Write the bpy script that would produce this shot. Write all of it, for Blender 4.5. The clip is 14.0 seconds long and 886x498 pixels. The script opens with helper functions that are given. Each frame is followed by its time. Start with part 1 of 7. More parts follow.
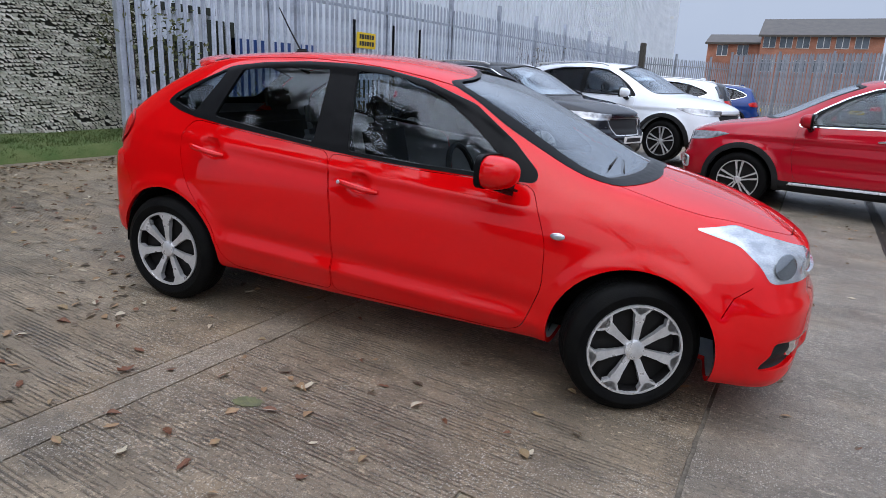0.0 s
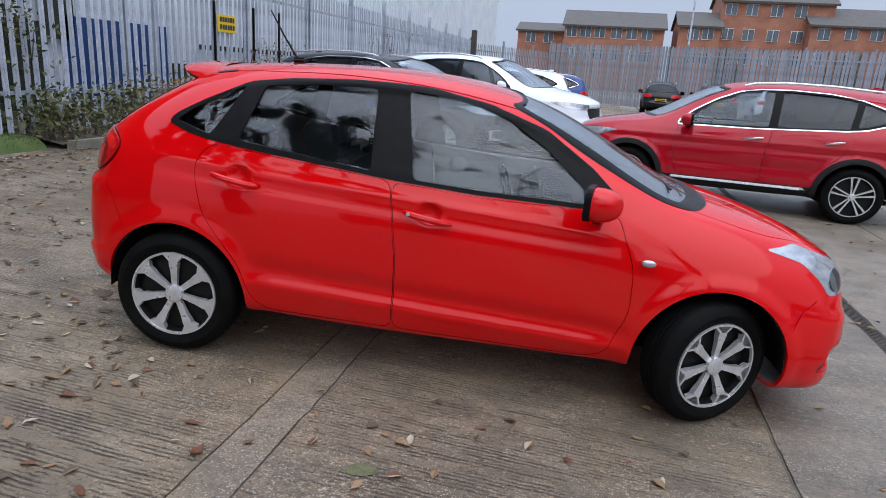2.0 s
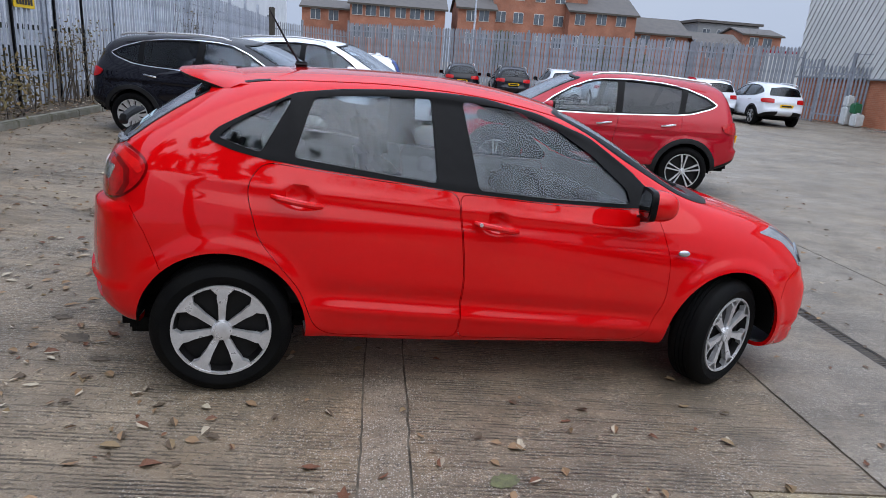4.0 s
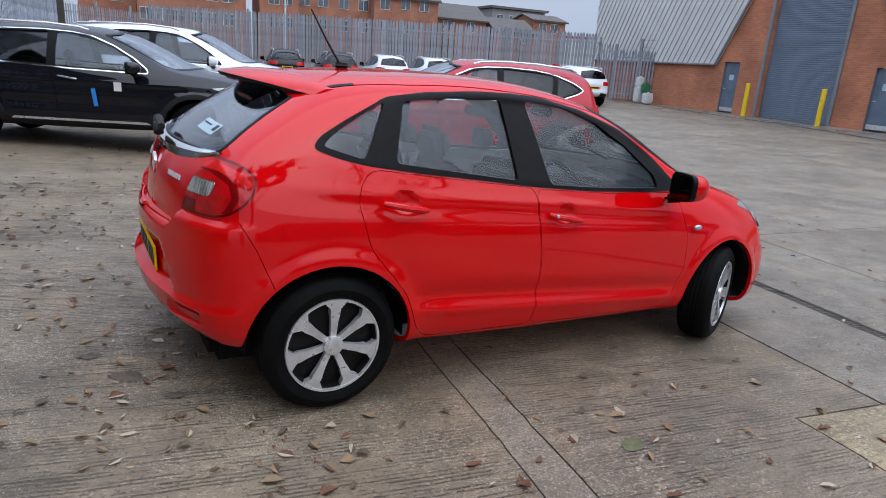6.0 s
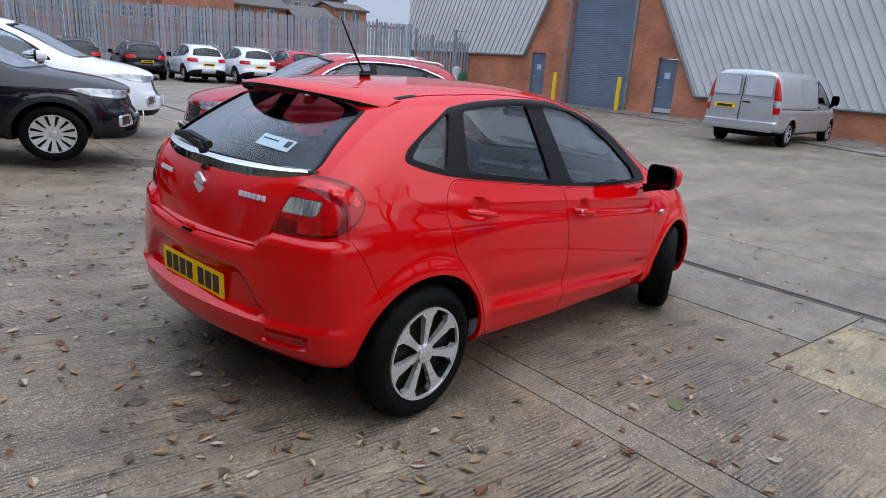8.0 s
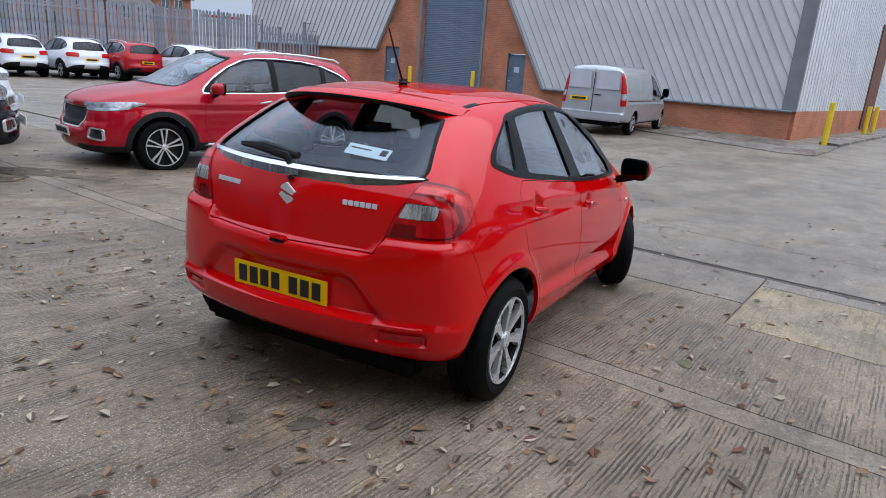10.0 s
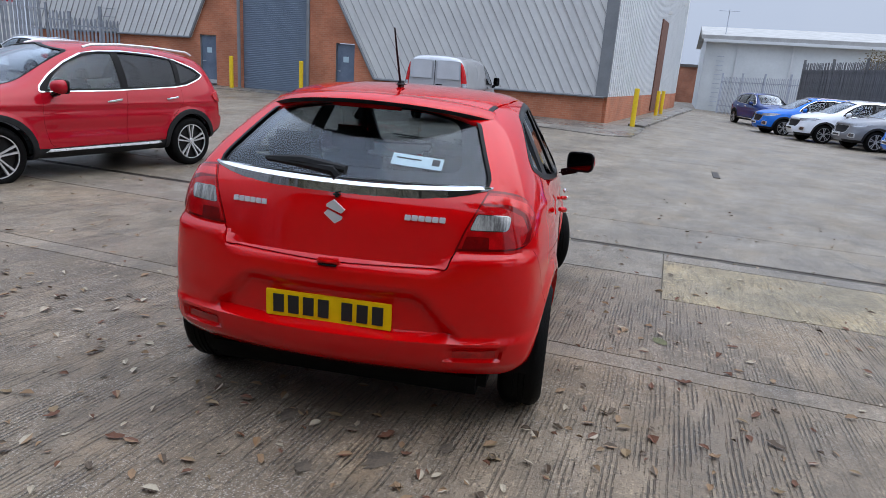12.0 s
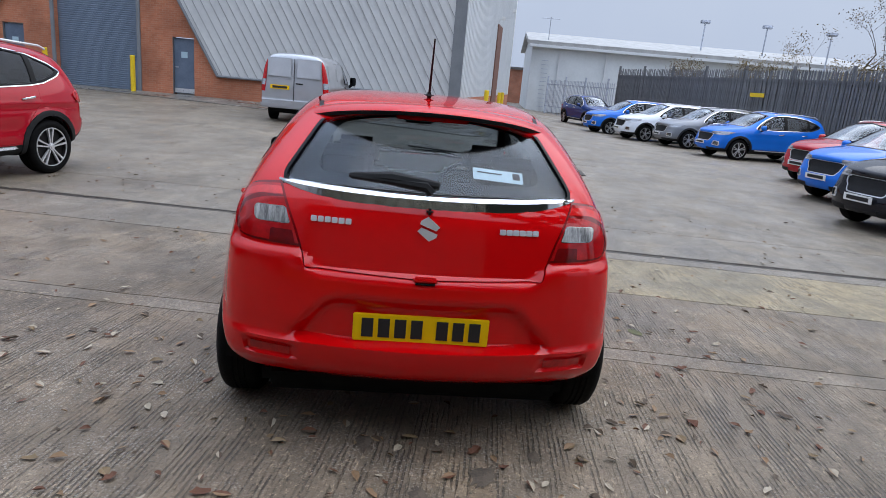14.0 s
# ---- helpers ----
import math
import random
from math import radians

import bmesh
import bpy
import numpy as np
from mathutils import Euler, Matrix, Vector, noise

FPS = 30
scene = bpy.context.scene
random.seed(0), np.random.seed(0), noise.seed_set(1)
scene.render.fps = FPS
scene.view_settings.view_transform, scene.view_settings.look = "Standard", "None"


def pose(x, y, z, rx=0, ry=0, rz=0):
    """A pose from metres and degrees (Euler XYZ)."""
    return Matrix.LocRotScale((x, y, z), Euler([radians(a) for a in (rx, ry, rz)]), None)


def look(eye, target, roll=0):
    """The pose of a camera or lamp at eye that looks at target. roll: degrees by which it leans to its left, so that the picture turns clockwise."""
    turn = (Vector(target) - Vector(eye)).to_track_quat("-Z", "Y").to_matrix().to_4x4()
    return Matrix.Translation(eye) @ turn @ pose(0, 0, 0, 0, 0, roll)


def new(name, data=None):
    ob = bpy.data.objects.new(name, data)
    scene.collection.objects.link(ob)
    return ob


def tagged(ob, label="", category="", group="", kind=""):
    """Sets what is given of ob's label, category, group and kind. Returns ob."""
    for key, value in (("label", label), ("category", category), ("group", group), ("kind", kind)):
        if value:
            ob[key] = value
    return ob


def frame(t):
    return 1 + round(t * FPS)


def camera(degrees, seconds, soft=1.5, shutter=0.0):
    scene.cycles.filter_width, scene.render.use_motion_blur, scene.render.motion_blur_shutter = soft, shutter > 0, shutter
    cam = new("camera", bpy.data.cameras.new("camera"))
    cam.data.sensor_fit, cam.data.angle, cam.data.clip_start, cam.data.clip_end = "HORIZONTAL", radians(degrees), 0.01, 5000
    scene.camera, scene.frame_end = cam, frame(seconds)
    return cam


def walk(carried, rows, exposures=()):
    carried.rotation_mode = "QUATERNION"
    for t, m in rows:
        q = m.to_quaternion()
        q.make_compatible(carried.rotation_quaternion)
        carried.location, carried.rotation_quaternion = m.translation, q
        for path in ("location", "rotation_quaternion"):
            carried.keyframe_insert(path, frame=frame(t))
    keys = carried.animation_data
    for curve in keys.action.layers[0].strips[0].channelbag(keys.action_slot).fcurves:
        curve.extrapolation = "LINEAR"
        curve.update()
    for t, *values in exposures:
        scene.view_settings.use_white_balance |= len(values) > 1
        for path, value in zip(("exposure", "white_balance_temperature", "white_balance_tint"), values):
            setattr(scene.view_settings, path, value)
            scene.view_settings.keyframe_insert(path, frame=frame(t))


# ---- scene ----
cam = camera(69.3, 14.0, soft=0.5)
METRES, EYE, TILT, LEAN, TURN = 7.92, 1.41, 0.0, 0.0, 29.2
ROWS = [
    (0.0, 0.0, 0.0, 0.0, 0.62, -14.87, -2.34),
    (0.5, -0.0404, 0.0045, 0.0034, -4.01, -15.19, -2.78),
    (1.0, -0.0778, 0.0089, 0.0104, -8.69, -15.37, -3.34),
    (1.5, -0.1103, 0.0284, 0.0123, -11.83, -15.57, -3.16),
    (2.0, -0.1432, 0.0425, 0.0169, -15.36, -15.74, -3.53),
    (2.5, -0.182, 0.0508, 0.0239, -20.48, -15.97, -3.98),
    (3.0, -0.2117, 0.0655, 0.0216, -24.69, -15.93, -4.09),
    (3.5, -0.2413, 0.0881, 0.0223, -29.22, -16.19, -3.99),
    (4.0, -0.2858, 0.1081, 0.025, -34.22, -16.36, -4.12),
    (6.5, -0.4284, 0.2309, 0.0243, -56.84, -16.72, -4.25),
    (7.0, -0.4506, 0.2577, 0.0257, -62.96, -16.91, -4.9),
    (7.5, -0.4784, 0.2878, 0.029, -66.54, -16.69, -4.63),
    (8.0, -0.4901, 0.3224, 0.0272, -68.58, -16.31, -3.84),
    (8.5, -0.5033, 0.3519, 0.0264, -73.08, -16.66, -4.09),
    (9.0, -0.5248, 0.3808, 0.0303, -76.59, -16.43, -4.3),
    (11.5, -0.5372, 0.5359, 0.0257, -95.07, -15.97, -3.89),
    (12.0, -0.53, 0.5658, 0.0277, -99.66, -15.78, -3.95),
    (12.5, -0.5297, 0.601, 0.0292, -102.79, -15.55, -3.87),
    (13.0, -0.5216, 0.6308, 0.0256, -105.08, -15.71, -3.9),
    (13.5, -0.5026, 0.6567, 0.0265, -108.33, -15.13, -4.23),
    (14.0, -0.4909, 0.6845, 0.0257, -114.61, -14.74, -5.05),
]
walk(cam, [(t, pose(0, 0, EYE, TILT, LEAN, TURN) @ pose(METRES * x, METRES * y, METRES * z, 90 + pitch, roll, yaw)) for t, x, y, z, yaw, pitch, roll in ROWS])

# ---- world, sun, exposure ----
scene.view_settings.exposure = 0.66
world = bpy.data.worlds.new("overcast_sky")
scene.world = world
world.use_nodes = True
wn, wl = world.node_tree.nodes, world.node_tree.links
wn.clear()
sky = wn.new("ShaderNodeTexSky")
sky.sky_type, sky.sun_disc = "NISHITA", False
sky.sun_elevation, sky.sun_rotation = radians(57), radians(159)
sky.air_density, sky.dust_density = 1.5, 3.0
grey = wn.new("ShaderNodeHueSaturation")
grey.inputs["Saturation"].default_value = 0.35
cloud_map = wn.new("ShaderNodeTexCoord")
clouds = wn.new("ShaderNodeTexNoise")
clouds.inputs["Scale"].default_value, clouds.inputs["Detail"].default_value = 2.2, 5
cloud_mix = wn.new("ShaderNodeMix")
cloud_mix.data_type = "RGBA"
cloud_mix.inputs["A"].default_value = (5.4, 6.8, 9.9, 1)
cloud_mix.inputs["B"].default_value = (8.7, 9.8, 11.9, 1)
over = wn.new("ShaderNodeMix")
over.data_type = "RGBA"
over.inputs["Factor"].default_value = 0.82
back = wn.new("ShaderNodeBackground")
rise = wn.new("ShaderNodeSeparateXYZ")
dome = wn.new("ShaderNodeMapRange")
dome.inputs["From Min"].default_value, dome.inputs["From Max"].default_value, dome.interpolation_type = 0.22, 1.0, "SMOOTHSTEP"
dome.inputs["To Min"].default_value, dome.inputs["To Max"].default_value = 0.049, 0.172
wl.new(cloud_map.outputs["Generated"], rise.inputs[0])
wl.new(rise.outputs["Z"], dome.inputs["Value"])
wl.new(dome.outputs[0], back.inputs["Strength"])
wout = wn.new("ShaderNodeOutputWorld")
wl.new(sky.outputs["Color"], grey.inputs["Color"])
wl.new(cloud_map.outputs["Generated"], clouds.inputs["Vector"])
wl.new(clouds.outputs["Fac"], cloud_mix.inputs["Factor"])
wl.new(grey.outputs["Color"], over.inputs["A"])
wl.new(cloud_mix.outputs["Result"], over.inputs["B"])
wl.new(over.outputs["Result"], back.inputs["Color"])
wl.new(back.outputs["Background"], wout.inputs["Surface"])
sun = new("sun", bpy.data.lights.new("sun", "SUN"))
sun.data.energy, sun.data.angle, sun.data.color = 0.9, radians(90), (1.0, 0.98, 0.95)
sun.matrix_world = look((3, -8, 13), (0, 0, 0))


# ---- materials ----
def material(name, color, rough=0.5, metal=0.0, coat=0.0, other=None, scale=8.0, amount=0.5, bump=0.0, bump_scale=60.0, stretch=(1, 1, 1), transmission=0.0, specular=0.5, fine=None, vary=0.0):
    """Principled surface with two scales of variation: colour noise towards other, and fine relief."""
    m = bpy.data.materials.new(name)
    m.use_nodes = True
    n, l = m.node_tree.nodes, m.node_tree.links
    p = n["Principled BSDF"]
    p.inputs["Base Color"].default_value = (*color, 1)
    p.inputs["Roughness"].default_value, p.inputs["Metallic"].default_value = rough, metal
    p.inputs["Coat Weight"].default_value, p.inputs["Coat Roughness"].default_value = coat, 0.03
    p.inputs["Transmission Weight"].default_value = transmission
    p.inputs["Specular IOR Level"].default_value = specular
    co = n.new("ShaderNodeTexCoord")
    mp = n.new("ShaderNodeMapping")
    mp.inputs["Scale"].default_value = stretch
    l.new(co.outputs["Object"], mp.inputs["Vector"])
    if other:
        t1, t2 = n.new("ShaderNodeTexNoise"), n.new("ShaderNodeTexNoise")
        t1.inputs["Scale"].default_value, t1.inputs["Detail"].default_value = scale, 6
        t2.inputs["Scale"].default_value, t2.inputs["Detail"].default_value = scale * 9, 4
        for t in (t1, t2):
            l.new(mp.outputs["Vector"], t.inputs["Vector"])
        add = n.new("ShaderNodeMath")
        add.operation = "MULTIPLY_ADD"
        l.new(t2.outputs["Fac"], add.inputs[0])
        add.inputs[1].default_value = 0.45
        l.new(t1.outputs["Fac"], add.inputs[2])
        ramp = n.new("ShaderNodeMapRange")
        ramp.inputs["From Min"].default_value, ramp.inputs["From Max"].default_value = 0.72 - 0.22, 0.72 + 0.22
        ramp.inputs["To Max"].default_value = amount * 2
        l.new(add.outputs[0], ramp.inputs["Value"])
        mix = n.new("ShaderNodeMix")
        mix.data_type = "RGBA"
        mix.inputs["A"].default_value, mix.inputs["B"].default_value = (*color, 1), (*other, 1)
        l.new(ramp.outputs[0], mix.inputs["Factor"])
        out = mix.outputs["Result"]
        if vary:
            info = n.new("ShaderNodeObjectInfo")
            hs = n.new("ShaderNodeHueSaturation")
            vr = n.new("ShaderNodeMapRange")
            vr.inputs["To Min"].default_value, vr.inputs["To Max"].default_value = 1 - vary, 1 + vary
            l.new(info.outputs["Random"], vr.inputs["Value"])
            l.new(vr.outputs[0], hs.inputs["Value"])
            l.new(out, hs.inputs["Color"])
            out = hs.outputs["Color"]
        l.new(out, p.inputs["Base Color"])
        rr = n.new("ShaderNodeMapRange")
        rr.inputs["To Min"].default_value, rr.inputs["To Max"].default_value = max(rough - 0.08, 0.02), min(rough + 0.12, 1)
        l.new(t1.outputs["Fac"], rr.inputs["Value"])
        l.new(rr.outputs[0], p.inputs["Roughness"])
    if bump:
        tb = n.new("ShaderNodeTexNoise")
        tb.inputs["Scale"].default_value, tb.inputs["Detail"].default_value = bump_scale, 5
        l.new(mp.outputs["Vector"], tb.inputs["Vector"])
        b = n.new("ShaderNodeBump")
        b.inputs["Strength"].default_value, b.inputs["Distance"].default_value = bump, 0.01
        l.new(tb.outputs["Fac"], b.inputs["Height"])
        l.new(b.outputs["Normal"], p.inputs["Normal"])
    return m


def glass_material(name, tint, clear):
    """Thin car or window glass: tinted see-through with a sharp reflection."""
    m = bpy.data.materials.new(name)
    m.use_nodes = True
    n, l = m.node_tree.nodes, m.node_tree.links
    n.clear()
    o, tr, gl, mx, fr = (n.new("ShaderNode" + k) for k in ("OutputMaterial", "BsdfTransparent", "BsdfGlossy", "MixShader", "LayerWeight"))
    tr.inputs["Color"].default_value = (tint[0] * clear, tint[1] * clear, tint[2] * clear, 1)
    gl.inputs["Roughness"].default_value = 0.01
    gl.inputs["Color"].default_value = (0.95, 0.97, 1.0, 1)
    rg = n.new("ShaderNodeMapRange")
    rg.interpolation_type = "SMOOTHERSTEP"
    fr.inputs["Blend"].default_value = 0.5
    rg.inputs["From Min"].default_value, rg.inputs["From Max"].default_value = 0.38, 1.0
    rg.inputs["To Min"].default_value, rg.inputs["To Max"].default_value = 0.032, 0.58
    l.new(fr.outputs["Facing"], rg.inputs["Value"])
    l.new(rg.outputs[0], mx.inputs[0])
    l.new(tr.outputs[0], mx.inputs[1])
    l.new(gl.outputs[0], mx.inputs[2])
    l.new(mx.outputs[0], o.inputs["Surface"])
    return m


def paint(name, color, flake=0.0):
    m = material(name, color, 0.45, flake, 1.0, tuple(c * 0.93 for c in color), 3, 0.5, specular=0.0)
    m.node_tree.nodes["Principled BSDF"].inputs["Coat IOR"].default_value = 1.44
    return m


PAINT_RED = paint("bright_red_paint", (0.62, 0.0015, 0.003))
PAINT_DEEP = paint("deep_red_paint", (0.38, 0.006, 0.016), 0.12)
PAINT_BLACK = paint("black_paint", (0.006, 0.006, 0.010))
PAINT_WHITE = paint("white_paint", (0.72, 0.75, 0.80))
PAINT_BLUE = paint("bright_blue_paint", (0.010, 0.15, 0.62), 0.1)
PAINT_NAVY = paint("dark_blue_paint", (0.008, 0.035, 0.17), 0.2)
PAINT_GREY = paint("grey_paint", (0.22, 0.23, 0.25), 0.5)
PAINT_SILVER = paint("silver_paint", (0.46, 0.47, 0.49), 0.75)
GLASS = glass_material("car_glass", (0.92, 0.97, 1.0), 0.84)
GLASS_DARK = glass_material("tinted_glass", (0.8, 0.9, 1.0), 0.36)
TRIM = material("satin_black_trim", (0.004, 0.004, 0.0045), 0.30, 0, 0, (0.006, 0.006, 0.0065), 20, 0.5, 0.02, 300, specular=0.09)
PLASTIC = material("matt_black_plastic", (0.009, 0.009, 0.0095), 0.6, 0, 0, (0.017, 0.017, 0.018), 14, 0.5, 0.12, 260, specular=0.2)
SEAL = material("rubber_seal", (0.008, 0.008, 0.008), 0.7)
RUBBER = material("tyre_rubber", (0.003, 0.003, 0.0035), 0.58, 0, 0, (0.006, 0.006, 0.0055), 12, 0.5, 0.25, 120, specular=0.07)
MIRROR = material("dark_mirror_glass", (0.05, 0.052, 0.055), 0.04, 1.0)
CHROME = material("chrome", (0.82, 0.83, 0.85), 0.07, 1.0)
ALLOY = material("silver_wheel_paint", (0.72, 0.72, 0.73), 0.28, 0.6, 0.3, (0.55, 0.55, 0.56), 20, 0.5)
WHEEL_BLACK = material("black_wheel_paint", (0.004, 0.004, 0.004), 0.5, 0, 0, (0.010, 0.009, 0.009), 15, 0.5, specular=0.2)
LINER = material("wheel_arch_liner", (0.004, 0.004, 0.004), 0.95, 0, 0, (0.008, 0.008, 0.007), 10, 0.5, specular=0.1)
FRIT = material("black_glass_border", (0.006, 0.006, 0.0065), 0.35, specular=0.1)
CLOTH = material("dark_seat_cloth", (0.014, 0.015, 0.017), 0.9, 0, 0, (0.026, 0.026, 0.03), 30, 0.5, 0.2, 400)
LAMP_RED = material("red_lamp_lens", (0.58, 0.003, 0.006), 0.12, 0, 0.7, (0.34, 0.002, 0.003), 22, 0.6, specular=0.15)
LAMP_DIM = material("deep_red_lamp_lens", (0.12, 0.001, 0.002), 0.12, 0, 0.6, (0.22, 0.001, 0.002), 30, 0.5, specular=0.15)
REVERSE = material("clear_lamp_pane", (0.62, 0.61, 0.58), 0.16, 0.25, 0.8, (0.15, 0.145, 0.14), 26, 0.6, stretch=(1, 2.2, 0.12))
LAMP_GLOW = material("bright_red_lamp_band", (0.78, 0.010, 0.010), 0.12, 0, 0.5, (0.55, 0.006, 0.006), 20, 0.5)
CHROME_SHADED = material("shaded_chrome", (0.42, 0.40, 0.38), 0.06, 1.0)
LINING = material("grey_cabin_lining", (0.34, 0.34, 0.345), 0.9, 0, 0, (0.26, 0.26, 0.265), 10, 0.5)
BADGE = material("silver_badge", (0.72, 0.73, 0.75), 0.32, 0.4, 0.3)
LAMP_CLEAR = material("clear_lamp_lens", (0.58, 0.60, 0.63), 0.10, 0.55, 1.0, (0.30, 0.32, 0.35), 12, 0.55, stretch=(1, 1, 2.5))
LAMP_SMOKE = material("smoked_lamp_lens", (0.10, 0.105, 0.11), 0.10, 0.4, 1.0, (0.32, 0.33, 0.35), 18, 0.6)
LAMP_DARK = material("lamp_bowl", (0.16, 0.17, 0.18), 0.12, 0.8, 1.0)
PLATE_YELLOW = material("yellow_plate", (0.90, 0.56, 0.004), 0.5, 0, 0, (0.84, 0.51, 0.003), 30, 0.4, specular=0.1)
PLATE_WHITE = material("white_plate", (0.75, 0.75, 0.73), 0.4, 0, 0.3)
INK = material("black_ink", (0.01, 0.01, 0.012), 0.5)
STICKER = material("pale_blue_sticker", (0.40, 0.53, 0.58), 0.5, 0, 0, (0.36, 0.48, 0.54), 40, 0.4)
BLUE_TAPE = material("blue_tape", (0.02, 0.22, 0.62), 0.5)


# ---- mesh helpers ----
def link_mesh(name, me, mat=None, parent=None, label="", smooth=35):
    if mat and (not me.materials or me.materials[0] is None):
        me.materials.clear()
        me.materials.append(mat)
    if smooth:
        me.shade_smooth()
        me.set_sharp_from_angle(angle=radians(smooth))
    ob = new(name, me)
    if parent:
        ob.parent = parent
    if label:
        ob["label"] = label
    return ob


def part(name, bm, mat, parent=None, label="", smooth=35):
    me = bpy.data.meshes.new(name)
    bm.to_mesh(me)
    bm.free()
    return link_mesh(name, me, mat, parent, label, smooth)


def empty(name, m, label, category, group=""):
    ob = new(name)
    ob.empty_display_size = 0.2
    ob.matrix_world = m
    return tagged(ob, label, category, group)


def box(bm, size, m=Matrix(), bevel=0.0, segments=2):
    """A box of that size, centred on m, with rounded edges."""
    verts = bmesh.ops.create_cube(bm, size=1, matrix=m @ Matrix.Diagonal((*size, 1)))["verts"]
    if bevel:
        edges = list({e for v in verts for e in v.link_edges})
        bmesh.ops.bevel(bm, geom=edges, offset=bevel, segments=segments, affect="EDGES", clamp_overlap=True)
    return bm


def boxes(*items, bevel=0.0):
    bm = bmesh.new()
    for size, m in items:
        box(bm, size, m if isinstance(m, Matrix) else Matrix.Translation(m), bevel)
    return bm


def lathe(bm, profile, segments=48, m=Matrix(), close=False):
    """Turns a profile of (radius, y) round the y axis."""
    rings = []
    for k in range(segments):
        a = 2 * math.pi * k / segments
        rings.append([bm.verts.new(m @ Vector((r * math.cos(a), y, r * math.sin(a)))) for r, y in profile])
    count = len(profile) if close else len(profile) - 1
    for k in range(segments):
        a, b = rings[k], rings[(k + 1) % segments]
        for i in range(count):
            j = (i + 1) % len(profile)
            bm.faces.new((a[i], b[i], b[j], a[j]))
    return bm


def tube(bm, points, radius, sides=8):
    """A round bar through points; radius may be a list."""
    pts = [Vector(p) for p in points]
    rr = radius if isinstance(radius, (list, tuple)) else [radius] * len(pts)
    rings = []
    for i, p in enumerate(pts):
        d = (pts[min(i + 1, len(pts) - 1)] - pts[max(i - 1, 0)]).normalized()
        u = d.orthogonal().normalized() if abs(d.z) > 0.95 else d.cross(Vector((0, 0, 1))).normalized()
        v = d.cross(u)
        rings.append([bm.verts.new(p + rr[i] * (math.cos(2 * math.pi * k / sides) * u + math.sin(2 * math.pi * k / sides) * v)) for k in range(sides)])
    for a, b in zip(rings, rings[1:]):
        for k in range(sides):
            bm.faces.new((a[k], a[(k + 1) % sides], b[(k + 1) % sides], b[k]))
    bm.faces.new(rings[0][::-1])
    bm.faces.new(rings[-1])
    return bm


def rounded(poly, r=0.05, steps=4):
    """Rounds the corners of a closed outline over r metres of each edge."""
    out, n = [], len(poly)
    for i in range(n):
        a, b, c = (Vector(poly[k % n]) for k in (i - 1, i, i + 1))
        p = b + (a - b) * min(r / max((a - b).length, 1e-6), 0.48)
        q = b + (c - b) * min(r / max((c - b).length, 1e-6), 0.48)
        for k in range(steps + 1):
            t = k / steps
            out.append(tuple((1 - t) ** 2 * p + 2 * t * (1 - t) * b + t * t * q))
    return out


def area2(poly):
    return sum(a[0] * b[1] - b[0] * a[1] for a, b in zip(poly, poly[1:] + poly[:1])) / 2


def grown(poly, d):
    """A closed outline moved outwards by d metres."""
    if area2(poly) < 0:
        poly = poly[::-1]
    out, n = [], len(poly)
    for i in range(n):
        a, b, c = (Vector(poly[k % n]) for k in (i - 1, i, i + 1))
        e1, e2 = (b - a).normalized(), (c - b).normalized()
        n1, n2 = Vector((e1.y, -e1.x)), Vector((e2.y, -e2.x))
        q = (n1 + n2)
        q = q / max(q.length_squared / 2, 0.5)
        out.append(tuple(b + q * d))
    return out


def prism(poly, axis, lo, hi):
    """A closed solid: an outline in the plane across axis, from lo to hi along it. For axis y the outline is (x, z), for x (y, z), for z (x, y)."""
    if area2(poly) < 0:
        poly = poly[::-1]
    put = {"y": lambda p, h: (p[0], h, p[1]), "x": lambda p, h: (h, p[0], p[1]), "z": lambda p, h: (p[0], p[1], h)}[axis]
    n = len(poly)
    verts = [put(p, lo) for p in poly] + [put(p, hi) for p in poly]
    faces = [tuple(range(n))[::-1], tuple(range(n, 2 * n))] + [(i, (i + 1) % n, n + (i + 1) % n, n + i) for i in range(n)]
    if axis == "y":
        faces = [f[::-1] for f in faces]
    me = bpy.data.meshes.new("prism")
    me.from_pydata(verts, [], faces)
    return me


def solid(bm):
    bmesh.ops.recalc_face_normals(bm, faces=bm.faces)
    me = bpy.data.meshes.new("solid")
    bm.to_mesh(me)
    bm.free()
    return me


def combine(a, b, how):
    """A new mesh: a and b joined by a solid operation (DIFFERENCE, INTERSECT or UNION)."""
    oa, ob = new("tool", a), new("tool", b)
    md = oa.modifiers.new("cut", "BOOLEAN")
    md.operation, md.solver, md.object = how, "MANIFOLD", ob
    bpy.context.view_layer.update()
    me = bpy.data.meshes.new_from_object(oa.evaluated_get(bpy.context.evaluated_depsgraph_get()))
    bpy.data.objects.remove(oa)
    bpy.data.objects.remove(ob)
    return me


def only(me, mat):
    """The mesh in that material; faces of the second slot get the cabin lining."""
    if len(me.materials) < 2:
        me.materials.clear()
        me.materials.append(mat)
    else:
        me.materials[0], me.materials[1] = mat, LINING
    return me


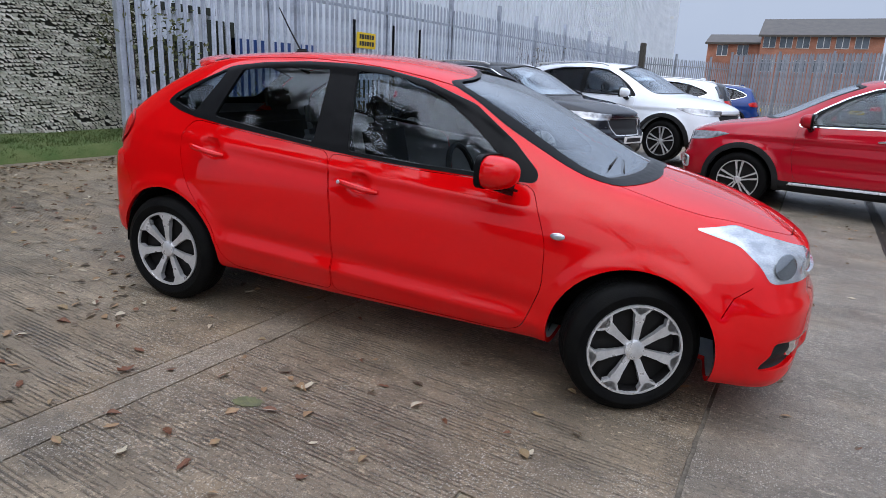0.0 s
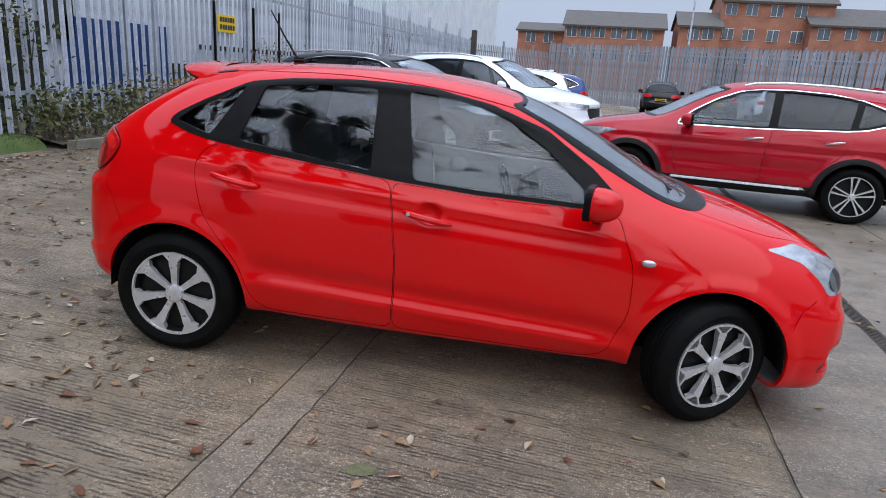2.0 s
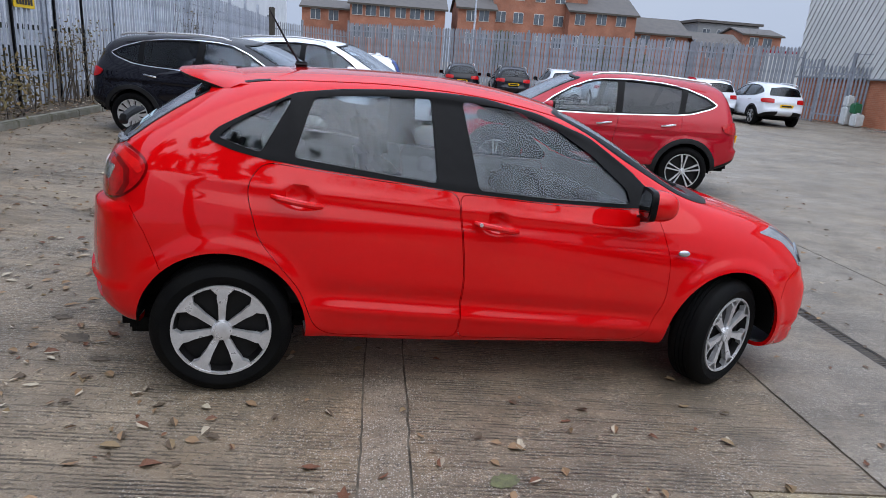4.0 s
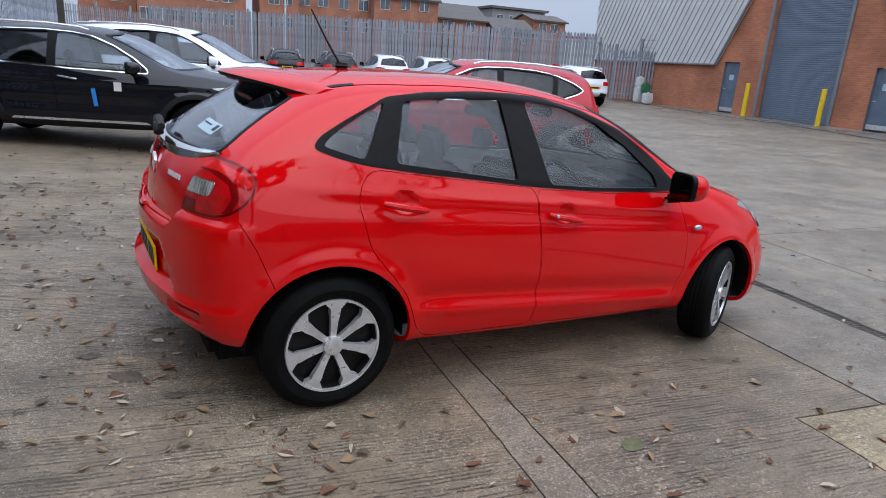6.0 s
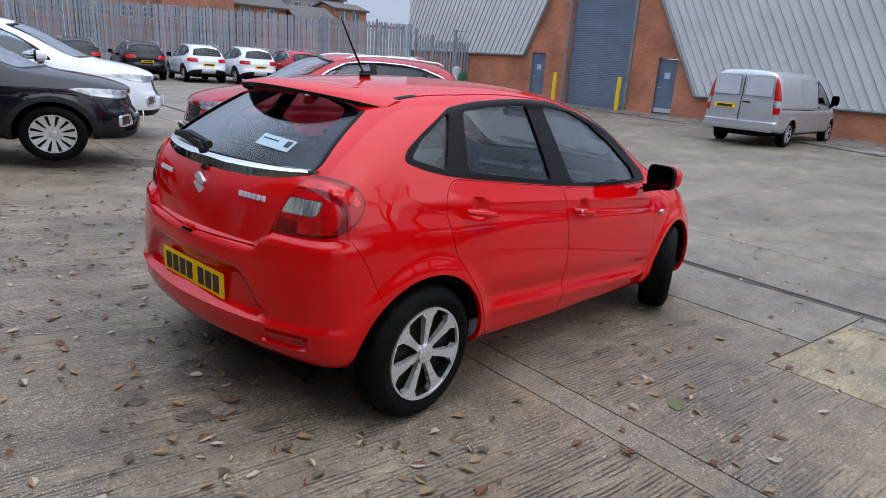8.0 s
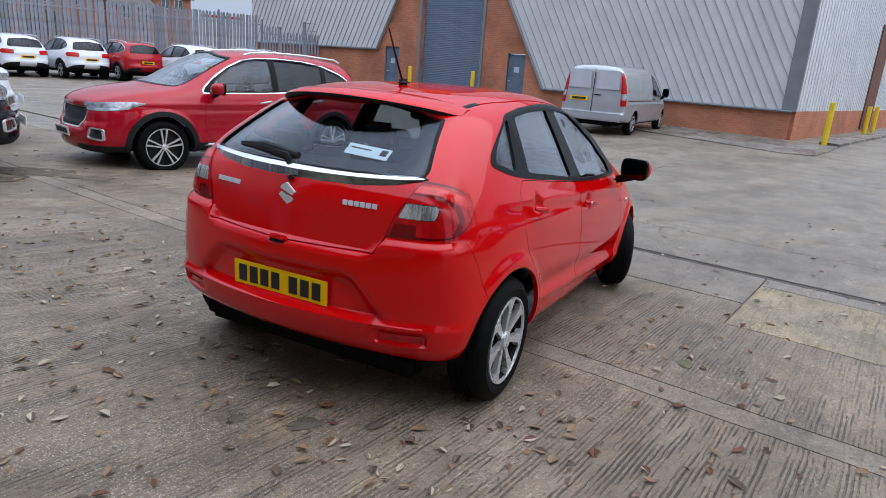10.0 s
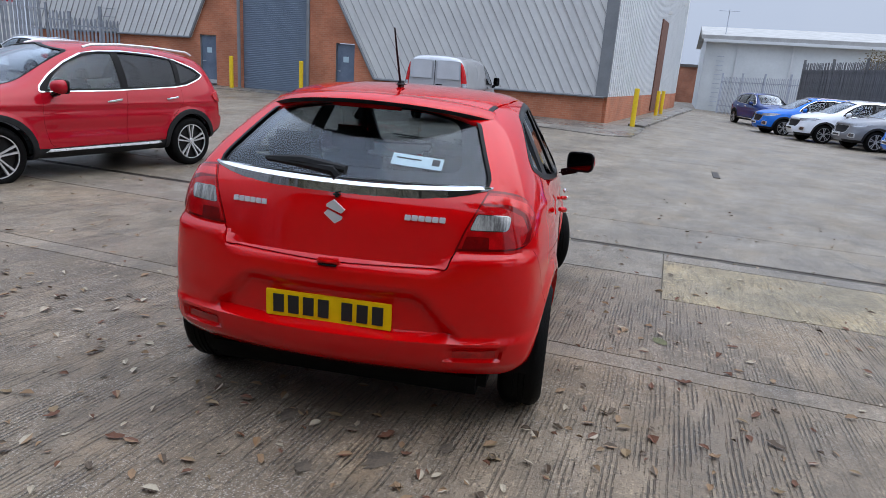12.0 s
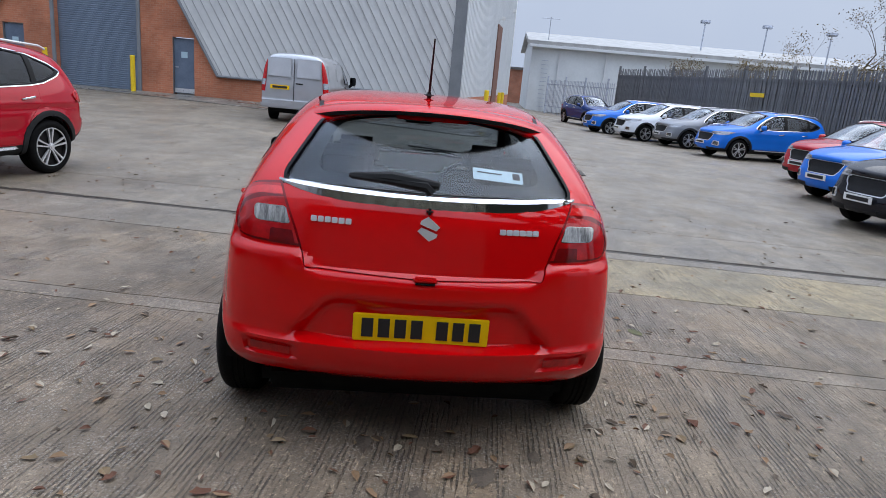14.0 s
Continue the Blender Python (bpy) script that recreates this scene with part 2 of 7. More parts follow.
# ---- car bodies: a cage of feature lines, smoothed ----
def smooth_body(low, rail, crown, rear_bulge, front_bulge, rear_set, levels):
    """low: stations (x, sill z, half-width, shoulder z, shoulder half-width, belt z, belt half-width) from tail to nose;
    rail: roof edge and bonnet edge (x, y, z); crown: the centre line above (x, z)."""
    bm = bmesh.new()
    rings = []
    last = len(low) - 1
    for i, ((x, zb, wm, zs, ws, zt, wt), (x6, y6, z6), (x8, z8)) in enumerate(zip(low, rail, crown)):
        off = rear_set if i == 0 else (0, 0, 0, 0, 0)
        half = [(x + off[0], 0, zb), (x + off[0], 0.5 * wm, zb), (x + off[0], wm - 0.075, zb), (x + off[1], wm - 0.012, zb + 0.09), (x + off[2], wm, 0.45 * zb + 0.55 * zs),
                (x + off[3], ws, zs), (x + off[4], wt, zt), (x6, y6, z6), (x6 + (x8 - x6) * 0.72, 0.56 * y6, z6 + (z8 - z6) * 0.80), (x8, 0, z8)]
        left = [bm.verts.new(p) for p in half]
        right = [left[0]] + [bm.verts.new((p[0], -p[1], p[2])) for p in half[1:-1]] + [left[-1]]
        rings.append((left, right))
    for (la, ra), (lb, rb) in zip(rings, rings[1:]):
        for j in range(9):
            bm.faces.new((la[j], lb[j], lb[j + 1], la[j + 1]))
            bm.faces.new((ra[j + 1], rb[j + 1], rb[j], ra[j]))
    for (left, right), bulge, flip in ((rings[0], rear_bulge, False), (rings[last], front_bulge, True)):
        rows = [[left[2], left[1], left[0], right[1], right[2]]]
        for j, d in zip(range(3, 7), bulge[1:]):
            c = left[j].co
            rows.append([left[j], *[bm.verts.new((c.x + d * (1 - f * f), f * c.y, c.z)) for f in (0.56, 0, -0.56)], right[j]])
        rows.append([left[7], left[8], left[9], right[8], right[7]])
        for v, f in zip(rows[0], (1, 0.5, 0, 0.5, 1)):
            v.co.x += bulge[0] * (1 - f * f)
        for a, b in zip(rows, rows[1:]):
            for k in range(4):
                f = (a[k], a[k + 1], b[k + 1], b[k])
                bm.faces.new(f[::-1] if flip else f)
    bmesh.ops.recalc_face_normals(bm, faces=bm.faces)
    me = bpy.data.meshes.new("cage")
    bm.to_mesh(me)
    bm.free()
    ob = new("cage", me)
    ob.modifiers.new("smooth", "SUBSURF").levels = levels
    bpy.context.view_layer.update()
    out = bpy.data.meshes.new_from_object(ob.evaluated_get(bpy.context.evaluated_depsgraph_get()))
    bpy.data.objects.remove(ob)
    return out


def ease(a, b, v):
    """0 at a, 1 at b, smooth between."""
    t = np.clip((v - a) / (b - a), 0, 1)
    return t * t * (3 - 2 * t)


def sculpted(me, shape):
    """Moves the surface: shape(x, y, z) gives a push along x and a push outwards along y."""
    n = len(me.vertices)
    co = np.empty(n * 3)
    me.vertices.foreach_get("co", co)
    co = co.reshape(-1, 3)
    dx, dy = shape(co[:, 0].copy(), np.abs(co[:, 1]), co[:, 2].copy())
    co[:, 0] += dx
    co[:, 1] += dy * np.tanh(co[:, 1] / 0.1)
    me.vertices.foreach_set("co", co.ravel())
    me.update()
    return me


def puffed(me, d):
    """The closed surface moved along its normals by d."""
    me = me.copy()
    n = len(me.vertices)
    co, no = np.empty(n * 3), np.empty(n * 3)
    me.vertices.foreach_get("co", co)
    me.vertex_normals.foreach_get("vector", no)
    me.vertices.foreach_set("co", co + d * no)
    me.update()
    return me


def layer(me, lo, hi, lined=False):
    """The skin between two offsets of a closed surface, as one solid; lined: its inner side takes a second material."""
    out, inn = puffed(me, hi), puffed(me, lo)
    if lined:
        for m in (out, inn):
            m.materials.clear()
            m.materials.append(LINING)
            m.materials.append(LINING)
        inn.polygons.foreach_set("material_index", [1] * len(inn.polygons))
    return combine(out, inn, "DIFFERENCE")


def disc(x, z, r, lo, hi, n=56):
    return prism([(x + r * math.cos(2 * math.pi * k / n), z + r * math.sin(2 * math.pi * k / n)) for k in range(n)], "y", lo, hi)


HATCH = dict(
    low=[(-0.45, 0.27, 0.765, 0.87, 0.745, 1.04, 0.655), (-0.28, 0.25, 0.825, 0.88, 0.80, 1.09, 0.70), (0.0, 0.24, 0.86, 0.88, 0.84, 1.10, 0.735),
         (0.35, 0.22, 0.866, 0.87, 0.85, 1.045, 0.765), (0.75, 0.205, 0.864, 0.86, 0.85, 1.00, 0.785), (1.1, 0.20, 0.864, 0.85, 0.85, 0.972, 0.79),
         (1.45, 0.20, 0.864, 0.84, 0.85, 0.952, 0.79), (1.8, 0.20, 0.864, 0.83, 0.845, 0.947, 0.78), (2.05, 0.20, 0.866, 0.82, 0.845, 0.955, 0.765),
         (2.3, 0.20, 0.868, 0.78, 0.845, 0.935, 0.745), (2.6, 0.20, 0.858, 0.74, 0.82, 0.885, 0.72), (2.92, 0.15, 0.815, 0.66, 0.78, 0.80, 0.67), (3.15, 0.145, 0.715, 0.60, 0.68, 0.715, 0.58)],
    rail=[(-0.04, 0.485, 1.305), (0.05, 0.54, 1.335), (0.2, 0.592, 1.362), (0.42, 0.627, 1.388), (0.75, 0.65, 1.405), (1.1, 0.652, 1.39), (1.4, 0.645, 1.345),
          (1.69, 0.652, 1.282), (1.965, 0.668, 1.135), (2.22, 0.695, 0.985), (2.55, 0.66, 0.935), (2.90, 0.61, 0.862), (3.16, 0.50, 0.745)],
    crown=[(-0.13, 1.345), (-0.03, 1.378), (0.15, 1.402), (0.40, 1.422), (0.75, 1.443), (1.1, 1.447), (1.42, 1.415), (1.73, 1.345), (2.11, 1.165), (2.44, 0.995),
           (2.66, 0.955), (3.0, 0.875), (3.25, 0.755)],
    rear_bulge=(-0.10, -0.17, -0.16, -0.14, -0.09), front_bulge=(0.06, 0.15, 0.15, 0.13, 0.09), rear_set=(0.05, -0.01, -0.02, -0.01, -0.02), levels=4,
    wheels=((0.0, 0.295, 0.355, 0.0), (2.52, 0.295, 0.355, 24.0)), radius=0.297, track=0.762, tyre=0.185, rim=0.205,
    surround=[(-0.085, 1.10), (0.02, 1.065), (0.14, 1.042), (0.366, 1.018), (0.75, 0.986), (1.0, 0.963), (1.37, 0.942), (1.80, 0.936), (2.03, 0.94), (2.03, 0.985), (1.89, 1.105), (1.67, 1.245),
              (1.40, 1.330), (1.13, 1.374), (0.95, 1.380), (0.727, 1.374), (0.46, 1.350), (0.27, 1.318), (0.06, 1.21), (-0.05, 1.145)],
    side_glass=[[(-0.045, 1.112), (0.10, 1.072), (0.135, 1.067), (0.255, 1.292), (0.235, 1.290), (0.03, 1.175)],
                [(0.267, 1.056), (0.90, 0.992), (0.872, 1.345), (0.60, 1.335), (0.347, 1.305)],
                [(1.095, 0.974), (1.45, 0.958), (1.875, 0.954), (1.86, 1.02), (1.68, 1.16), (1.50, 1.265), (1.28, 1.333), (1.02, 1.349)]],
    doors=[[(0.155, 1.03), (0.10, 0.97), (0.085, 0.90), (0.14, 0.71), (0.32, 0.50), (0.385, 0.33), (0.45, 0.275), (1.056, 0.267), (1.050, 0.60), (0.995, 0.96), (0.6, 0.99)],
           [(1.001, 0.955), (1.056, 0.60), (1.062, 0.267), (1.95, 0.252), (2.05, 0.285), (2.125, 0.50), (2.115, 0.70), (2.02, 0.93), (1.5, 0.93)]],
    windscreen=[(-0.65, 0.980), (0, 1.000), (0.65, 0.980), (0.585, 1.24), (0.525, 1.336), (0, 1.402), (-0.525, 1.336), (-0.585, 1.24)],
    rear_glass=[(-0.575, 1.05), (0, 1.045), (0.575, 1.05), (0.50, 1.20), (0.45, 1.30), (0.25, 1.335), (0, 1.345), (-0.25, 1.335), (-0.45, 1.30), (-0.50, 1.20)],
    screen_x=(1.3, 2.6), rear_x=(-0.72, -0.10), screen_frame=[(-0.70, 0.960), (0, 0.984), (0.70, 0.960), (0.65, 1.17), (0.60, 1.255), (0.54, 1.338), (0, 1.405), (-0.54, 1.338), (-0.60, 1.255), (-0.65, 1.17)], seats=((1.05, 0.36), (0.25, 0.34)), floor=0.30, dash=(1.75, 0.90))

SUV = dict(
    low=[(-0.72, 0.44, 0.80, 0.97, 0.80, 1.13, 0.74), (-0.45, 0.34, 0.87, 0.98, 0.87, 1.15, 0.80), (0.0, 0.30, 0.915, 0.98, 0.905, 1.13, 0.83), (0.4, 0.27, 0.925, 0.97, 0.91, 1.10, 0.85),
         (0.85, 0.25, 0.925, 0.96, 0.91, 1.08, 0.86), (1.3, 0.25, 0.925, 0.95, 0.91, 1.06, 0.86), (1.7, 0.25, 0.925, 0.94, 0.91, 1.05, 0.86), (2.05, 0.25, 0.925, 0.93, 0.91, 1.05, 0.845),
         (2.3, 0.26, 0.925, 0.92, 0.91, 1.06, 0.83), (2.6, 0.28, 0.925, 0.90, 0.905, 1.05, 0.81), (2.95, 0.28, 0.90, 0.86, 0.88, 1.01, 0.78), (3.25, 0.26, 0.82, 0.80, 0.80, 0.95, 0.70), (3.43, 0.25, 0.72, 0.72, 0.70, 0.86, 0.60)],
    rail=[(-0.60, 0.56, 1.42), (-0.40, 0.60, 1.50), (0, 0.62, 1.56), (0.4, 0.63, 1.58), (0.85, 0.64, 1.60), (1.25, 0.635, 1.585), (1.6, 0.63, 1.52), (1.85, 0.65, 1.42), (2.1, 0.68, 1.26),
          (2.35, 0.73, 1.10), (2.8, 0.74, 1.06), (3.2, 0.68, 0.99), (3.45, 0.56, 0.89)],
    crown=[(-0.60, 1.53), (-0.38, 1.585), (0, 1.625), (0.4, 1.645), (0.85, 1.66), (1.3, 1.655), (1.65, 1.61), (1.95, 1.50), (2.3, 1.30), (2.65, 1.12), (2.9, 1.09), (3.3, 1.02), (3.56, 0.91)],
    rear_bulge=(-0.10, -0.19, -0.18, -0.16, -0.10), front_bulge=(0.10, 0.19, 0.19, 0.17, 0.10), rear_set=(0.06, 0, 0, 0.02, 0.06), levels=3,
    wheels=((0.0, 0.345, 0.405, 0.0), (2.72, 0.345, 0.405, 0.0)), radius=0.345, track=0.80, tyre=0.225, rim=0.245,
    surround=[(-0.40, 1.292), (-0.30, 1.235), (-0.02, 1.150), (0.2, 1.122), (0.4, 1.112), (1.2, 1.072), (2.14, 1.055), (2.12, 1.11), (1.95, 1.25), (1.70, 1.40), (1.45, 1.505), (1.2, 1.548), (0.85, 1.562),
              (0.4, 1.545), (0.05, 1.49), (-0.25, 1.385)],
    side_glass=[[(-0.33, 1.300), (-0.25, 1.252), (-0.02, 1.185), (0.08, 1.165), (0.02, 1.458), (-0.22, 1.37)],
                [(0.16, 1.145), (0.96, 1.105), (0.93, 1.54), (0.40, 1.52), (0.10, 1.475)],
                [(1.06, 1.10), (2.04, 1.08), (1.90, 1.245), (1.66, 1.395), (1.42, 1.485), (1.18, 1.527), (1.03, 1.535)]],
    doors=[[(0.10, 1.14), (0.12, 0.90), (0.33, 0.70), (0.42, 0.45), (0.50, 0.42), (1.06, 0.41), (1.06, 0.70), (1.0, 1.07), (0.5, 1.095)],
           [(1.008, 1.07), (1.068, 0.70), (1.068, 0.41), (2.02, 0.40), (2.10, 0.44), (2.16, 0.70), (2.13, 1.045), (1.5, 1.055)]],
    windscreen=[(-0.66, 1.13), (0, 1.15), (0.66, 1.13), (0.59, 1.40), (0.53, 1.53), (0, 1.60), (-0.53, 1.53), (-0.59, 1.40)],
    rear_glass=[(-0.62, 1.18), (0, 1.17), (0.62, 1.18), (0.56, 1.36), (0.52, 1.44), (0, 1.50), (-0.52, 1.44), (-0.56, 1.36)],
    screen_x=(1.4, 2.85), rear_x=(-0.95, -0.36), seats=((1.15, 0.40), (0.3, 0.40)), floor=0.40, dash=(1.95, 1.02))

VAN = dict(
    low=[(-1.02, 0.40, 0.91, 0.95, 0.91, 1.15, 0.885), (-0.85, 0.36, 0.94, 0.98, 0.935, 1.16, 0.905), (-0.4, 0.32, 0.95, 0.98, 0.945, 1.16, 0.915), (0.3, 0.30, 0.95, 0.98, 0.945, 1.16, 0.915),
         (0.9, 0.30, 0.95, 0.98, 0.945, 1.16, 0.915), (1.5, 0.30, 0.95, 0.98, 0.945, 1.15, 0.915), (2.0, 0.30, 0.95, 0.97, 0.945, 1.13, 0.915), (2.4, 0.30, 0.95, 0.95, 0.945, 1.10, 0.91),
         (2.8, 0.30, 0.95, 0.93, 0.945, 1.07, 0.90), (3.1, 0.30, 0.95, 0.90, 0.94, 1.05, 0.87), (3.45, 0.29, 0.93, 0.84, 0.90, 0.98, 0.82), (3.7, 0.27, 0.85, 0.76, 0.82, 0.90, 0.72), (3.83, 0.26, 0.76, 0.68, 0.72, 0.80, 0.62)],
    rail=[(-1.00, 0.78, 1.78), (-0.85, 0.80, 1.80), (-0.4, 0.81, 1.82), (0.3, 0.81, 1.83), (0.9, 0.81, 1.83), (1.45, 0.805, 1.83), (1.9, 0.80, 1.80), (2.25, 0.79, 1.70), (2.6, 0.80, 1.50),
          (2.95, 0.81, 1.27), (3.3, 0.80, 1.10), (3.65, 0.72, 0.98), (3.84, 0.58, 0.86)],
    crown=[(-1.02, 1.83), (-0.85, 1.87), (-0.4, 1.89), (0.3, 1.90), (0.9, 1.90), (1.45, 1.90), (1.95, 1.88), (2.35, 1.76), (2.75, 1.53), (3.15, 1.29), (3.45, 1.14), (3.75, 1.02), (3.93, 0.89)],
    rear_bulge=(-0.03, -0.05, -0.05, -0.05, -0.04), front_bulge=(0.08, 0.13, 0.13, 0.12, 0.09), rear_set=(0.02, 0, 0, 0, 0.01), levels=3,
    wheels=((0.0, 0.32, 0.38, 0.0), (3.2, 0.32, 0.38, 0.0)), radius=0.32, track=0.81, tyre=0.205, rim=0.235,
    surround=[(1.75, 1.10), (2.6, 1.08), (2.95, 1.07), (2.9, 1.16), (2.55, 1.45), (2.3, 1.62), (2.1, 1.68), (1.75, 1.69)],
    side_glass=[[(1.82, 1.14), (2.55, 1.12), (2.83, 1.11), (2.5, 1.43), (2.26, 1.58), (2.08, 1.63), (1.82, 1.64)]],
    doors=[[(1.70, 1.08), (1.68, 0.70), (1.70, 0.42), (2.65, 0.42), (2.78, 0.55), (2.95, 0.75), (2.97, 1.04), (2.3, 1.07)]],
    windscreen=[(-0.74, 1.30), (0, 1.32), (0.74, 1.30), (0.70, 1.60), (0.66, 1.72), (0, 1.80), (-0.66, 1.72), (-0.70, 1.60)],
    rear_glass=None, screen_x=(1.9, 3.4), rear_x=(-1.2, -0.9), seats=((1.75, 0.45),), floor=0.5, dash=(2.75, 1.05))


def flat_glass(x, y, z):
    """Draws the side windows of the hatchback towards a nearly flat, leaning plane."""
    line = HATCH["surround"]
    low_x, low_z = np.array(line[:9]).T
    top = np.array(line[9:][::-1] + [])
    stations, ends = np.arange(0.0, 1.95, 0.05), []
    for xb in stations:
        near = (np.abs(x - xb) < 0.06) & (z > 0.90) & (y > 0.35)
        order = np.argsort(z[near])
        zs, ys = z[near][order], y[near][order]
        zb, zr = np.interp(xb, low_x, low_z) + 0.012, np.interp(xb, top[:, 0], top[:, 1]) - 0.004
        ends.append((np.interp(zb, zs, ys), np.interp(zr, zs, ys)))
    ends = np.array(ends)
    yb, yr = (np.polyval(np.polyfit(stations, ends[:, k], 5), x) for k in (0, 1))
    zb, zr = np.interp(x, low_x, low_z) + 0.012, np.interp(x, top[:, 0], top[:, 1]) - 0.004
    u = np.clip((z - zb) / np.maximum(zr - zb, 0.02), 0, 1)
    full = yb + (yr - yb) * u + 0.020 * u * (1 - u)
    w = ease(0.0, 0.12, u) * ease(1.0, 0.88, u) * np.clip((zr - zb - 0.10) / 0.10, 0, 1) * (y > 0.35) * (x > -0.02) * (x < 1.9)
    out = w * (full - y)
    return out


def hatch_shape(x, y, z):
    """Bumper step, plate recess, arch flares and the pressed lines of the small hatchback."""
    back = ease(-0.22, -0.42, x)
    edge = 0.735 + 0.065 * ease(0.40, 0.50, y)
    dx = -0.034 * back * (1 - ease(edge - 0.012, edge + 0.012, z))
    wide = 0.36 + (0.62 - z) * 0.95
    recess = ease(wide + 0.032, wide - 0.028, y) * ease(0.462, 0.482, z) * ease(0.660, 0.602, z)
    dx += 0.036 * back * recess
    dx += 0.016 * back * ease(0.475, 0.455, z) * -1 * ease(0.30, 0.36, z)
    slot = ease(0.475, 0.49, y) * ease(0.69, 0.675, y) * ease(0.375, 0.387, z) * ease(0.437, 0.425, z)
    dx += 0.022 * back * slot
    dy = np.zeros_like(x)
    middle = ease(0.28, 0.5, x) * ease(2.25, 1.95, x)
    crease = 0.435 - 0.05 * (x - 0.4)
    dy -= 0.015 * middle * np.exp(-((z - crease - 0.050) / 0.045) ** 2)
    dy += 0.010 * middle * np.exp(-((z - crease + 0.025) / 0.026) ** 2)
    shoulder = 0.955 - 0.055 * (x - 0.2)
    dy += 0.005 * ease(-0.3, 0.1, x) * ease(2.4, 1.6, x) * np.exp(-((z - shoulder + 0.02) / 0.02) ** 2)
    dy -= 0.005 * ease(-0.3, 0.1, x) * ease(2.4, 1.6, x) * np.exp(-((z - shoulder + 0.075) / 0.03) ** 2)
    for cx in (0.0, 2.52):
        r = np.hypot(x - cx, z - 0.295)
        dy += 0.014 * ease(0.44, 0.37, r) * ease(0.5, 0.7, y)
    for hx, hz in ((0.30, 0.905), (1.19, 0.838)):
        dy -= 0.026 * ease(0.052, 0.030, np.hypot(x - hx, z - hz))
    dy += flat_glass(x, y, z)
    nose = ease(2.95, 3.1, x)
    dx += 0.02 * nose * ease(0.60, 0.52, z) * ease(0.30, 0.36, z)
    dx -= 0.018 * nose * ease(0.45, 0.50, y) * ease(0.75, 0.68, y) * ease(0.275, 0.295, z) * ease(0.42, 0.395, z)
    dx += 0.008 * nose * ease(0.27, 0.22, z)
    return dx, dy


def suv_shape(x, y, z):
    back = ease(-0.55, -0.75, x)
    dx = -0.04 * back * (1 - ease(0.66, 0.70, z))
    dx += 0.03 * back * ease(0.45, 0.40, y) * ease(0.70, 0.74, z) * ease(0.90, 0.86, z)
    dy = -0.014 * ease(0.3, 0.5, x) * ease(2.3, 2.1, x) * np.exp(-((z - 0.60) / 0.07) ** 2)
    dy += 0.010 * ease(-0.6, -0.3, x) * ease(3.2, 2.8, x) * np.exp(-((z - 0.90) / 0.025) ** 2)
    dy -= 0.010 * ease(-0.6, -0.3, x) * ease(3.2, 2.8, x) * np.exp(-((z - 0.84) / 0.03) ** 2)
    for cx in (0.0, 2.72):
        r = np.hypot(x - cx, z - 0.345)
        dy += 0.018 * ease(0.50, 0.47, r) * ease(0.5, 0.7, y)
    nose = ease(3.2, 3.4, x)
    dx += 0.03 * nose * ease(0.66, 0.60, z)
    dx -= 0.03 * nose * ease(0.46, 0.42, y) * ease(0.53, 0.58, z) * ease(0.84, 0.81, z)
    return dx, dy


def van_shape(x, y, z):
    dx = -0.06 * ease(-0.85, -0.98, x) * (1 - ease(0.60, 0.63, z))
    dy = -0.012 * ease(-0.9, -0.7, x) * ease(3.2, 3.0, x) * np.exp(-((z - 0.93) / 0.03) ** 2)
    for cx in (0.0, 3.2):
        dy += 0.016 * ease(0.46, 0.41, np.hypot(x - cx, z - 0.32)) * ease(0.5, 0.7, y)
    return dx, dy


def car_skin(spec, shape=None, split_doors=True):
    """Meshes of a car: the painted shell with openings, glass panes, window surrounds, doors."""
    outer = smooth_body(spec["low"], spec["rail"], spec["crown"], spec["rear_bulge"], spec["front_bulge"], spec["rear_set"], spec["levels"])
    if shape:
        outer = sculpted(outer, shape)
    shell, trim, pane = layer(outer, -0.022, 0.0, True), layer(outer, -0.018, 0.0025), layer(outer, -0.013, -0.006)
    out = dict(outer=outer, glass=[], surround=[], doors=[])
    for x, z, r, _ in spec["wheels"]:
        for lo, hi in ((0.45, 1.2), (-1.2, -0.45)):
            shell = combine(shell, disc(x, z, r, lo, hi), "DIFFERENCE")
    for lo, hi in ((0.35, 1.2), (-1.2, -0.35)):
        ring = prism(rounded(spec["surround"], 0.03), "y", lo, hi)
        shell = combine(shell, ring, "DIFFERENCE")
        rim = combine(trim, ring, "INTERSECT")
        for g in spec["side_glass"]:
            hole = prism(rounded(g, 0.025), "y", lo, hi)
            rim = combine(rim, hole, "DIFFERENCE")
            out["glass"].append(combine(pane, prism(grown(rounded(g, 0.025), 0.006), "y", lo, hi), "INTERSECT"))
        out["surround"].append(rim)
    for key, span in (("windscreen", spec["screen_x"]), ("rear_glass", spec["rear_x"])):
        if spec[key]:
            poly = rounded(spec[key])
            whole = prism(rounded(spec["screen_frame"]) if key == "windscreen" and "screen_frame" in spec else grown(poly, 0.012), "x", *span)
            shell = combine(shell, whole, "DIFFERENCE")
            out["surround"].append(combine(combine(trim, whole, "INTERSECT"), prism(poly, "x", *span), "DIFFERENCE"))
            out["glass"].append(combine(pane, prism(grown(poly, 0.006), "x", *span), "INTERSECT"))
    if split_doors:
        for lo, hi in ((-1.2, -0.45), (0.45, 1.2)):
            for d in spec["doors"]:
                d = rounded(d)
                out["doors"].append(combine(shell, prism(grown(d, -0.0016), "y", lo, hi), "INTERSECT"))
                shell = combine(shell, prism(grown(d, 0.0016), "y", lo, hi), "DIFFERENCE")
    out["shell"] = shell
    return out


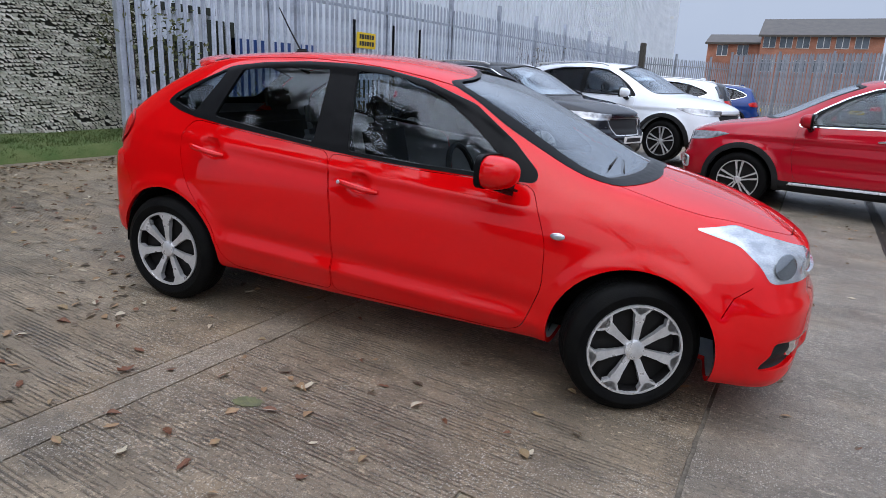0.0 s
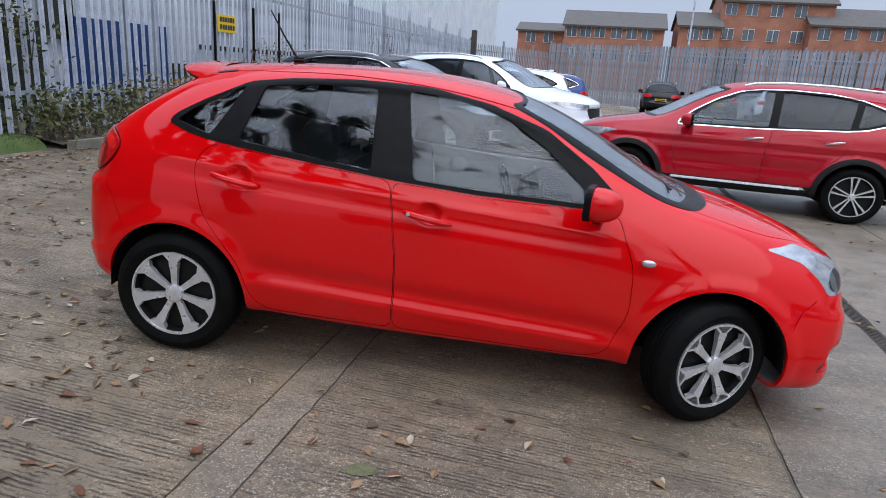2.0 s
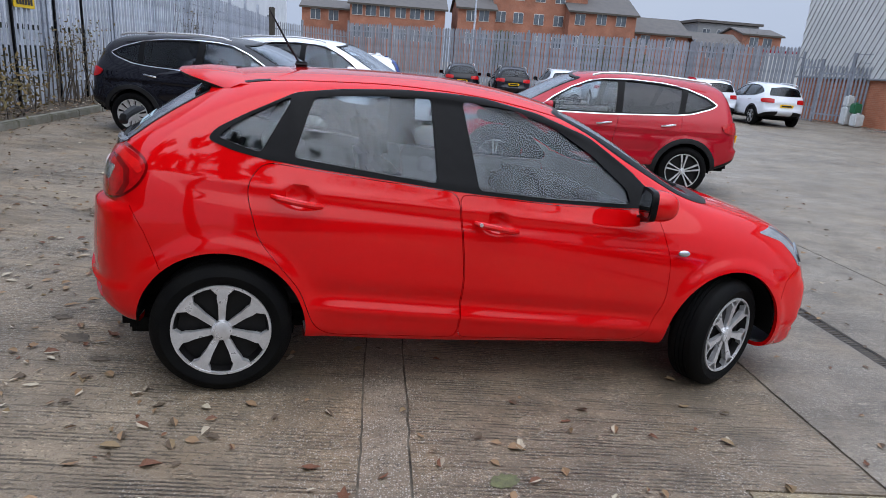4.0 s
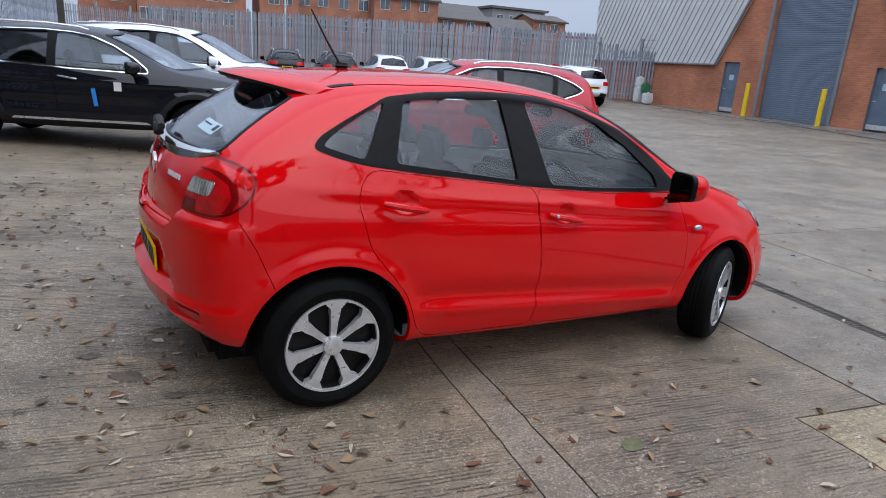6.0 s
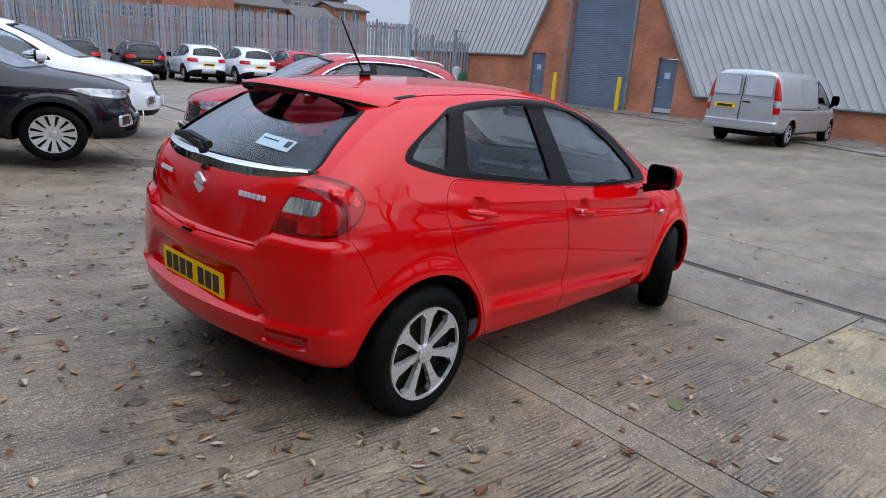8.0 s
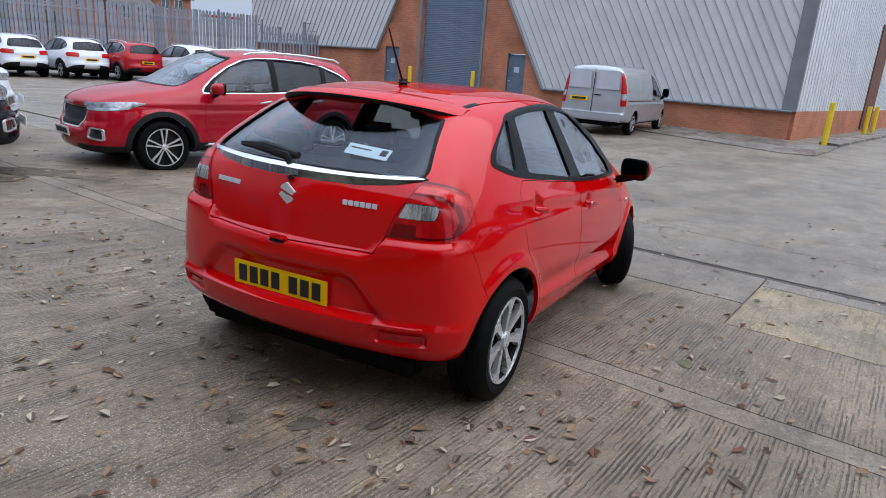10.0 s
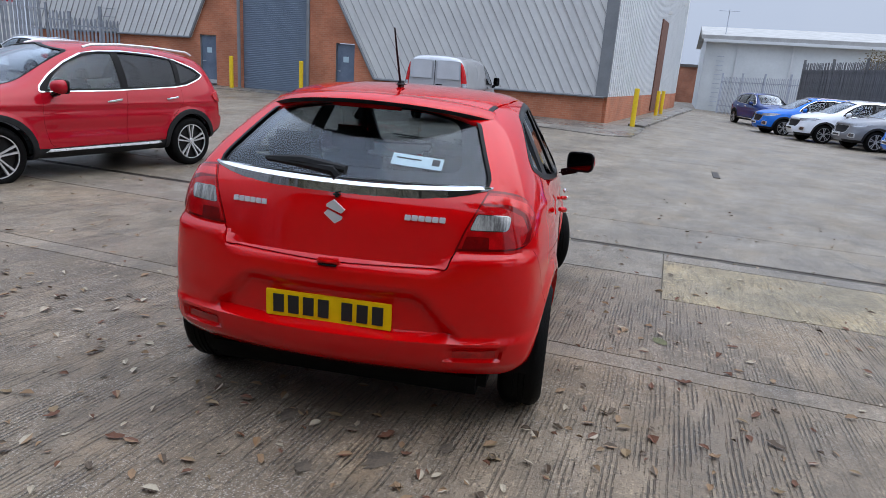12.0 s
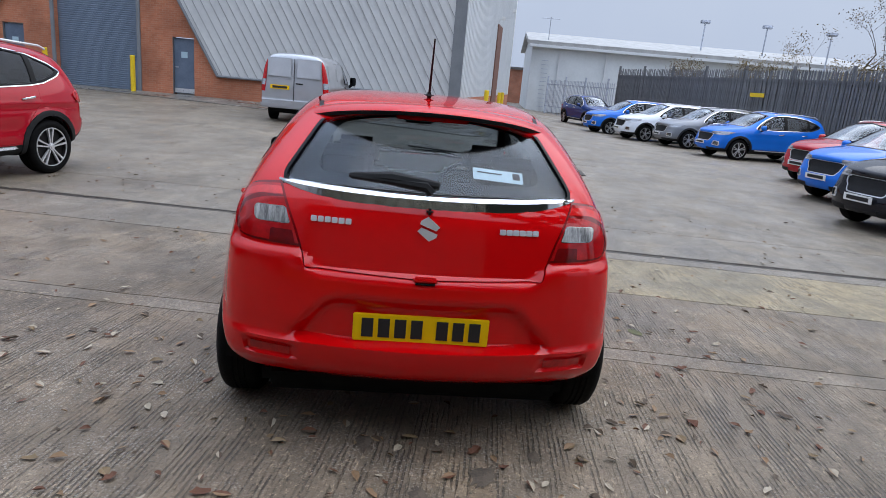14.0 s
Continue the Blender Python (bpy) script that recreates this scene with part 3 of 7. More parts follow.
def wheel_meshes(radius, width, rim, spokes, split=0.5, two_tone=False):
    """Tyre, wheel face and dark barrel; the outer face looks along -y."""
    h = width / 2
    bm = bmesh.new()
    prof = [(rim, -h + 0.012), (rim + 0.012, -h), (rim + 0.045, -h - 0.006), (radius - 0.03, -h + 0.002), (radius - 0.010, -h + 0.016), (radius, -h + 0.035)]
    for k in range(5):
        y = -h + 0.045 + k * (width - 0.09) / 4
        prof += [(radius, y - 0.006), (radius, y), (radius - 0.006, y + 0.001), (radius - 0.006, y + 0.006), (radius, y + 0.007)] if 0 < k < 4 else [(radius, y)]
    prof += [(r, -y) for r, y in prof[:6][::-1]]
    lathe(bm, prof, 72)
    me_tyre = solid(bm)
    bm = bmesh.new()
    lathe(bm, [(rim, -h + 0.014), (rim - 0.012, -h + 0.010), (rim - 0.018, -h + 0.03), (rim - 0.022, h - 0.02), (rim, h - 0.01)], 56)
    lathe(bm, [(rim - 0.02, -h + 0.05), (0.0001, -h + 0.045)], 40)
    barrel = solid(bm)
    bm = bmesh.new()
    lathe(bm, [(rim + 0.004, -h + 0.008), (rim + 0.002, -h - 0.001), (rim - 0.007, -h - 0.001), (rim - 0.010, -h + 0.02)], 72)
    for k in range(spokes):
        turn = Matrix.Rotation(-(2 * math.pi * k / spokes + math.pi / 2), 4, "Y")
        if two_tone:
            legs = [[(0.034, 0.013), (rim * 0.55, 0.016), (rim * 0.72, 0.022), (rim * 0.80, 0.021), (rim - 0.014, 0.048), (rim - 0.006, 0.054), (rim - 0.007, 0.042), (rim * 0.81, 0.007), (rim * 0.79, 0)]]
        else:
            legs = [[(0.03, 0.024), (rim * 0.5, 0.020), (rim - 0.01, 0.040), (rim - 0.01, 0.016), (rim * 0.62, 0.004), (rim * 0.62, 0)]]
        outlines = [leg[:-1] + [(r, -w) for r, w in leg[:-1][::-1]] for leg in legs]
        if spokes == 5:
            outlines = [[(0.03, q * 0.010 + 0.009), (rim * 0.55, q * 0.024 + 0.009), (rim - 0.006, q * 0.040 + 0.013), (rim - 0.006, q * 0.040 - 0.013), (rim * 0.55, q * 0.024 - 0.009), (0.03, q * 0.010 - 0.009)] for q in (-1, 1)]
        for outline in outlines:
            front = [bm.verts.new(turn @ Vector((r, -h + 0.002 + 0.016 * max(0.0, 1 - r / (rim * 0.8)), w))) for r, w in outline]
            rear = [bm.verts.new(turn @ Vector((r, -h + 0.032, w))) for r, w in outline]
            n = len(front)
            half = n // 2
            for i in range(half - 1):
                bm.faces.new((front[i], front[i + 1], front[n - 2 - i], front[n - 1 - i]))
            for i in range(n):
                bm.faces.new((front[i], front[(i + 1) % n], rear[(i + 1) % n], rear[i]))
    lathe(bm, [(0.045, -h + 0.02), (0.042, -h + 0.002), (0.030, -h - 0.002), (0.0001, -h - 0.002)], 32)
    face = solid(bm)
    return dict(tyre=me_tyre, barrel=barrel, face=face)


def seat_mesh(width, bench=False):
    bm = bmesh.new()
    box(bm, (0.50, width, 0.16), pose(0.02, 0, 0.10, 0, -6), 0.05, 3)
    box(bm, (0.13, width * 0.96, 0.62), pose(-0.28, 0, 0.42, 0, -14), 0.05, 3)
    n = 2 if bench else 1
    for k in range(n):
        y = (k - (n - 1) / 2) * 0.72
        box(bm, (0.09, 0.25, 0.17), pose(-0.385, y, 0.80, 0, -12), 0.04, 3)
    return bm


def steering(m):
    bm = bmesh.new()
    pts = [(0.185 * math.cos(2 * math.pi * k / 32), 0, 0.185 * math.sin(2 * math.pi * k / 32)) for k in range(33)]
    tube(bm, pts, 0.016, 8)
    box(bm, (0.15, 0.05, 0.11), Matrix.Translation((0, 0.02, 0)), 0.02)
    box(bm, (0.34, 0.02, 0.03), Matrix.Translation((0, 0.02, 0)))
    bm.transform(m)
    return bm


def dashboard(x, z, w):
    bm = bmesh.new()
    box(bm, (0.55, 2 * w, 0.24), pose(x + 0.15, 0, z - 0.13, 0, 4), 0.07, 3)
    box(bm, (0.20, 0.36, 0.09), pose(x + 0.02, -0.36, z + 0.0, 0, 0), 0.035, 3)
    return bm


def mirror_bits(side):
    """Door mirror housing, foot and glass at the origin; side -1 is the right-hand one."""
    bm = bmesh.new()
    bmesh.ops.create_uvsphere(bm, u_segments=28, v_segments=18, radius=1)
    for v in bm.verts:
        a, b, c = (math.copysign(abs(k) ** 0.8, k) for k in v.co)
        v.co = ((0.112 if a > 0 else 0.018) * a - 0.03 * max(0.0, side * b) * 0.25, 0.095 * b, (0.070 - 0.012 * side * b * -1 * 0.5) * c)
    foot = bmesh.new()
    box(foot, (0.075, 0.15, 0.05), pose(0.01, -side * 0.085, -0.074, side * 16), 0.02, 2)
    foot.from_mesh(prism(rounded([(-0.096, -0.070), (0.096, -0.070), (0.098, 0.072), (-0.096, 0.072)], 0.048), "x", -0.036, -0.010))
    pane = bmesh.new()
    pane.from_mesh(prism(rounded([(-0.083, -0.054), (0.083, -0.054), (0.085, 0.060), (-0.083, 0.060)], 0.038), "x", -0.040, -0.033))
    return bm, foot, pane


def pulled(x0, x1, y, z, side):
    """A pull handle of a door."""
    bm = bmesh.new()
    n = 9
    pts = [(x0 + (x1 - x0) * k / (n - 1), y + side * 0.032 * math.sin(math.pi * k / (n - 1)) ** 0.5, z - 0.004 * k) for k in range(n)]
    tube(bm, pts, [0.010] + [0.014] * (n - 2) + [0.010], 8)
    for v in bm.verts:
        v.co.y = y + (v.co.y - y) * 0.85
    return bm


def slot(shell, line, axis, lo, hi, width=0.004):
    """Cuts a narrow shut line through the shell along an open line."""
    pts = [Vector(p) for p in line]
    left, right = [], []
    for i, p in enumerate(pts):
        d = (pts[min(i + 1, len(pts) - 1)] - pts[max(i - 1, 0)]).normalized()
        n = Vector((-d.y, d.x)) * width / 2
        left.append(tuple(p + n))
        right.append(tuple(p - n))
    return combine(shell, prism(left + right[::-1], axis, lo, hi), "DIFFERENCE")


PAINTED = {}


def in_paint(me, mat):
    """The mesh in that material; cars of one paint share it."""
    key = (me.name, mat.name)
    if key not in PAINTED:
        PAINTED[key] = only(me.copy(), mat)
    return PAINTED[key]


def assemble(name, m, spec, skin, wheels, paint_mat, label, group="", glass=None, rim_mat=None):
    """A car of painted shell, doors, glazing, lamps, seats and wheels under one empty at the rear axle."""
    car = empty(name, m, label, "van" if spec is VAN else "car", group)
    body = link_mesh("body", in_paint(skin["shell"], paint_mat), None, car, "", 40)
    for d in skin["doors"]:
        link_mesh("door", in_paint(d, paint_mat), None, body, "", 40)
    for k, g in enumerate(skin["glass"]):
        pale = spec is SUV and k in (2, 5, 6)
        ob = link_mesh("window", in_paint(g, GLASS if pale else glass or GLASS), None, body, "clear glass" if pale else "tinted glass", 40)
        ob.visible_shadow = False
    for g in skin["surround"]:
        link_mesh("window_frame", in_paint(g, TRIM), None, body, "satin black", 40)
    for bit, me, mat, lab in skin.get("bits", ()):
        link_mesh(bit, in_paint(me, mat or paint_mat), None, body, lab, 40)
    for (x, z, r, steer) in spec["wheels"]:
        for side in (-1, 1):
            hub = link_mesh("wheel", wheels["barrel"], WHEEL_BLACK, car, "")
            hub.matrix_local = pose(x, side * spec["track"], spec["radius"], 0, 0, steer + (180 if side > 0 else 0))
            link_mesh("tyre", wheels["tyre"], RUBBER, hub, "black rubber")
            link_mesh("rim", in_paint(wheels["face"], rim_mat or ALLOY), None, hub, "silver")
    for me, lab in skin["liners"]:
        link_mesh("arch_liner", me, LINER, body, "black")
    for nm, me, mat, lab in skin["cabin"]:
        link_mesh(nm, me, mat, car, lab)
    return car, body


def cabin(spec):
    """Liners of the wheel arches, what stands inside a car, and an added black box below it."""
    liners, inside = [], []
    for (x, z, r, steer) in spec["wheels"]:
        for side in (-1, 1):
            bm = bmesh.new()
            rows = []
            for k in range(25):
                a = radians(-3 + 186 * k / 24)
                rows.append([bm.verts.new((x + q * math.cos(a), side * (spec["track"] + d), z + q * math.sin(a))) for q, d in ((r - 0.004, 0.03), (r + 0.004, -0.10), (r + 0.002, -0.30), (0.06, -0.32))])
            for p, q in zip(rows, rows[1:]):
                for i in range(3):
                    bm.faces.new((p[i], q[i], q[i + 1], p[i + 1]))
            liners.append((solid(bm), "black"))
    f, half, lo = spec["floor"], spec["low"][6][2] - 0.10, spec["low"]
    for i, (x, w) in enumerate(spec["seats"]):
        for s in (-1, 1) if i == 0 else (0,):
            bm = seat_mesh(0.48) if i == 0 else seat_mesh(1.25, True)
            bm.transform(pose(x, s * w, f))
            inside.append(("seat" if i == 0 else "rear_seat", solid(bm), CLOTH, "dark cloth"))
    inside.append(("dashboard", solid(dashboard(*spec["dash"], half)), PLASTIC, "black"))
    inside.append(("steering_wheel", solid(steering(pose(spec["dash"][0] - 0.20, -0.36, spec["dash"][1] - 0.06, -20, 0, 90))), PLASTIC, "black"))
    inside.append(("floor_pan", solid(boxes(((lo[-3][0] - lo[1][0], 1.2, 0.05), ((lo[-3][0] + lo[1][0]) / 2, 0, 0.27)))), LINER, "black"))
    # added black box under the tail, stands in for deep shade below the car
    inside.append(("undertray", solid(boxes(((0.80, 1.26, 0.13), (lo[0][0] + 0.40, 0, lo[0][1] - 0.03)), bevel=0.04)), LINER, "black"))
    return liners, inside


def both(side, lo, hi):
    return (-hi, -lo) if side < 0 else (lo, hi)


def suv_skin(levels, doors):
    """The tall five-door body with its lamps, grille, claddings, rails and plates."""
    spec = dict(SUV, levels=levels)
    skin = car_skin(spec, suv_shape, doors)
    outer, shell, bits = skin["outer"], skin["shell"], []
    flush, proud, deep = layer(outer, -0.016, 0.003), layer(outer, -0.016, 0.016), layer(outer, -0.05, -0.012)
    skin["doors"] = list(skin["doors"])

    def inlay(name, cut, source, mat, lab):
        nonlocal shell
        bits.append((name, combine(source, cut, "INTERSECT"), mat, lab))
        shell = combine(shell, cut, "DIFFERENCE")
    low = [(-1.2, 0.0), (4.0, 0.0), (4.0, 0.36), (3.16, 0.36), (2.28, 0.405), (2.2, 0.395), (0.5, 0.405), (0.44, 0.42), (-0.44, 0.42), (-0.9, 0.60), (-1.2, 0.60)]
    for side in (-1, 1):
        span = both(side, 0.3, 1.2)
        lower = prism(low, "y", *span)
        for x, z, r, _ in spec["wheels"]:
            ring = combine(disc(x, z, r + 0.065, *span), disc(x, z, r - 0.002, *both(side, 0.2, 1.3)), "DIFFERENCE")
            bits.append(("arch_trim", combine(proud, ring, "INTERSECT"), PLASTIC, "black plastic"))
        sill = combine(flush, lower, "INTERSECT")
        for x, z, r, _ in spec["wheels"]:
            sill = combine(sill, disc(x, z, r, *both(side, 0.2, 1.3)), "DIFFERENCE")
        bits.append(("sill_cladding", sill, PLASTIC, "black plastic"))
        shell = combine(shell, lower, "DIFFERENCE")
        skin["doors"] = [combine(d, lower, "DIFFERENCE") for d in skin["doors"]]
        strip = prism([(0.52, 0.365), (2.16, 0.352), (2.10, 0.385), (0.56, 0.395)], "y", *span)
        bits.append(("sill_strip", combine(layer(outer, -0.01, 0.012), strip, "INTERSECT"), ALLOY, "bright strip"))
        line = combine(prism(grown(rounded(spec["surround"], 0.03), 0.009), "y", *span), prism(grown(rounded(spec["surround"], 0.03), -0.004), "y", *both(side, 0.2, 1.3)), "DIFFERENCE")
        bits.append(("window_trim", combine(layer(outer, -0.01, 0.006), line, "INTERSECT"), CHROME, "chrome"))
        head = prism(rounded([(2.90, 0.905), (3.04, 0.922), (3.3, 0.910), (3.7, 0.86), (3.7, 0.800), (3.40, 0.790), (3.14, 0.822)], 0.02), "y", *both(side, 0.38, 1.1))
        bright = prism([(3.10, 0.852), (3.30, 0.836), (3.70, 0.812), (3.70, 0.802), (3.40, 0.798), (3.20, 0.822)], "y", *both(side, 0.38, 1.1))
        bits.append(("headlamp_strip", combine(combine(flush, head, "INTERSECT"), bright, "INTERSECT"), LAMP_CLEAR, "clear lens"))
        bits.append(("headlamp", combine(combine(flush, head, "INTERSECT"), bright, "DIFFERENCE"), LAMP_SMOKE, "dark lens"))
        shell = combine(shell, head, "DIFFERENCE")
        tail = combine(prism(rounded([(-1.2, 1.09), (-0.58, 1.06), (-0.46, 1.01), (-0.52, 0.93), (-0.62, 0.90), (-1.2, 0.90)], 0.04), "y", *span), prism([(side * 0.45, 0.9), (side * 1.2, 0.86), (side * 1.2, 1.12), (side * 0.45, 1.05)], "x", -1.4, -0.3), "INTERSECT")
        inlay("tail_lamp", tail, proud, LAMP_RED, "red lens")
        fog = prism(rounded([(side * 0.54, 0.46), (side * 0.72, 0.44), (side * 0.72, 0.56), (side * 0.58, 0.57)], 0.02), "x", 3.1, 4.0)
        ring = combine(prism(grown(rounded([(side * 0.54, 0.46), (side * 0.72, 0.44), (side * 0.72, 0.56), (side * 0.58, 0.57)], 0.02), 0.018), "x", 3.1, 4.0), fog, "DIFFERENCE")
        bits.append(("fog_lamp_frame", combine(layer(outer, -0.01, 0.010), ring, "INTERSECT"), ALLOY, "bright frame"))
        inlay("fog_lamp", fog, deep, LAMP_DARK, "dark lamp")
        bm = bmesh.new()
        tube(bm, [(-0.30, side * 0.60, 1.560), (-0.20, side * 0.605, 1.600), (0.4, side * 0.615, 1.638), (0.9, side * 0.615, 1.645), (1.28, side * 0.60, 1.620), (1.40, side * 0.60, 1.585)], 0.016, 8)
        bits.append(("roof_rail", solid(bm), ALLOY, "silver"))
        housing, foot, pane = mirror_bits(side)
        for b in (housing, foot, pane):
            b.transform(pose(1.99, side * 1.03, 1.125) @ Matrix.Diagonal((1.05, 1.08, 1.15, 1)))
        bits.append(("door_mirror", solid(housing), None, ""))
        bits.append(("mirror_foot", solid(foot), TRIM, "black"))
        bits.append(("mirror_glass", solid(pane), MIRROR, "mirror"))
        for x0, x1, z in ((0.20, 0.40, 0.99), (1.10, 1.31, 0.965)):
            bits.append(("door_handle", solid(pulled(x0, x1, side * 0.905, z, side)), CHROME, "bright"))
    grille = prism(rounded([(-0.44, 0.815), (0.44, 0.815), (0.42, 0.74), (0.33, 0.575), (-0.33, 0.575), (-0.42, 0.74)], 0.04), "x", 3.2, 4.1)
    inlay("grille", grille, deep, PLASTIC, "black mesh")
    frame_cut = combine(prism(rounded([(-0.452, 0.822), (0.452, 0.822), (0.434, 0.735), (0.338, 0.560), (-0.338, 0.560), (-0.434, 0.735)], 0.04), "x", 3.2, 4.1), grille, "DIFFERENCE")
    bits.append(("grille_frame", combine(flush, frame_cut, "INTERSECT"), ALLOY, "bright"))
    for z, name in ((0.58, "front_plate"),):
        bm = boxes(((0.012, 0.52, 0.11), pose(3.665, 0, 0.50, 0, 6)), bevel=0.003)
        bits.append((name, solid(bm), PLATE_WHITE, "white plate"))
        bm = boxes(((0.004, 0.40, 0.06), pose(3.673, 0, 0.50, 0, 6)))
        bits.append(("plate_bar", solid(bm), INK, "black bar"))
    bits.append(("rear_plate", solid(boxes(((0.012, 0.52, 0.11), pose(-0.925, 0, 0.80, 0, -4)), bevel=0.003)), PLATE_YELLOW, "yellow plate"))
    bits.append(("plate_bar", solid(boxes(((0.004, 0.40, 0.06), pose(-0.933, 0, 0.80, 0, -4)))), INK, "black bar"))
    bm = bmesh.new()
    box(bm, (0.16, 0.05, 0.05), pose(-0.20, 0, 1.635, 0, -6), 0.022, 3)
    bits.append(("roof_fin", solid(bm), None, ""))
    skin["shell"], skin["bits"] = shell, bits
    skin["liners"], skin["cabin"] = cabin(spec)
    return skin


def van_skin():
    skin = car_skin(VAN, van_shape)
    outer, shell, bits = skin["outer"], skin["shell"], []
    flush, proud = layer(outer, -0.016, 0.003), layer(outer, -0.02, 0.014)
    for side in (-1, 1):
        tail = combine(prism([(side * 0.80, 0.80), (side * 1.2, 0.80), (side * 1.2, 1.72), (side * 0.72, 1.72)], "x", -1.4, -0.4), prism([(-1.5, 0.80), (-0.93, 0.82), (-0.90, 1.2), (-0.95, 1.72), (-1.5, 1.72)], "y", *both(side, 0.5, 1.2)), "INTERSECT")
        bits.append(("tail_lamp", combine(proud, tail, "INTERSECT"), LAMP_RED, "red lens"))
        shell = combine(shell, tail, "DIFFERENCE")
        back = combine(prism([(side * 0.80, 0.98), (side * 1.2, 0.98), (side * 1.2, 1.14), (side * 0.78, 1.14)], "x", -1.4, -0.4), tail, "INTERSECT")
        bits.append(("reversing_lens", combine(layer(outer, -0.01, 0.017), back, "INTERSECT"), LAMP_CLEAR, "clear lens"))
        shell = slot(shell, [(side * 0.012, 0.62), (side * 0.012, 1.80)], "x", -1.4, -0.8) if side > 0 else shell
        shell = slot(shell, [(1.60, 0.45), (1.60, 1.20), (1.60, 1.68)], "y", *both(side, 0.5, 1.2))
        shell = slot(shell, [(0.42, 0.50), (0.42, 1.68), (1.60, 1.70)], "y", *both(side, 0.5, 1.2))
        shell = slot(shell, [(-0.80, 0.95), (1.60, 0.93)], "y", *both(side, 0.5, 1.2), 0.016)
        lower = prism([(-1.3, 0.2), (4.2, 0.2), (4.2, 0.42), (-1.3, 0.42)], "y", *both(side, 0.3, 1.2))
        for cx in (-0.20, 1.05):
            pressing = combine(prism(rounded([(cx - 0.52, 1.20), (cx + 0.52, 1.20), (cx + 0.50, 1.66), (cx - 0.50, 1.66)], 0.06), "y", *both(side, 0.4, 1.2)), lower, "DIFFERENCE")
            bits.append(("side_panel", combine(layer(outer, -0.01, 0.007), pressing, "INTERSECT"), None, ""))
        bits.append(("rear_panel", combine(layer(outer, -0.01, 0.008), prism(rounded([(side * 0.06, 1.18), (side * 0.70, 1.18), (side * 0.66, 1.74), (side * 0.06, 1.74)], 0.06), "x", -1.4, -0.8), "INTERSECT"), None, ""))
        head = prism(rounded([(3.25, 0.80), (3.42, 0.92), (3.75, 0.88), (4.1, 0.80), (4.1, 0.70), (3.5, 0.70)], 0.04), "y", *both(side, 0.35, 1.1))
        bits.append(("headlamp", combine(flush, head, "INTERSECT"), LAMP_CLEAR, "clear lens"))
        shell = combine(shell, head, "DIFFERENCE")
        housing, foot, pane = mirror_bits(side)
        for b in (housing, foot, pane):
            b.transform(pose(2.72, side * 1.06, 1.20) @ Matrix.Diagonal((1.1, 1.0, 1.9, 1)))
        bits += [("door_mirror", solid(housing), TRIM, "black"), ("mirror_foot", solid(foot), TRIM, "black"), ("mirror_glass", solid(pane), MIRROR, "mirror")]
        bits.append(("door_handle", solid(pulled(1.76, 1.92, side * 0.94, 1.02, side)), TRIM, "black"))
    bits.append(("rear_handle", solid(boxes(((0.03, 0.20, 0.03), pose(-1.085, -0.15, 1.07)), bevel=0.008)), TRIM, "black"))
    bits.append(("rear_bumper", solid(boxes(((0.14, 1.80, 0.17), pose(-1.06, 0, 0.47)), bevel=0.04)), None, ""))
    bits.append(("rear_plate", solid(boxes(((0.012, 0.52, 0.11), pose(-1.085, 0.38, 0.95)), bevel=0.003)), PLATE_YELLOW, "yellow plate"))
    bits.append(("plate_bar", solid(boxes(((0.004, 0.40, 0.06), pose(-1.093, 0.38, 0.95)))), INK, "black bar"))
    skin["shell"], skin["bits"] = shell, bits
    skin["liners"], skin["cabin"] = cabin(VAN)
    return skin


# ---- ground ----
def clamp01(v):
    return max(0.0, min(1.0, v))


def ground_z(x, y):
    """The yard falls to the drain channel from both sides."""
    if x < 0.4:
        return 0.04 * (min(0.4 - x, 8.4)) - 0.016
    east = 0.013 * max(0.0, min(x, 20) - 2) * clamp01((y + 3) / 14)
    return -0.016 + east - 0.006 * max(0.0, min(x, 45) - 10) * clamp01((2 - y) / 6)


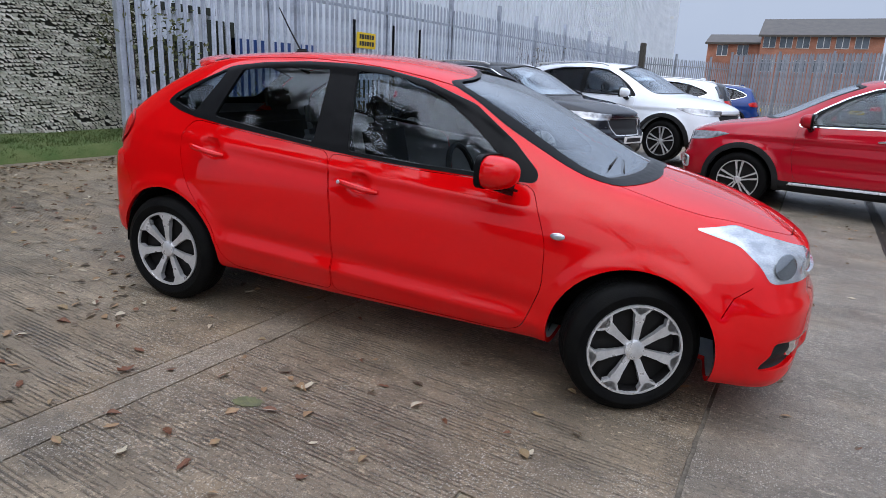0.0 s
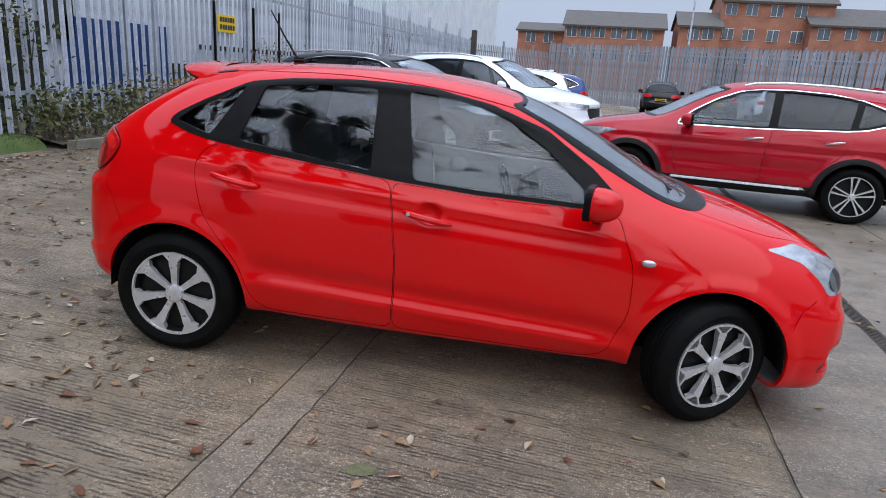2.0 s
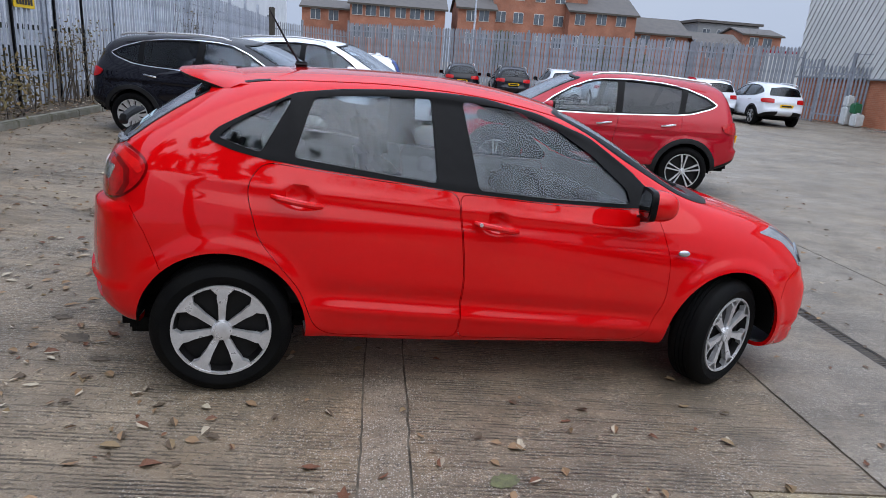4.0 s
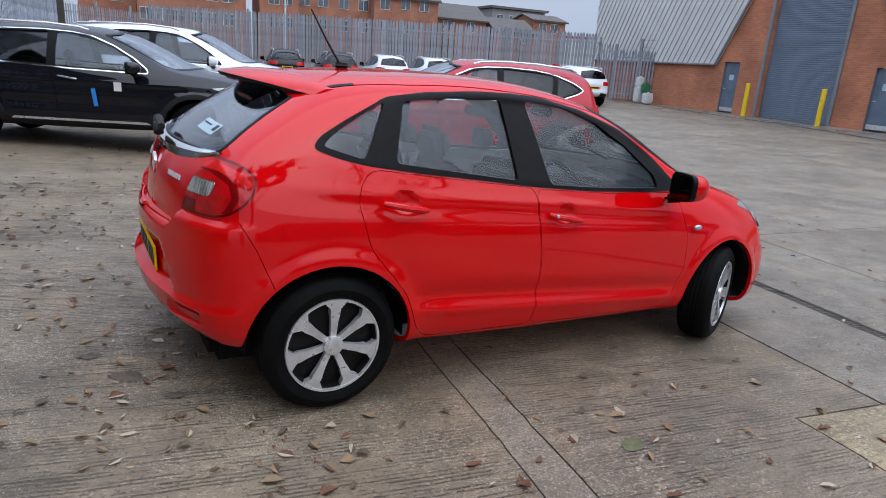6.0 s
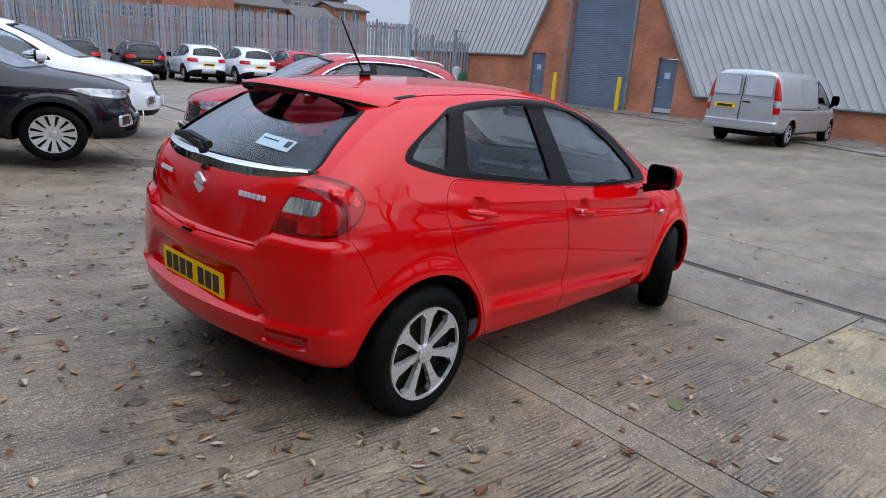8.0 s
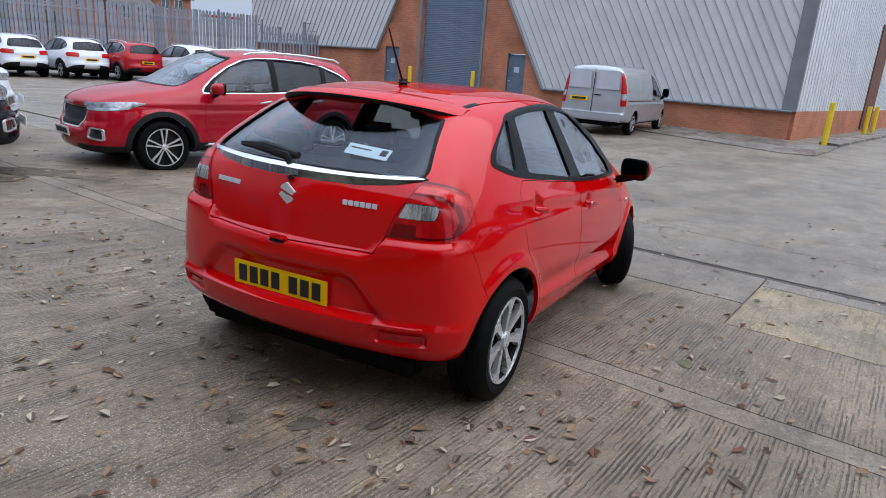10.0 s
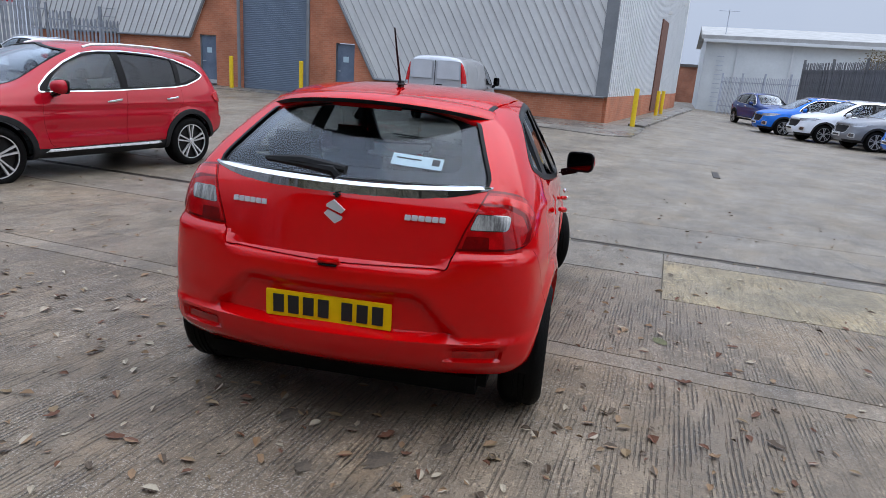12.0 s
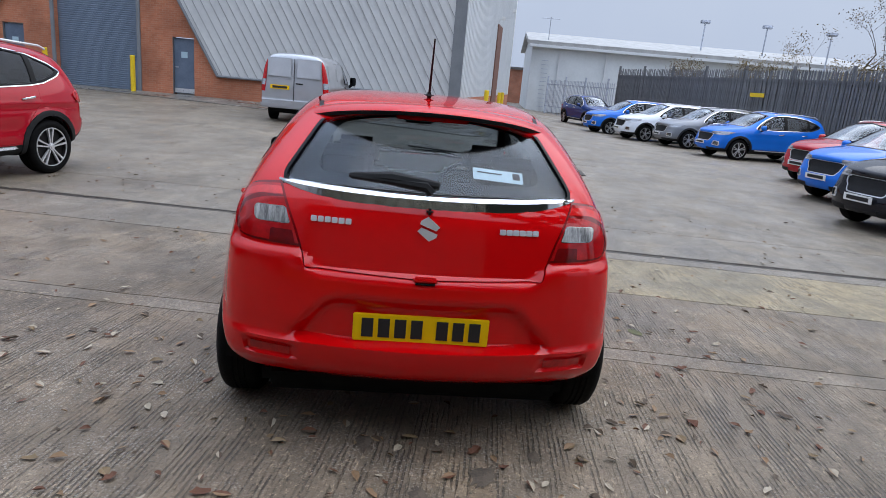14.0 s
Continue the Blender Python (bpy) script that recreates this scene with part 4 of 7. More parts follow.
def concrete(name, light, dark, tines, groove, rough):
    """Yard concrete: stains, wet patches, pale grit and drag marks along x."""
    m = bpy.data.materials.new(name)
    m.use_nodes = True
    n, l = m.node_tree.nodes, m.node_tree.links
    p = n["Principled BSDF"]

    def noise_at(scale, detail, stretch=(1, 1, 1), rough_v=0.6):
        mp, t = n.new("ShaderNodeMapping"), n.new("ShaderNodeTexNoise")
        mp.inputs["Scale"].default_value = stretch
        l.new(geo.outputs["Position"], mp.inputs["Vector"])
        l.new(mp.outputs["Vector"], t.inputs["Vector"])
        t.inputs["Scale"].default_value, t.inputs["Detail"].default_value, t.inputs["Roughness"].default_value = scale, detail, rough_v
        return t.outputs["Fac"]

    def ranged(value, a, b, lo=0.0, hi=1.0):
        r = n.new("ShaderNodeMapRange")
        r.inputs["From Min"].default_value, r.inputs["From Max"].default_value = a, b
        r.inputs["To Min"].default_value, r.inputs["To Max"].default_value = lo, hi
        l.new(value, r.inputs["Value"])
        return r.outputs[0]

    def mixed(fac, a, b, kind="MIX"):
        x = n.new("ShaderNodeMix")
        x.data_type, x.blend_type = "RGBA", kind
        l.new(fac, x.inputs["Factor"])
        for key, v in (("A", a), ("B", b)):
            if isinstance(v, tuple):
                x.inputs[key].default_value = (*v, 1)
            else:
                l.new(v, x.inputs[key])
        return x.outputs["Result"]

    def times(a, b):
        x = n.new("ShaderNodeMath")
        x.operation = "MULTIPLY"
        for i, v in enumerate((a, b)):
            if isinstance(v, float):
                x.inputs[i].default_value = v
            else:
                l.new(v, x.inputs[i])
        return x.outputs[0]
    geo = n.new("ShaderNodeNewGeometry")
    stains = ranged(noise_at(0.8, 8, (0.8, 1.1, 1), 0.62), 0.36, 0.62)
    color = mixed(stains, dark, light)
    streak = ranged(noise_at(1.0, 4, (0.5, 2.2, 1)), 0.42, 0.70)
    color = mixed(times(streak, 0.30), color, tuple(c * 0.55 for c in dark))
    warm = ranged(noise_at(1.7, 5, (1, 1, 2)), 0.52, 0.75)
    color = mixed(times(warm, 0.6), color, (light[0] * 1.0, light[1] * 0.88, light[2] * 0.70))
    comb = noise_at(1.0, 2.6, (2.8, tines * 1.15, 1), 0.66)
    patchy = ranged(noise_at(1.1, 5, (0.9, 1.5, 1)), 0.40, 0.60, 0.16, 1.0)
    marks = times(ranged(comb, 0.490, 0.440), patchy)
    if tines > 40:
        wave = n.new("ShaderNodeTexWave")
        wave.bands_direction = "Y"
        wave.inputs["Scale"].default_value, wave.inputs["Distortion"].default_value = 14.0, 3.5
        wave.inputs["Detail"].default_value, wave.inputs["Detail Scale"].default_value = 3.0, 0.22
        l.new(geo.outputs["Position"], wave.inputs["Vector"])
        broken = ranged(noise_at(1.0, 4, (2.4, 17.0, 1), 0.75), 0.46, 0.57)
        marks = times(times(ranged(wave.outputs["Fac"], 0.50, 0.22), broken), ranged(noise_at(0.9, 4, (0.9, 1.4, 1)), 0.38, 0.60, 0.22, 1.0))
    color = mixed(times(marks, 0.95 * groove), color, tuple(c * 0.22 for c in dark))
    wet = ranged(noise_at(1.3, 7, (0.8, 1.2, 1), 0.65), 0.60, 0.68)
    color = mixed(times(wet, 0.55), color, tuple(c * 0.42 for c in dark))
    grit = times(ranged(noise_at(48.0, 6, (0.7, 1.1, 1), 0.85), 0.54, 0.62), ranged(noise_at(2.3, 4), 0.40, 0.62, 0.15, 0.9))
    color = mixed(times(grit, 0.85), color, tuple(min(c * 2.3, 0.70) for c in light))
    blot = ranged(noise_at(4.2, 6, (0.8, 1.2, 1), 0.7), 0.36, 0.64, 0.76, 1.18)
    scale_up = n.new("ShaderNodeVectorMath")
    scale_up.operation = "SCALE"
    l.new(color, scale_up.inputs[0])
    l.new(blot, scale_up.inputs["Scale"])
    color = scale_up.outputs[0]
    for size, keep in ((95.0, 0.66), (170.0, 0.60)):
        cell = n.new("ShaderNodeTexVoronoi")
        cell.inputs["Scale"].default_value = size
        l.new(geo.outputs["Position"], cell.inputs["Vector"])
        pick = n.new("ShaderNodeSeparateColor")
        l.new(cell.outputs["Color"], pick.inputs[0])
        chosen = times(ranged(pick.outputs[0], keep, keep + 0.03), ranged(cell.outputs["Distance"], 0.42, 0.30))
        color = mixed(times(times(chosen, ranged(noise_at(1.9, 4), 0.40, 0.60, 0.10, 1.0)), 0.60), color, (0.52, 0.48, 0.42))
    pits = ranged(noise_at(60.0, 4, rough_v=0.75), 0.45, 0.36)
    color = mixed(times(pits, 0.8), color, tuple(c * 0.4 for c in dark))
    l.new(color, p.inputs["Base Color"])
    l.new(ranged(noise_at(0.8, 5), 0.35, 0.65, rough - 0.22, rough + 0.1), p.inputs["Roughness"])
    b1, b2 = n.new("ShaderNodeBump"), n.new("ShaderNodeBump")
    b1.inputs["Strength"].default_value, b1.inputs["Distance"].default_value = 1.0 * groove, 0.010
    b1.invert = True
    b2.inputs["Strength"].default_value, b2.inputs["Distance"].default_value = 0.9, 0.007
    l.new(marks, b1.inputs["Height"])
    l.new(noise_at(110.0, 4), b2.inputs["Height"])
    l.new(b1.outputs["Normal"], b2.inputs["Normal"])
    l.new(b2.outputs["Normal"], p.inputs["Normal"])
    return m


CONCRETE = concrete("tined_concrete", (0.243, 0.187, 0.125), (0.120, 0.091, 0.060), 48.0, 0.9, 0.60)
SMOOTH = concrete("smooth_wet_concrete", (0.222, 0.186, 0.140), (0.122, 0.100, 0.074), 30.0, 0.25, 0.50)
PATCHED = concrete("worn_yellowish_concrete", (0.35, 0.272, 0.155), (0.140, 0.112, 0.068), 24.0, 0.5, 0.62)
OUTER = concrete("yard_concrete", (0.218, 0.180, 0.133), (0.124, 0.100, 0.072), 12.0, 0.15, 0.55)
TRENCH = concrete("brown_trench_fill", (0.250, 0.198, 0.140), (0.122, 0.096, 0.068), 20.0, 0.22, 0.62)
GAP = material("joint_dirt", (0.045, 0.038, 0.030), 0.95, 0, 0, (0.17, 0.145, 0.11), 7, 0.6, 0.4, 80)
GALV = material("galvanised_steel", (0.50, 0.54, 0.62), 0.55, 0.25, 0, (0.30, 0.325, 0.375), 4, 0.55, 0.1, 60, vary=0.16)
GALV_DARK = material("weathered_steel", (0.20, 0.205, 0.215), 0.65, 0.2, 0, (0.12, 0.123, 0.13), 3, 0.55, 0.1, 60, vary=0.15)
GALV_MID = material("dull_galvanised_steel", (0.31, 0.33, 0.37), 0.6, 0.2, 0, (0.21, 0.225, 0.25), 4, 0.55, 0.1, 60, vary=0.18)
CAST = material("cast_iron", (0.035, 0.033, 0.032), 0.55, 0.5, 0, (0.07, 0.055, 0.042), 12, 0.5, 0.3, 90)
SOIL = material("leafy_soil", (0.050, 0.040, 0.030), 0.95, 0, 0, (0.10, 0.075, 0.045), 5, 0.5, 0.8, 30)
KERB = material("kerb_concrete", (0.23, 0.215, 0.18), 0.85, 0, 0, (0.13, 0.125, 0.09), 4, 0.5, 0.4, 50)


def sheet(name, x0, x1, y0, y1, nx, ny, mat, lift=0.0, parent=None):
    bm = bmesh.new()
    grid = [[bm.verts.new((x0 + (x1 - x0) * i / nx, y0 + (y1 - y0) * j / ny, ground_z(x0 + (x1 - x0) * i / nx, y0 + (y1 - y0) * j / ny) + lift)) for j in range(ny + 1)] for i in range(nx + 1)]
    for i in range(nx):
        for j in range(ny):
            bm.faces.new((grid[i][j], grid[i + 1][j], grid[i + 1][j + 1], grid[i][j + 1]))
    return part(name, bm, mat, parent, "", 60)


def wander(x, y):
    """How far a joint strays from its line; both edges of a joint stray together."""
    key = round(x * 4)
    return 0.011 * noise.noise(Vector((key, y * 1.7, 0.3))) + 0.007 * noise.noise(Vector((key, y * 11, 4.1)))


def slab(x0, x1, y0, y1, mat, lift=0.0):
    """A slab of the yard with its own worn edges."""
    bm = bmesh.new()
    nx = max(1, int((x1 - x0) / 0.6))
    ys = [y0] + [y for y in [-18 + 1.5 * k for k in range(11)] + [-1.4 + 0.08 * k for k in range(136)] + [10 + 1.5 * k for k in range(33)] if y0 + 0.02 < y < y1 - 0.02] + [y1]
    ys = ys if x0 < 2.2 else [y for k, y in enumerate(ys) if not -1.4 < y < 9.9 or k % 16 == 0 or y in (y0, y1)]

    def spot(i, y):
        x = x0 + (x1 - x0) * i / nx
        x += wander(x0, y) if i == 0 and x0 < 2.2 else wander(x1, y) if i == nx and x1 < 2.2 else 0.0
        edge = 0.005 * max(0.0, noise.noise(Vector((x * 3, y * 6, 2)))) if i in (0, nx) else 0.0
        return x, y, ground_z(x, y) + lift - edge
    top = [[bm.verts.new(spot(i, y)) for y in ys] for i in range(nx + 1)]
    for i in range(nx):
        for j in range(len(ys) - 1):
            bm.faces.new((top[i][j], top[i + 1][j], top[i + 1][j + 1], top[i][j + 1]))
    rim = [e for e in bm.edges if len(e.link_faces) == 1]
    out = bmesh.ops.extrude_edge_only(bm, edges=rim)
    for v in out["geom"]:
        if isinstance(v, bmesh.types.BMVert):
            v.co.z -= 0.05
    return part("slab", bm, mat, ground, "", 30)


ground = tagged(sheet("ground", -12, 60, -30, 60, 180, 60, GAP, -0.010), "concrete yard falling to a drain channel", "ground", kind="structure")
bm = bmesh.new()
rim = [bm.verts.new(p) for p in ((-12, -30, -0.05), (60, -30, -0.3), (60, 60, -0.05), (-12, 60, 0.1))]
far = [bm.verts.new((x, y, -1.0)) for x, y in ((-1800, -1800), (1800, -1800), (1800, 1800), (-1800, 1800))]
for i in range(4):
    bm.faces.new((rim[i], far[i], far[(i + 1) % 4], rim[(i + 1) % 4]))
part("outer_ground", bm, OUTER, ground, "", 0)
for x0, x1, y0, y1, mat in ((-8.0, -2.429, -20, 42, CONCRETE), (-2.420, -2.226, -20, 42, TRENCH), (-2.216, -0.862, -20, 42, CONCRETE), (-0.862, -0.220, 1.735, 42, CONCRETE),
                            (-0.20, 0.770, 1.735, 42, SMOOTH), (-0.85, 0.505, -6.0, 1.723, PATCHED), (-0.85, 0.505, -20, -6.012, CONCRETE), (0.517, 0.770, -20, 1.723, SMOOTH), (0.890, 2.10, -20, 42, SMOOTH),
                            (2.112, 9.0, -20, 4.8, OUTER), (2.112, 9.0, 4.81, 48, OUTER), (9.012, 18.2, -22, 48, OUTER), (18.212, 60, -29, 4.9, OUTER), (18.212, 60, 4.91, 59, OUTER)):
    slab(x0, x1, y0, y1, mat)

# drain channel with slotted cast-iron grates
drain = tagged(new("drain_channel"), "narrow cast-iron drain channel set in concrete", "drain", kind="structure")
bm = bmesh.new()
box(bm, (0.018, 0.5, 0.022), Matrix.Translation((-0.050, 0, 0)), 0.003, 1)
box(bm, (0.018, 0.5, 0.022), Matrix.Translation((0.050, 0, 0)), 0.003, 1)
for k in range(17):
    box(bm, (0.084, 0.014, 0.018), Matrix.Translation((0, -0.24 + 0.03 * k, -0.001)))
grate = solid(bm)
for k in range(100):
    y = -14 + 0.502 * k
    link_mesh("grate", grate, CAST, drain, "", 30).location = (0.83, y, ground_z(0.83, y) - 0.014)
bm = bmesh.new()
box(bm, (0.19, 62, 0.02), Matrix.Translation((0.83, 11, -0.075)))
part("channel_bed", bm, GAP, drain)

# an old gully cover and a small service cover on the far side
for x, y, w, d in ((7.5, 0.9, 0.9, 0.12),):
    tagged(part("gully_cover", boxes(((w, d, 0.02), pose(x, y, ground_z(x, y) + 0.003)), bevel=0.004), CAST), "dark iron gully cover in concrete", "drain cover")


# ---- the hatchback's own parts ----
hatch = car_skin(HATCH, hatch_shape)
skin_lens = layer(hatch["outer"], -0.030, 0.008)
skin_clear = layer(hatch["outer"], -0.026, 0.009)
skin_bright = layer(hatch["outer"], -0.012, 0.014)
skin_flush = layer(hatch["outer"], -0.016, 0.002)
skin_deep = layer(hatch["outer"], -0.040, -0.014)
shell = hatch["shell"]
hatch_bits = []
for side in (-1, 1):
    lamp_back = prism([(side * y, z) for y, z in rounded([(0.575, 1.052), (0.95, 1.06), (0.95, 0.80), (0.468, 0.80), (0.50, 0.89)], 0.02)], "x", -0.9, -0.2)
    lamp_side = prism(rounded([(-0.9, 1.06), (-0.47, 1.052), (-0.35, 1.030), (-0.295, 0.975), (-0.335, 0.89), (-0.43, 0.822), (-0.9, 0.79)], 0.05), "y", *both(side, 0.2, 1.2))
    lamp = combine(lamp_back, lamp_side, "INTERSECT")
    fit_back = prism([(side * y, z) for y, z in grown(rounded([(0.575, 1.052), (0.95, 1.06), (0.95, 0.80), (0.468, 0.80), (0.50, 0.89)], 0.02), -0.007)], "x", -0.9, -0.2)
    fit_side = prism(grown(rounded([(-0.9, 1.06), (-0.47, 1.052), (-0.35, 1.030), (-0.295, 0.975), (-0.335, 0.89), (-0.43, 0.822), (-0.9, 0.79)], 0.05), -0.010), "y", *both(side, 0.2, 1.2))
    inset = combine(fit_back, fit_side, "INTERSECT")
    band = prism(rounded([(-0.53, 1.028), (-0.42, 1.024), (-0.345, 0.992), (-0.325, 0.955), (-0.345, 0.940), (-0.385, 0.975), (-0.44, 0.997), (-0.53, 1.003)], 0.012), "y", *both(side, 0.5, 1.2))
    shell = combine(shell, lamp, "DIFFERENCE")
    hatch_bits.append(("lamp_edge", combine(combine(skin_flush, lamp, "INTERSECT"), inset, "DIFFERENCE"), LAMP_DIM, "dark red edge"))
    clear = prism(rounded([(side * 0.520, 0.895), (side * 0.655, 0.895), (side * 0.666, 0.906), (side * 0.670, 0.944), (side * 0.660, 0.955), (side * 0.542, 0.958)], 0.012), "x", -0.9, -0.36)
    pane_cut = prism(grown(rounded([(side * 0.520, 0.895), (side * 0.655, 0.895), (side * 0.666, 0.906), (side * 0.670, 0.944), (side * 0.660, 0.955), (side * 0.542, 0.958)], 0.012), -0.0025), "x", -0.9, -0.36)
    lens = combine(skin_lens, inset, "INTERSECT")
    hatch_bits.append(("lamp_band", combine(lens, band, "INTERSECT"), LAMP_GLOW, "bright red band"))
    lens = combine(lens, band, "DIFFERENCE")
    lens = combine(lens, clear, "DIFFERENCE")
    for low_cut in (prism(rounded([(side * 0.495, 0.812), (side * 0.60, 0.812), (side * 0.597, 0.873), (side * 0.512, 0.873)], 0.008), "x", -0.9, -0.36),
                    prism(rounded([(-0.50, 0.995), (-0.455, 0.985), (-0.405, 0.950), (-0.40, 0.90), (-0.425, 0.855), (-0.44, 0.842), (-0.405, 0.850), (-0.375, 0.90), (-0.378, 0.955), (-0.43, 0.995)], 0.01), "y", *both(side, 0.5, 1.2))):
        hatch_bits.append(("lamp_shade", combine(lens, low_cut, "INTERSECT"), LAMP_DIM, "deep red lens"))
        lens = combine(lens, low_cut, "DIFFERENCE")
    hatch_bits.append(("tail_lamp", lens, LAMP_RED, "red lens"))
    hatch_bits.append(("reversing_lens", combine(combine(combine(skin_clear, lamp, "INTERSECT"), clear, "INTERSECT"), pane_cut, "DIFFERENCE"), CHROME_SHADED, "grey frame"))
    hatch_bits.append(("reversing_pane", combine(combine(skin_clear, lamp, "INTERSECT"), pane_cut, "INTERSECT"), REVERSE, "clear lens"))
    head = prism(rounded([(2.700, 0.836), (2.86, 0.856), (3.08, 0.790), (3.35, 0.700), (3.35, 0.660), (3.03, 0.648), (2.985, 0.71), (2.89, 0.785)], 0.03), "y", *both(side, 0.34, 1.0))
    shell = combine(shell, head, "DIFFERENCE")
    bowl = prism([(3.085 + 0.045 * math.cos(a * math.pi / 12), 0.712 + 0.045 * math.sin(a * math.pi / 12)) for a in range(24)], "y", *both(side, 0.30, 1.0))
    front_lens = combine(skin_flush, head, "INTERSECT")
    hatch_bits.append(("headlamp", combine(front_lens, bowl, "DIFFERENCE"), LAMP_CLEAR, "clear lens"))
    hatch_bits.append(("headlamp_bowl", combine(combine(skin_clear, bowl, "INTERSECT"), head, "INTERSECT"), LAMP_DARK, "grey reflector"))
    fog = prism(rounded([(side * 0.47, 0.285), (side * 0.74, 0.280), (side * 0.72, 0.41), (side * 0.60, 0.400)], 0.02), "x", 2.95, 3.5)
    shell = combine(shell, fog, "DIFFERENCE")
    hatch_bits.append(("fog_lamp_recess", combine(skin_deep, fog, "INTERSECT"), PLASTIC, "black"))
    trim_bar = prism([(side * 0.545, 0.315), (side * 0.565, 0.315), (side * 0.60, 0.40), (side * 0.58, 0.40)], "x", 2.95, 3.5)
    hatch_bits.append(("fog_lamp_trim", combine(skin_flush, trim_bar, "INTERSECT"), CHROME, "chrome"))
    shell = slot(shell, [(2.865, 0.50), (2.90, 0.585), (2.965, 0.632)], "y", *both(side, 0.3, 1.0))
    shell = slot(shell, [(-0.375, 0.812), (-0.315, 0.71), (-0.25, 0.56)], "y", *both(side, 0.5, 1.0), 0.0025)
    refl = prism([(side * 0.50, 0.388), (side * 0.665, 0.390), (side * 0.66, 0.424), (side * 0.50, 0.424)], "x", -0.9, -0.35)
    hatch_bits.append(("rear_reflector", combine(skin_flush, refl, "INTERSECT"), LAMP_RED, "dark red reflector"))
    rail_cap = prism([(0.02, side * 0.475), (0.16, side * 0.492), (0.16, side * 0.510), (0.02, side * 0.495)], "z", 1.2, 1.6)
    hatch_bits.append(("roof_cap", combine(skin_flush, rail_cap, "INTERSECT"), TRIM, "black"))
    shell = slot(shell, [(0.02, side * 0.490), (0.4, side * 0.540), (0.9, side * 0.556), (1.3, side * 0.553), (1.58, side * 0.55)], "z", 1.25, 1.6, 0.009)
co = np.empty(len(hatch["outer"].vertices) * 3)
hatch["outer"].vertices.foreach_get("co", co)
co = co.reshape(-1, 3)
co = co[co[:, 0] < -0.2]


def tail_x(y, z):
    """How far back the tail's skin lies at that width and height."""
    d = (co[:, 1] - y) ** 2 + (co[:, 2] - z) ** 2
    near = np.argsort(d)[:6]
    return float(np.average(co[near, 0], weights=1 / (d[near] + 1e-6)))


bm = bmesh.new()
rows = []
for k in range(41):
    y = -0.585 + 1.17 * k / 40
    e = 1 - abs(y / 0.585) ** 4
    top, low = 1.052 - 0.014 * (1 - (y / 0.585) ** 2), 1.047 - 0.046 * e - 0.012 * (1 - (y / 0.585) ** 2)
    xt, xl = tail_x(y, top), tail_x(y, low)
    rows.append([bm.verts.new(p) for p in ((xt + 0.012, y, top + 0.004), (xt - 0.010, y, top + 0.001), (xt - 0.022 * e - 0.010, y, top - 0.009 * e - 0.004), (xl + 0.004 * e - 0.004, y, low), (xl + 0.012, y, low))])
low = bmesh.new()
for p, q in zip(rows, rows[1:]):
    for i in range(4):
        if i < 2:
            bm.faces.new((p[i], p[i + 1], q[i + 1], q[i]))
        else:
            low.faces.new([low.verts.new(v.co) for v in (p[i], p[i + 1], q[i + 1], q[i])])
bmesh.ops.remove_doubles(low, verts=low.verts, dist=1e-5)
bmesh.ops.delete(bm, geom=[v for v in bm.verts if not v.link_faces], context="VERTS")
hatch_bits.append(("garnish", solid(bm), CHROME, "chrome strip"))
# lower faces take darker chrome: the ground's reflection is put into the colour
hatch_bits.append(("garnish_lip", solid(low), CHROME_SHADED, "dull chrome"))
skin_frit = layer(hatch["outer"], -0.018, -0.0145)
frit = combine(skin_frit, prism(grown(rounded(HATCH["rear_glass"]), 0.004), "x", *HATCH["rear_x"]), "INTERSECT")
frit = combine(frit, prism(rounded([(-0.452, 1.090), (0, 1.080), (0.452, 1.090), (0.425, 1.19), (0.385, 1.275), (0.2, 1.312), (-0.2, 1.312), (-0.385, 1.275), (-0.425, 1.19)], 0.05), "x", *HATCH["rear_x"]), "DIFFERENCE")
hatch_bits.append(("glass_border", frit, FRIT, "black printed border"))
def on_glass(y, z, w, h, lo, hi):
    """A thin patch that lies on the rear window."""
    return combine(layer(hatch["outer"], lo, hi), prism([(y - w / 2, z - h / 2 - 0.03 * w), (y + w / 2, z - h / 2 + 0.03 * w), (y + w / 2, z + h / 2 + 0.03 * w), (y - w / 2, z + h / 2 - 0.03 * w)], "x", *HATCH["rear_x"]), "INTERSECT")


hatch_bits.append(("window_sticker", on_glass(-0.27, 1.122, 0.205, 0.040, -0.0062, -0.0048), STICKER, "pale blue paper sticker"))
hatch_bits.append(("sticker_code", on_glass(-0.345, 1.122, 0.030, 0.022, -0.0062, -0.0036), INK, "dark square"))
hatch_bits.append(("sticker_line", on_glass(-0.235, 1.131, 0.10, 0.004, -0.0062, -0.0036), INK, "dark print bar"))
gate = rounded([(-0.575, 1.040), (-0.52, 0.90), (-0.462, 0.78), (-0.455, 0.742), (0, 0.732), (0.455, 0.742), (0.462, 0.78), (0.52, 0.90), (0.575, 1.040), (0, 1.035)], 0.02)
hatch_bits.append(("tailgate", combine(shell, prism(grown(gate, -0.0025), "x", -0.9, -0.3), "INTERSECT"), PAINT_RED, "bright red"))
shell = combine(shell, prism(grown(gate, 0.0025), "x", -0.9, -0.3), "DIFFERENCE")
bonnet = rounded([(2.26, 0.655), (2.6, 0.665), (2.74, 0.640), (2.98, 0.50), (3.12, 0.33), (3.17, 0), (3.12, -0.33), (2.98, -0.50), (2.74, -0.640), (2.6, -0.665), (2.26, -0.655), (2.37, -0.45), (2.45, 0), (2.37, 0.45)], 0.05)
hatch_bits.append(("bonnet", combine(shell, prism(grown(bonnet, -0.0025), "z", 0.66, 1.2), "INTERSECT"), PAINT_RED, "bright red"))
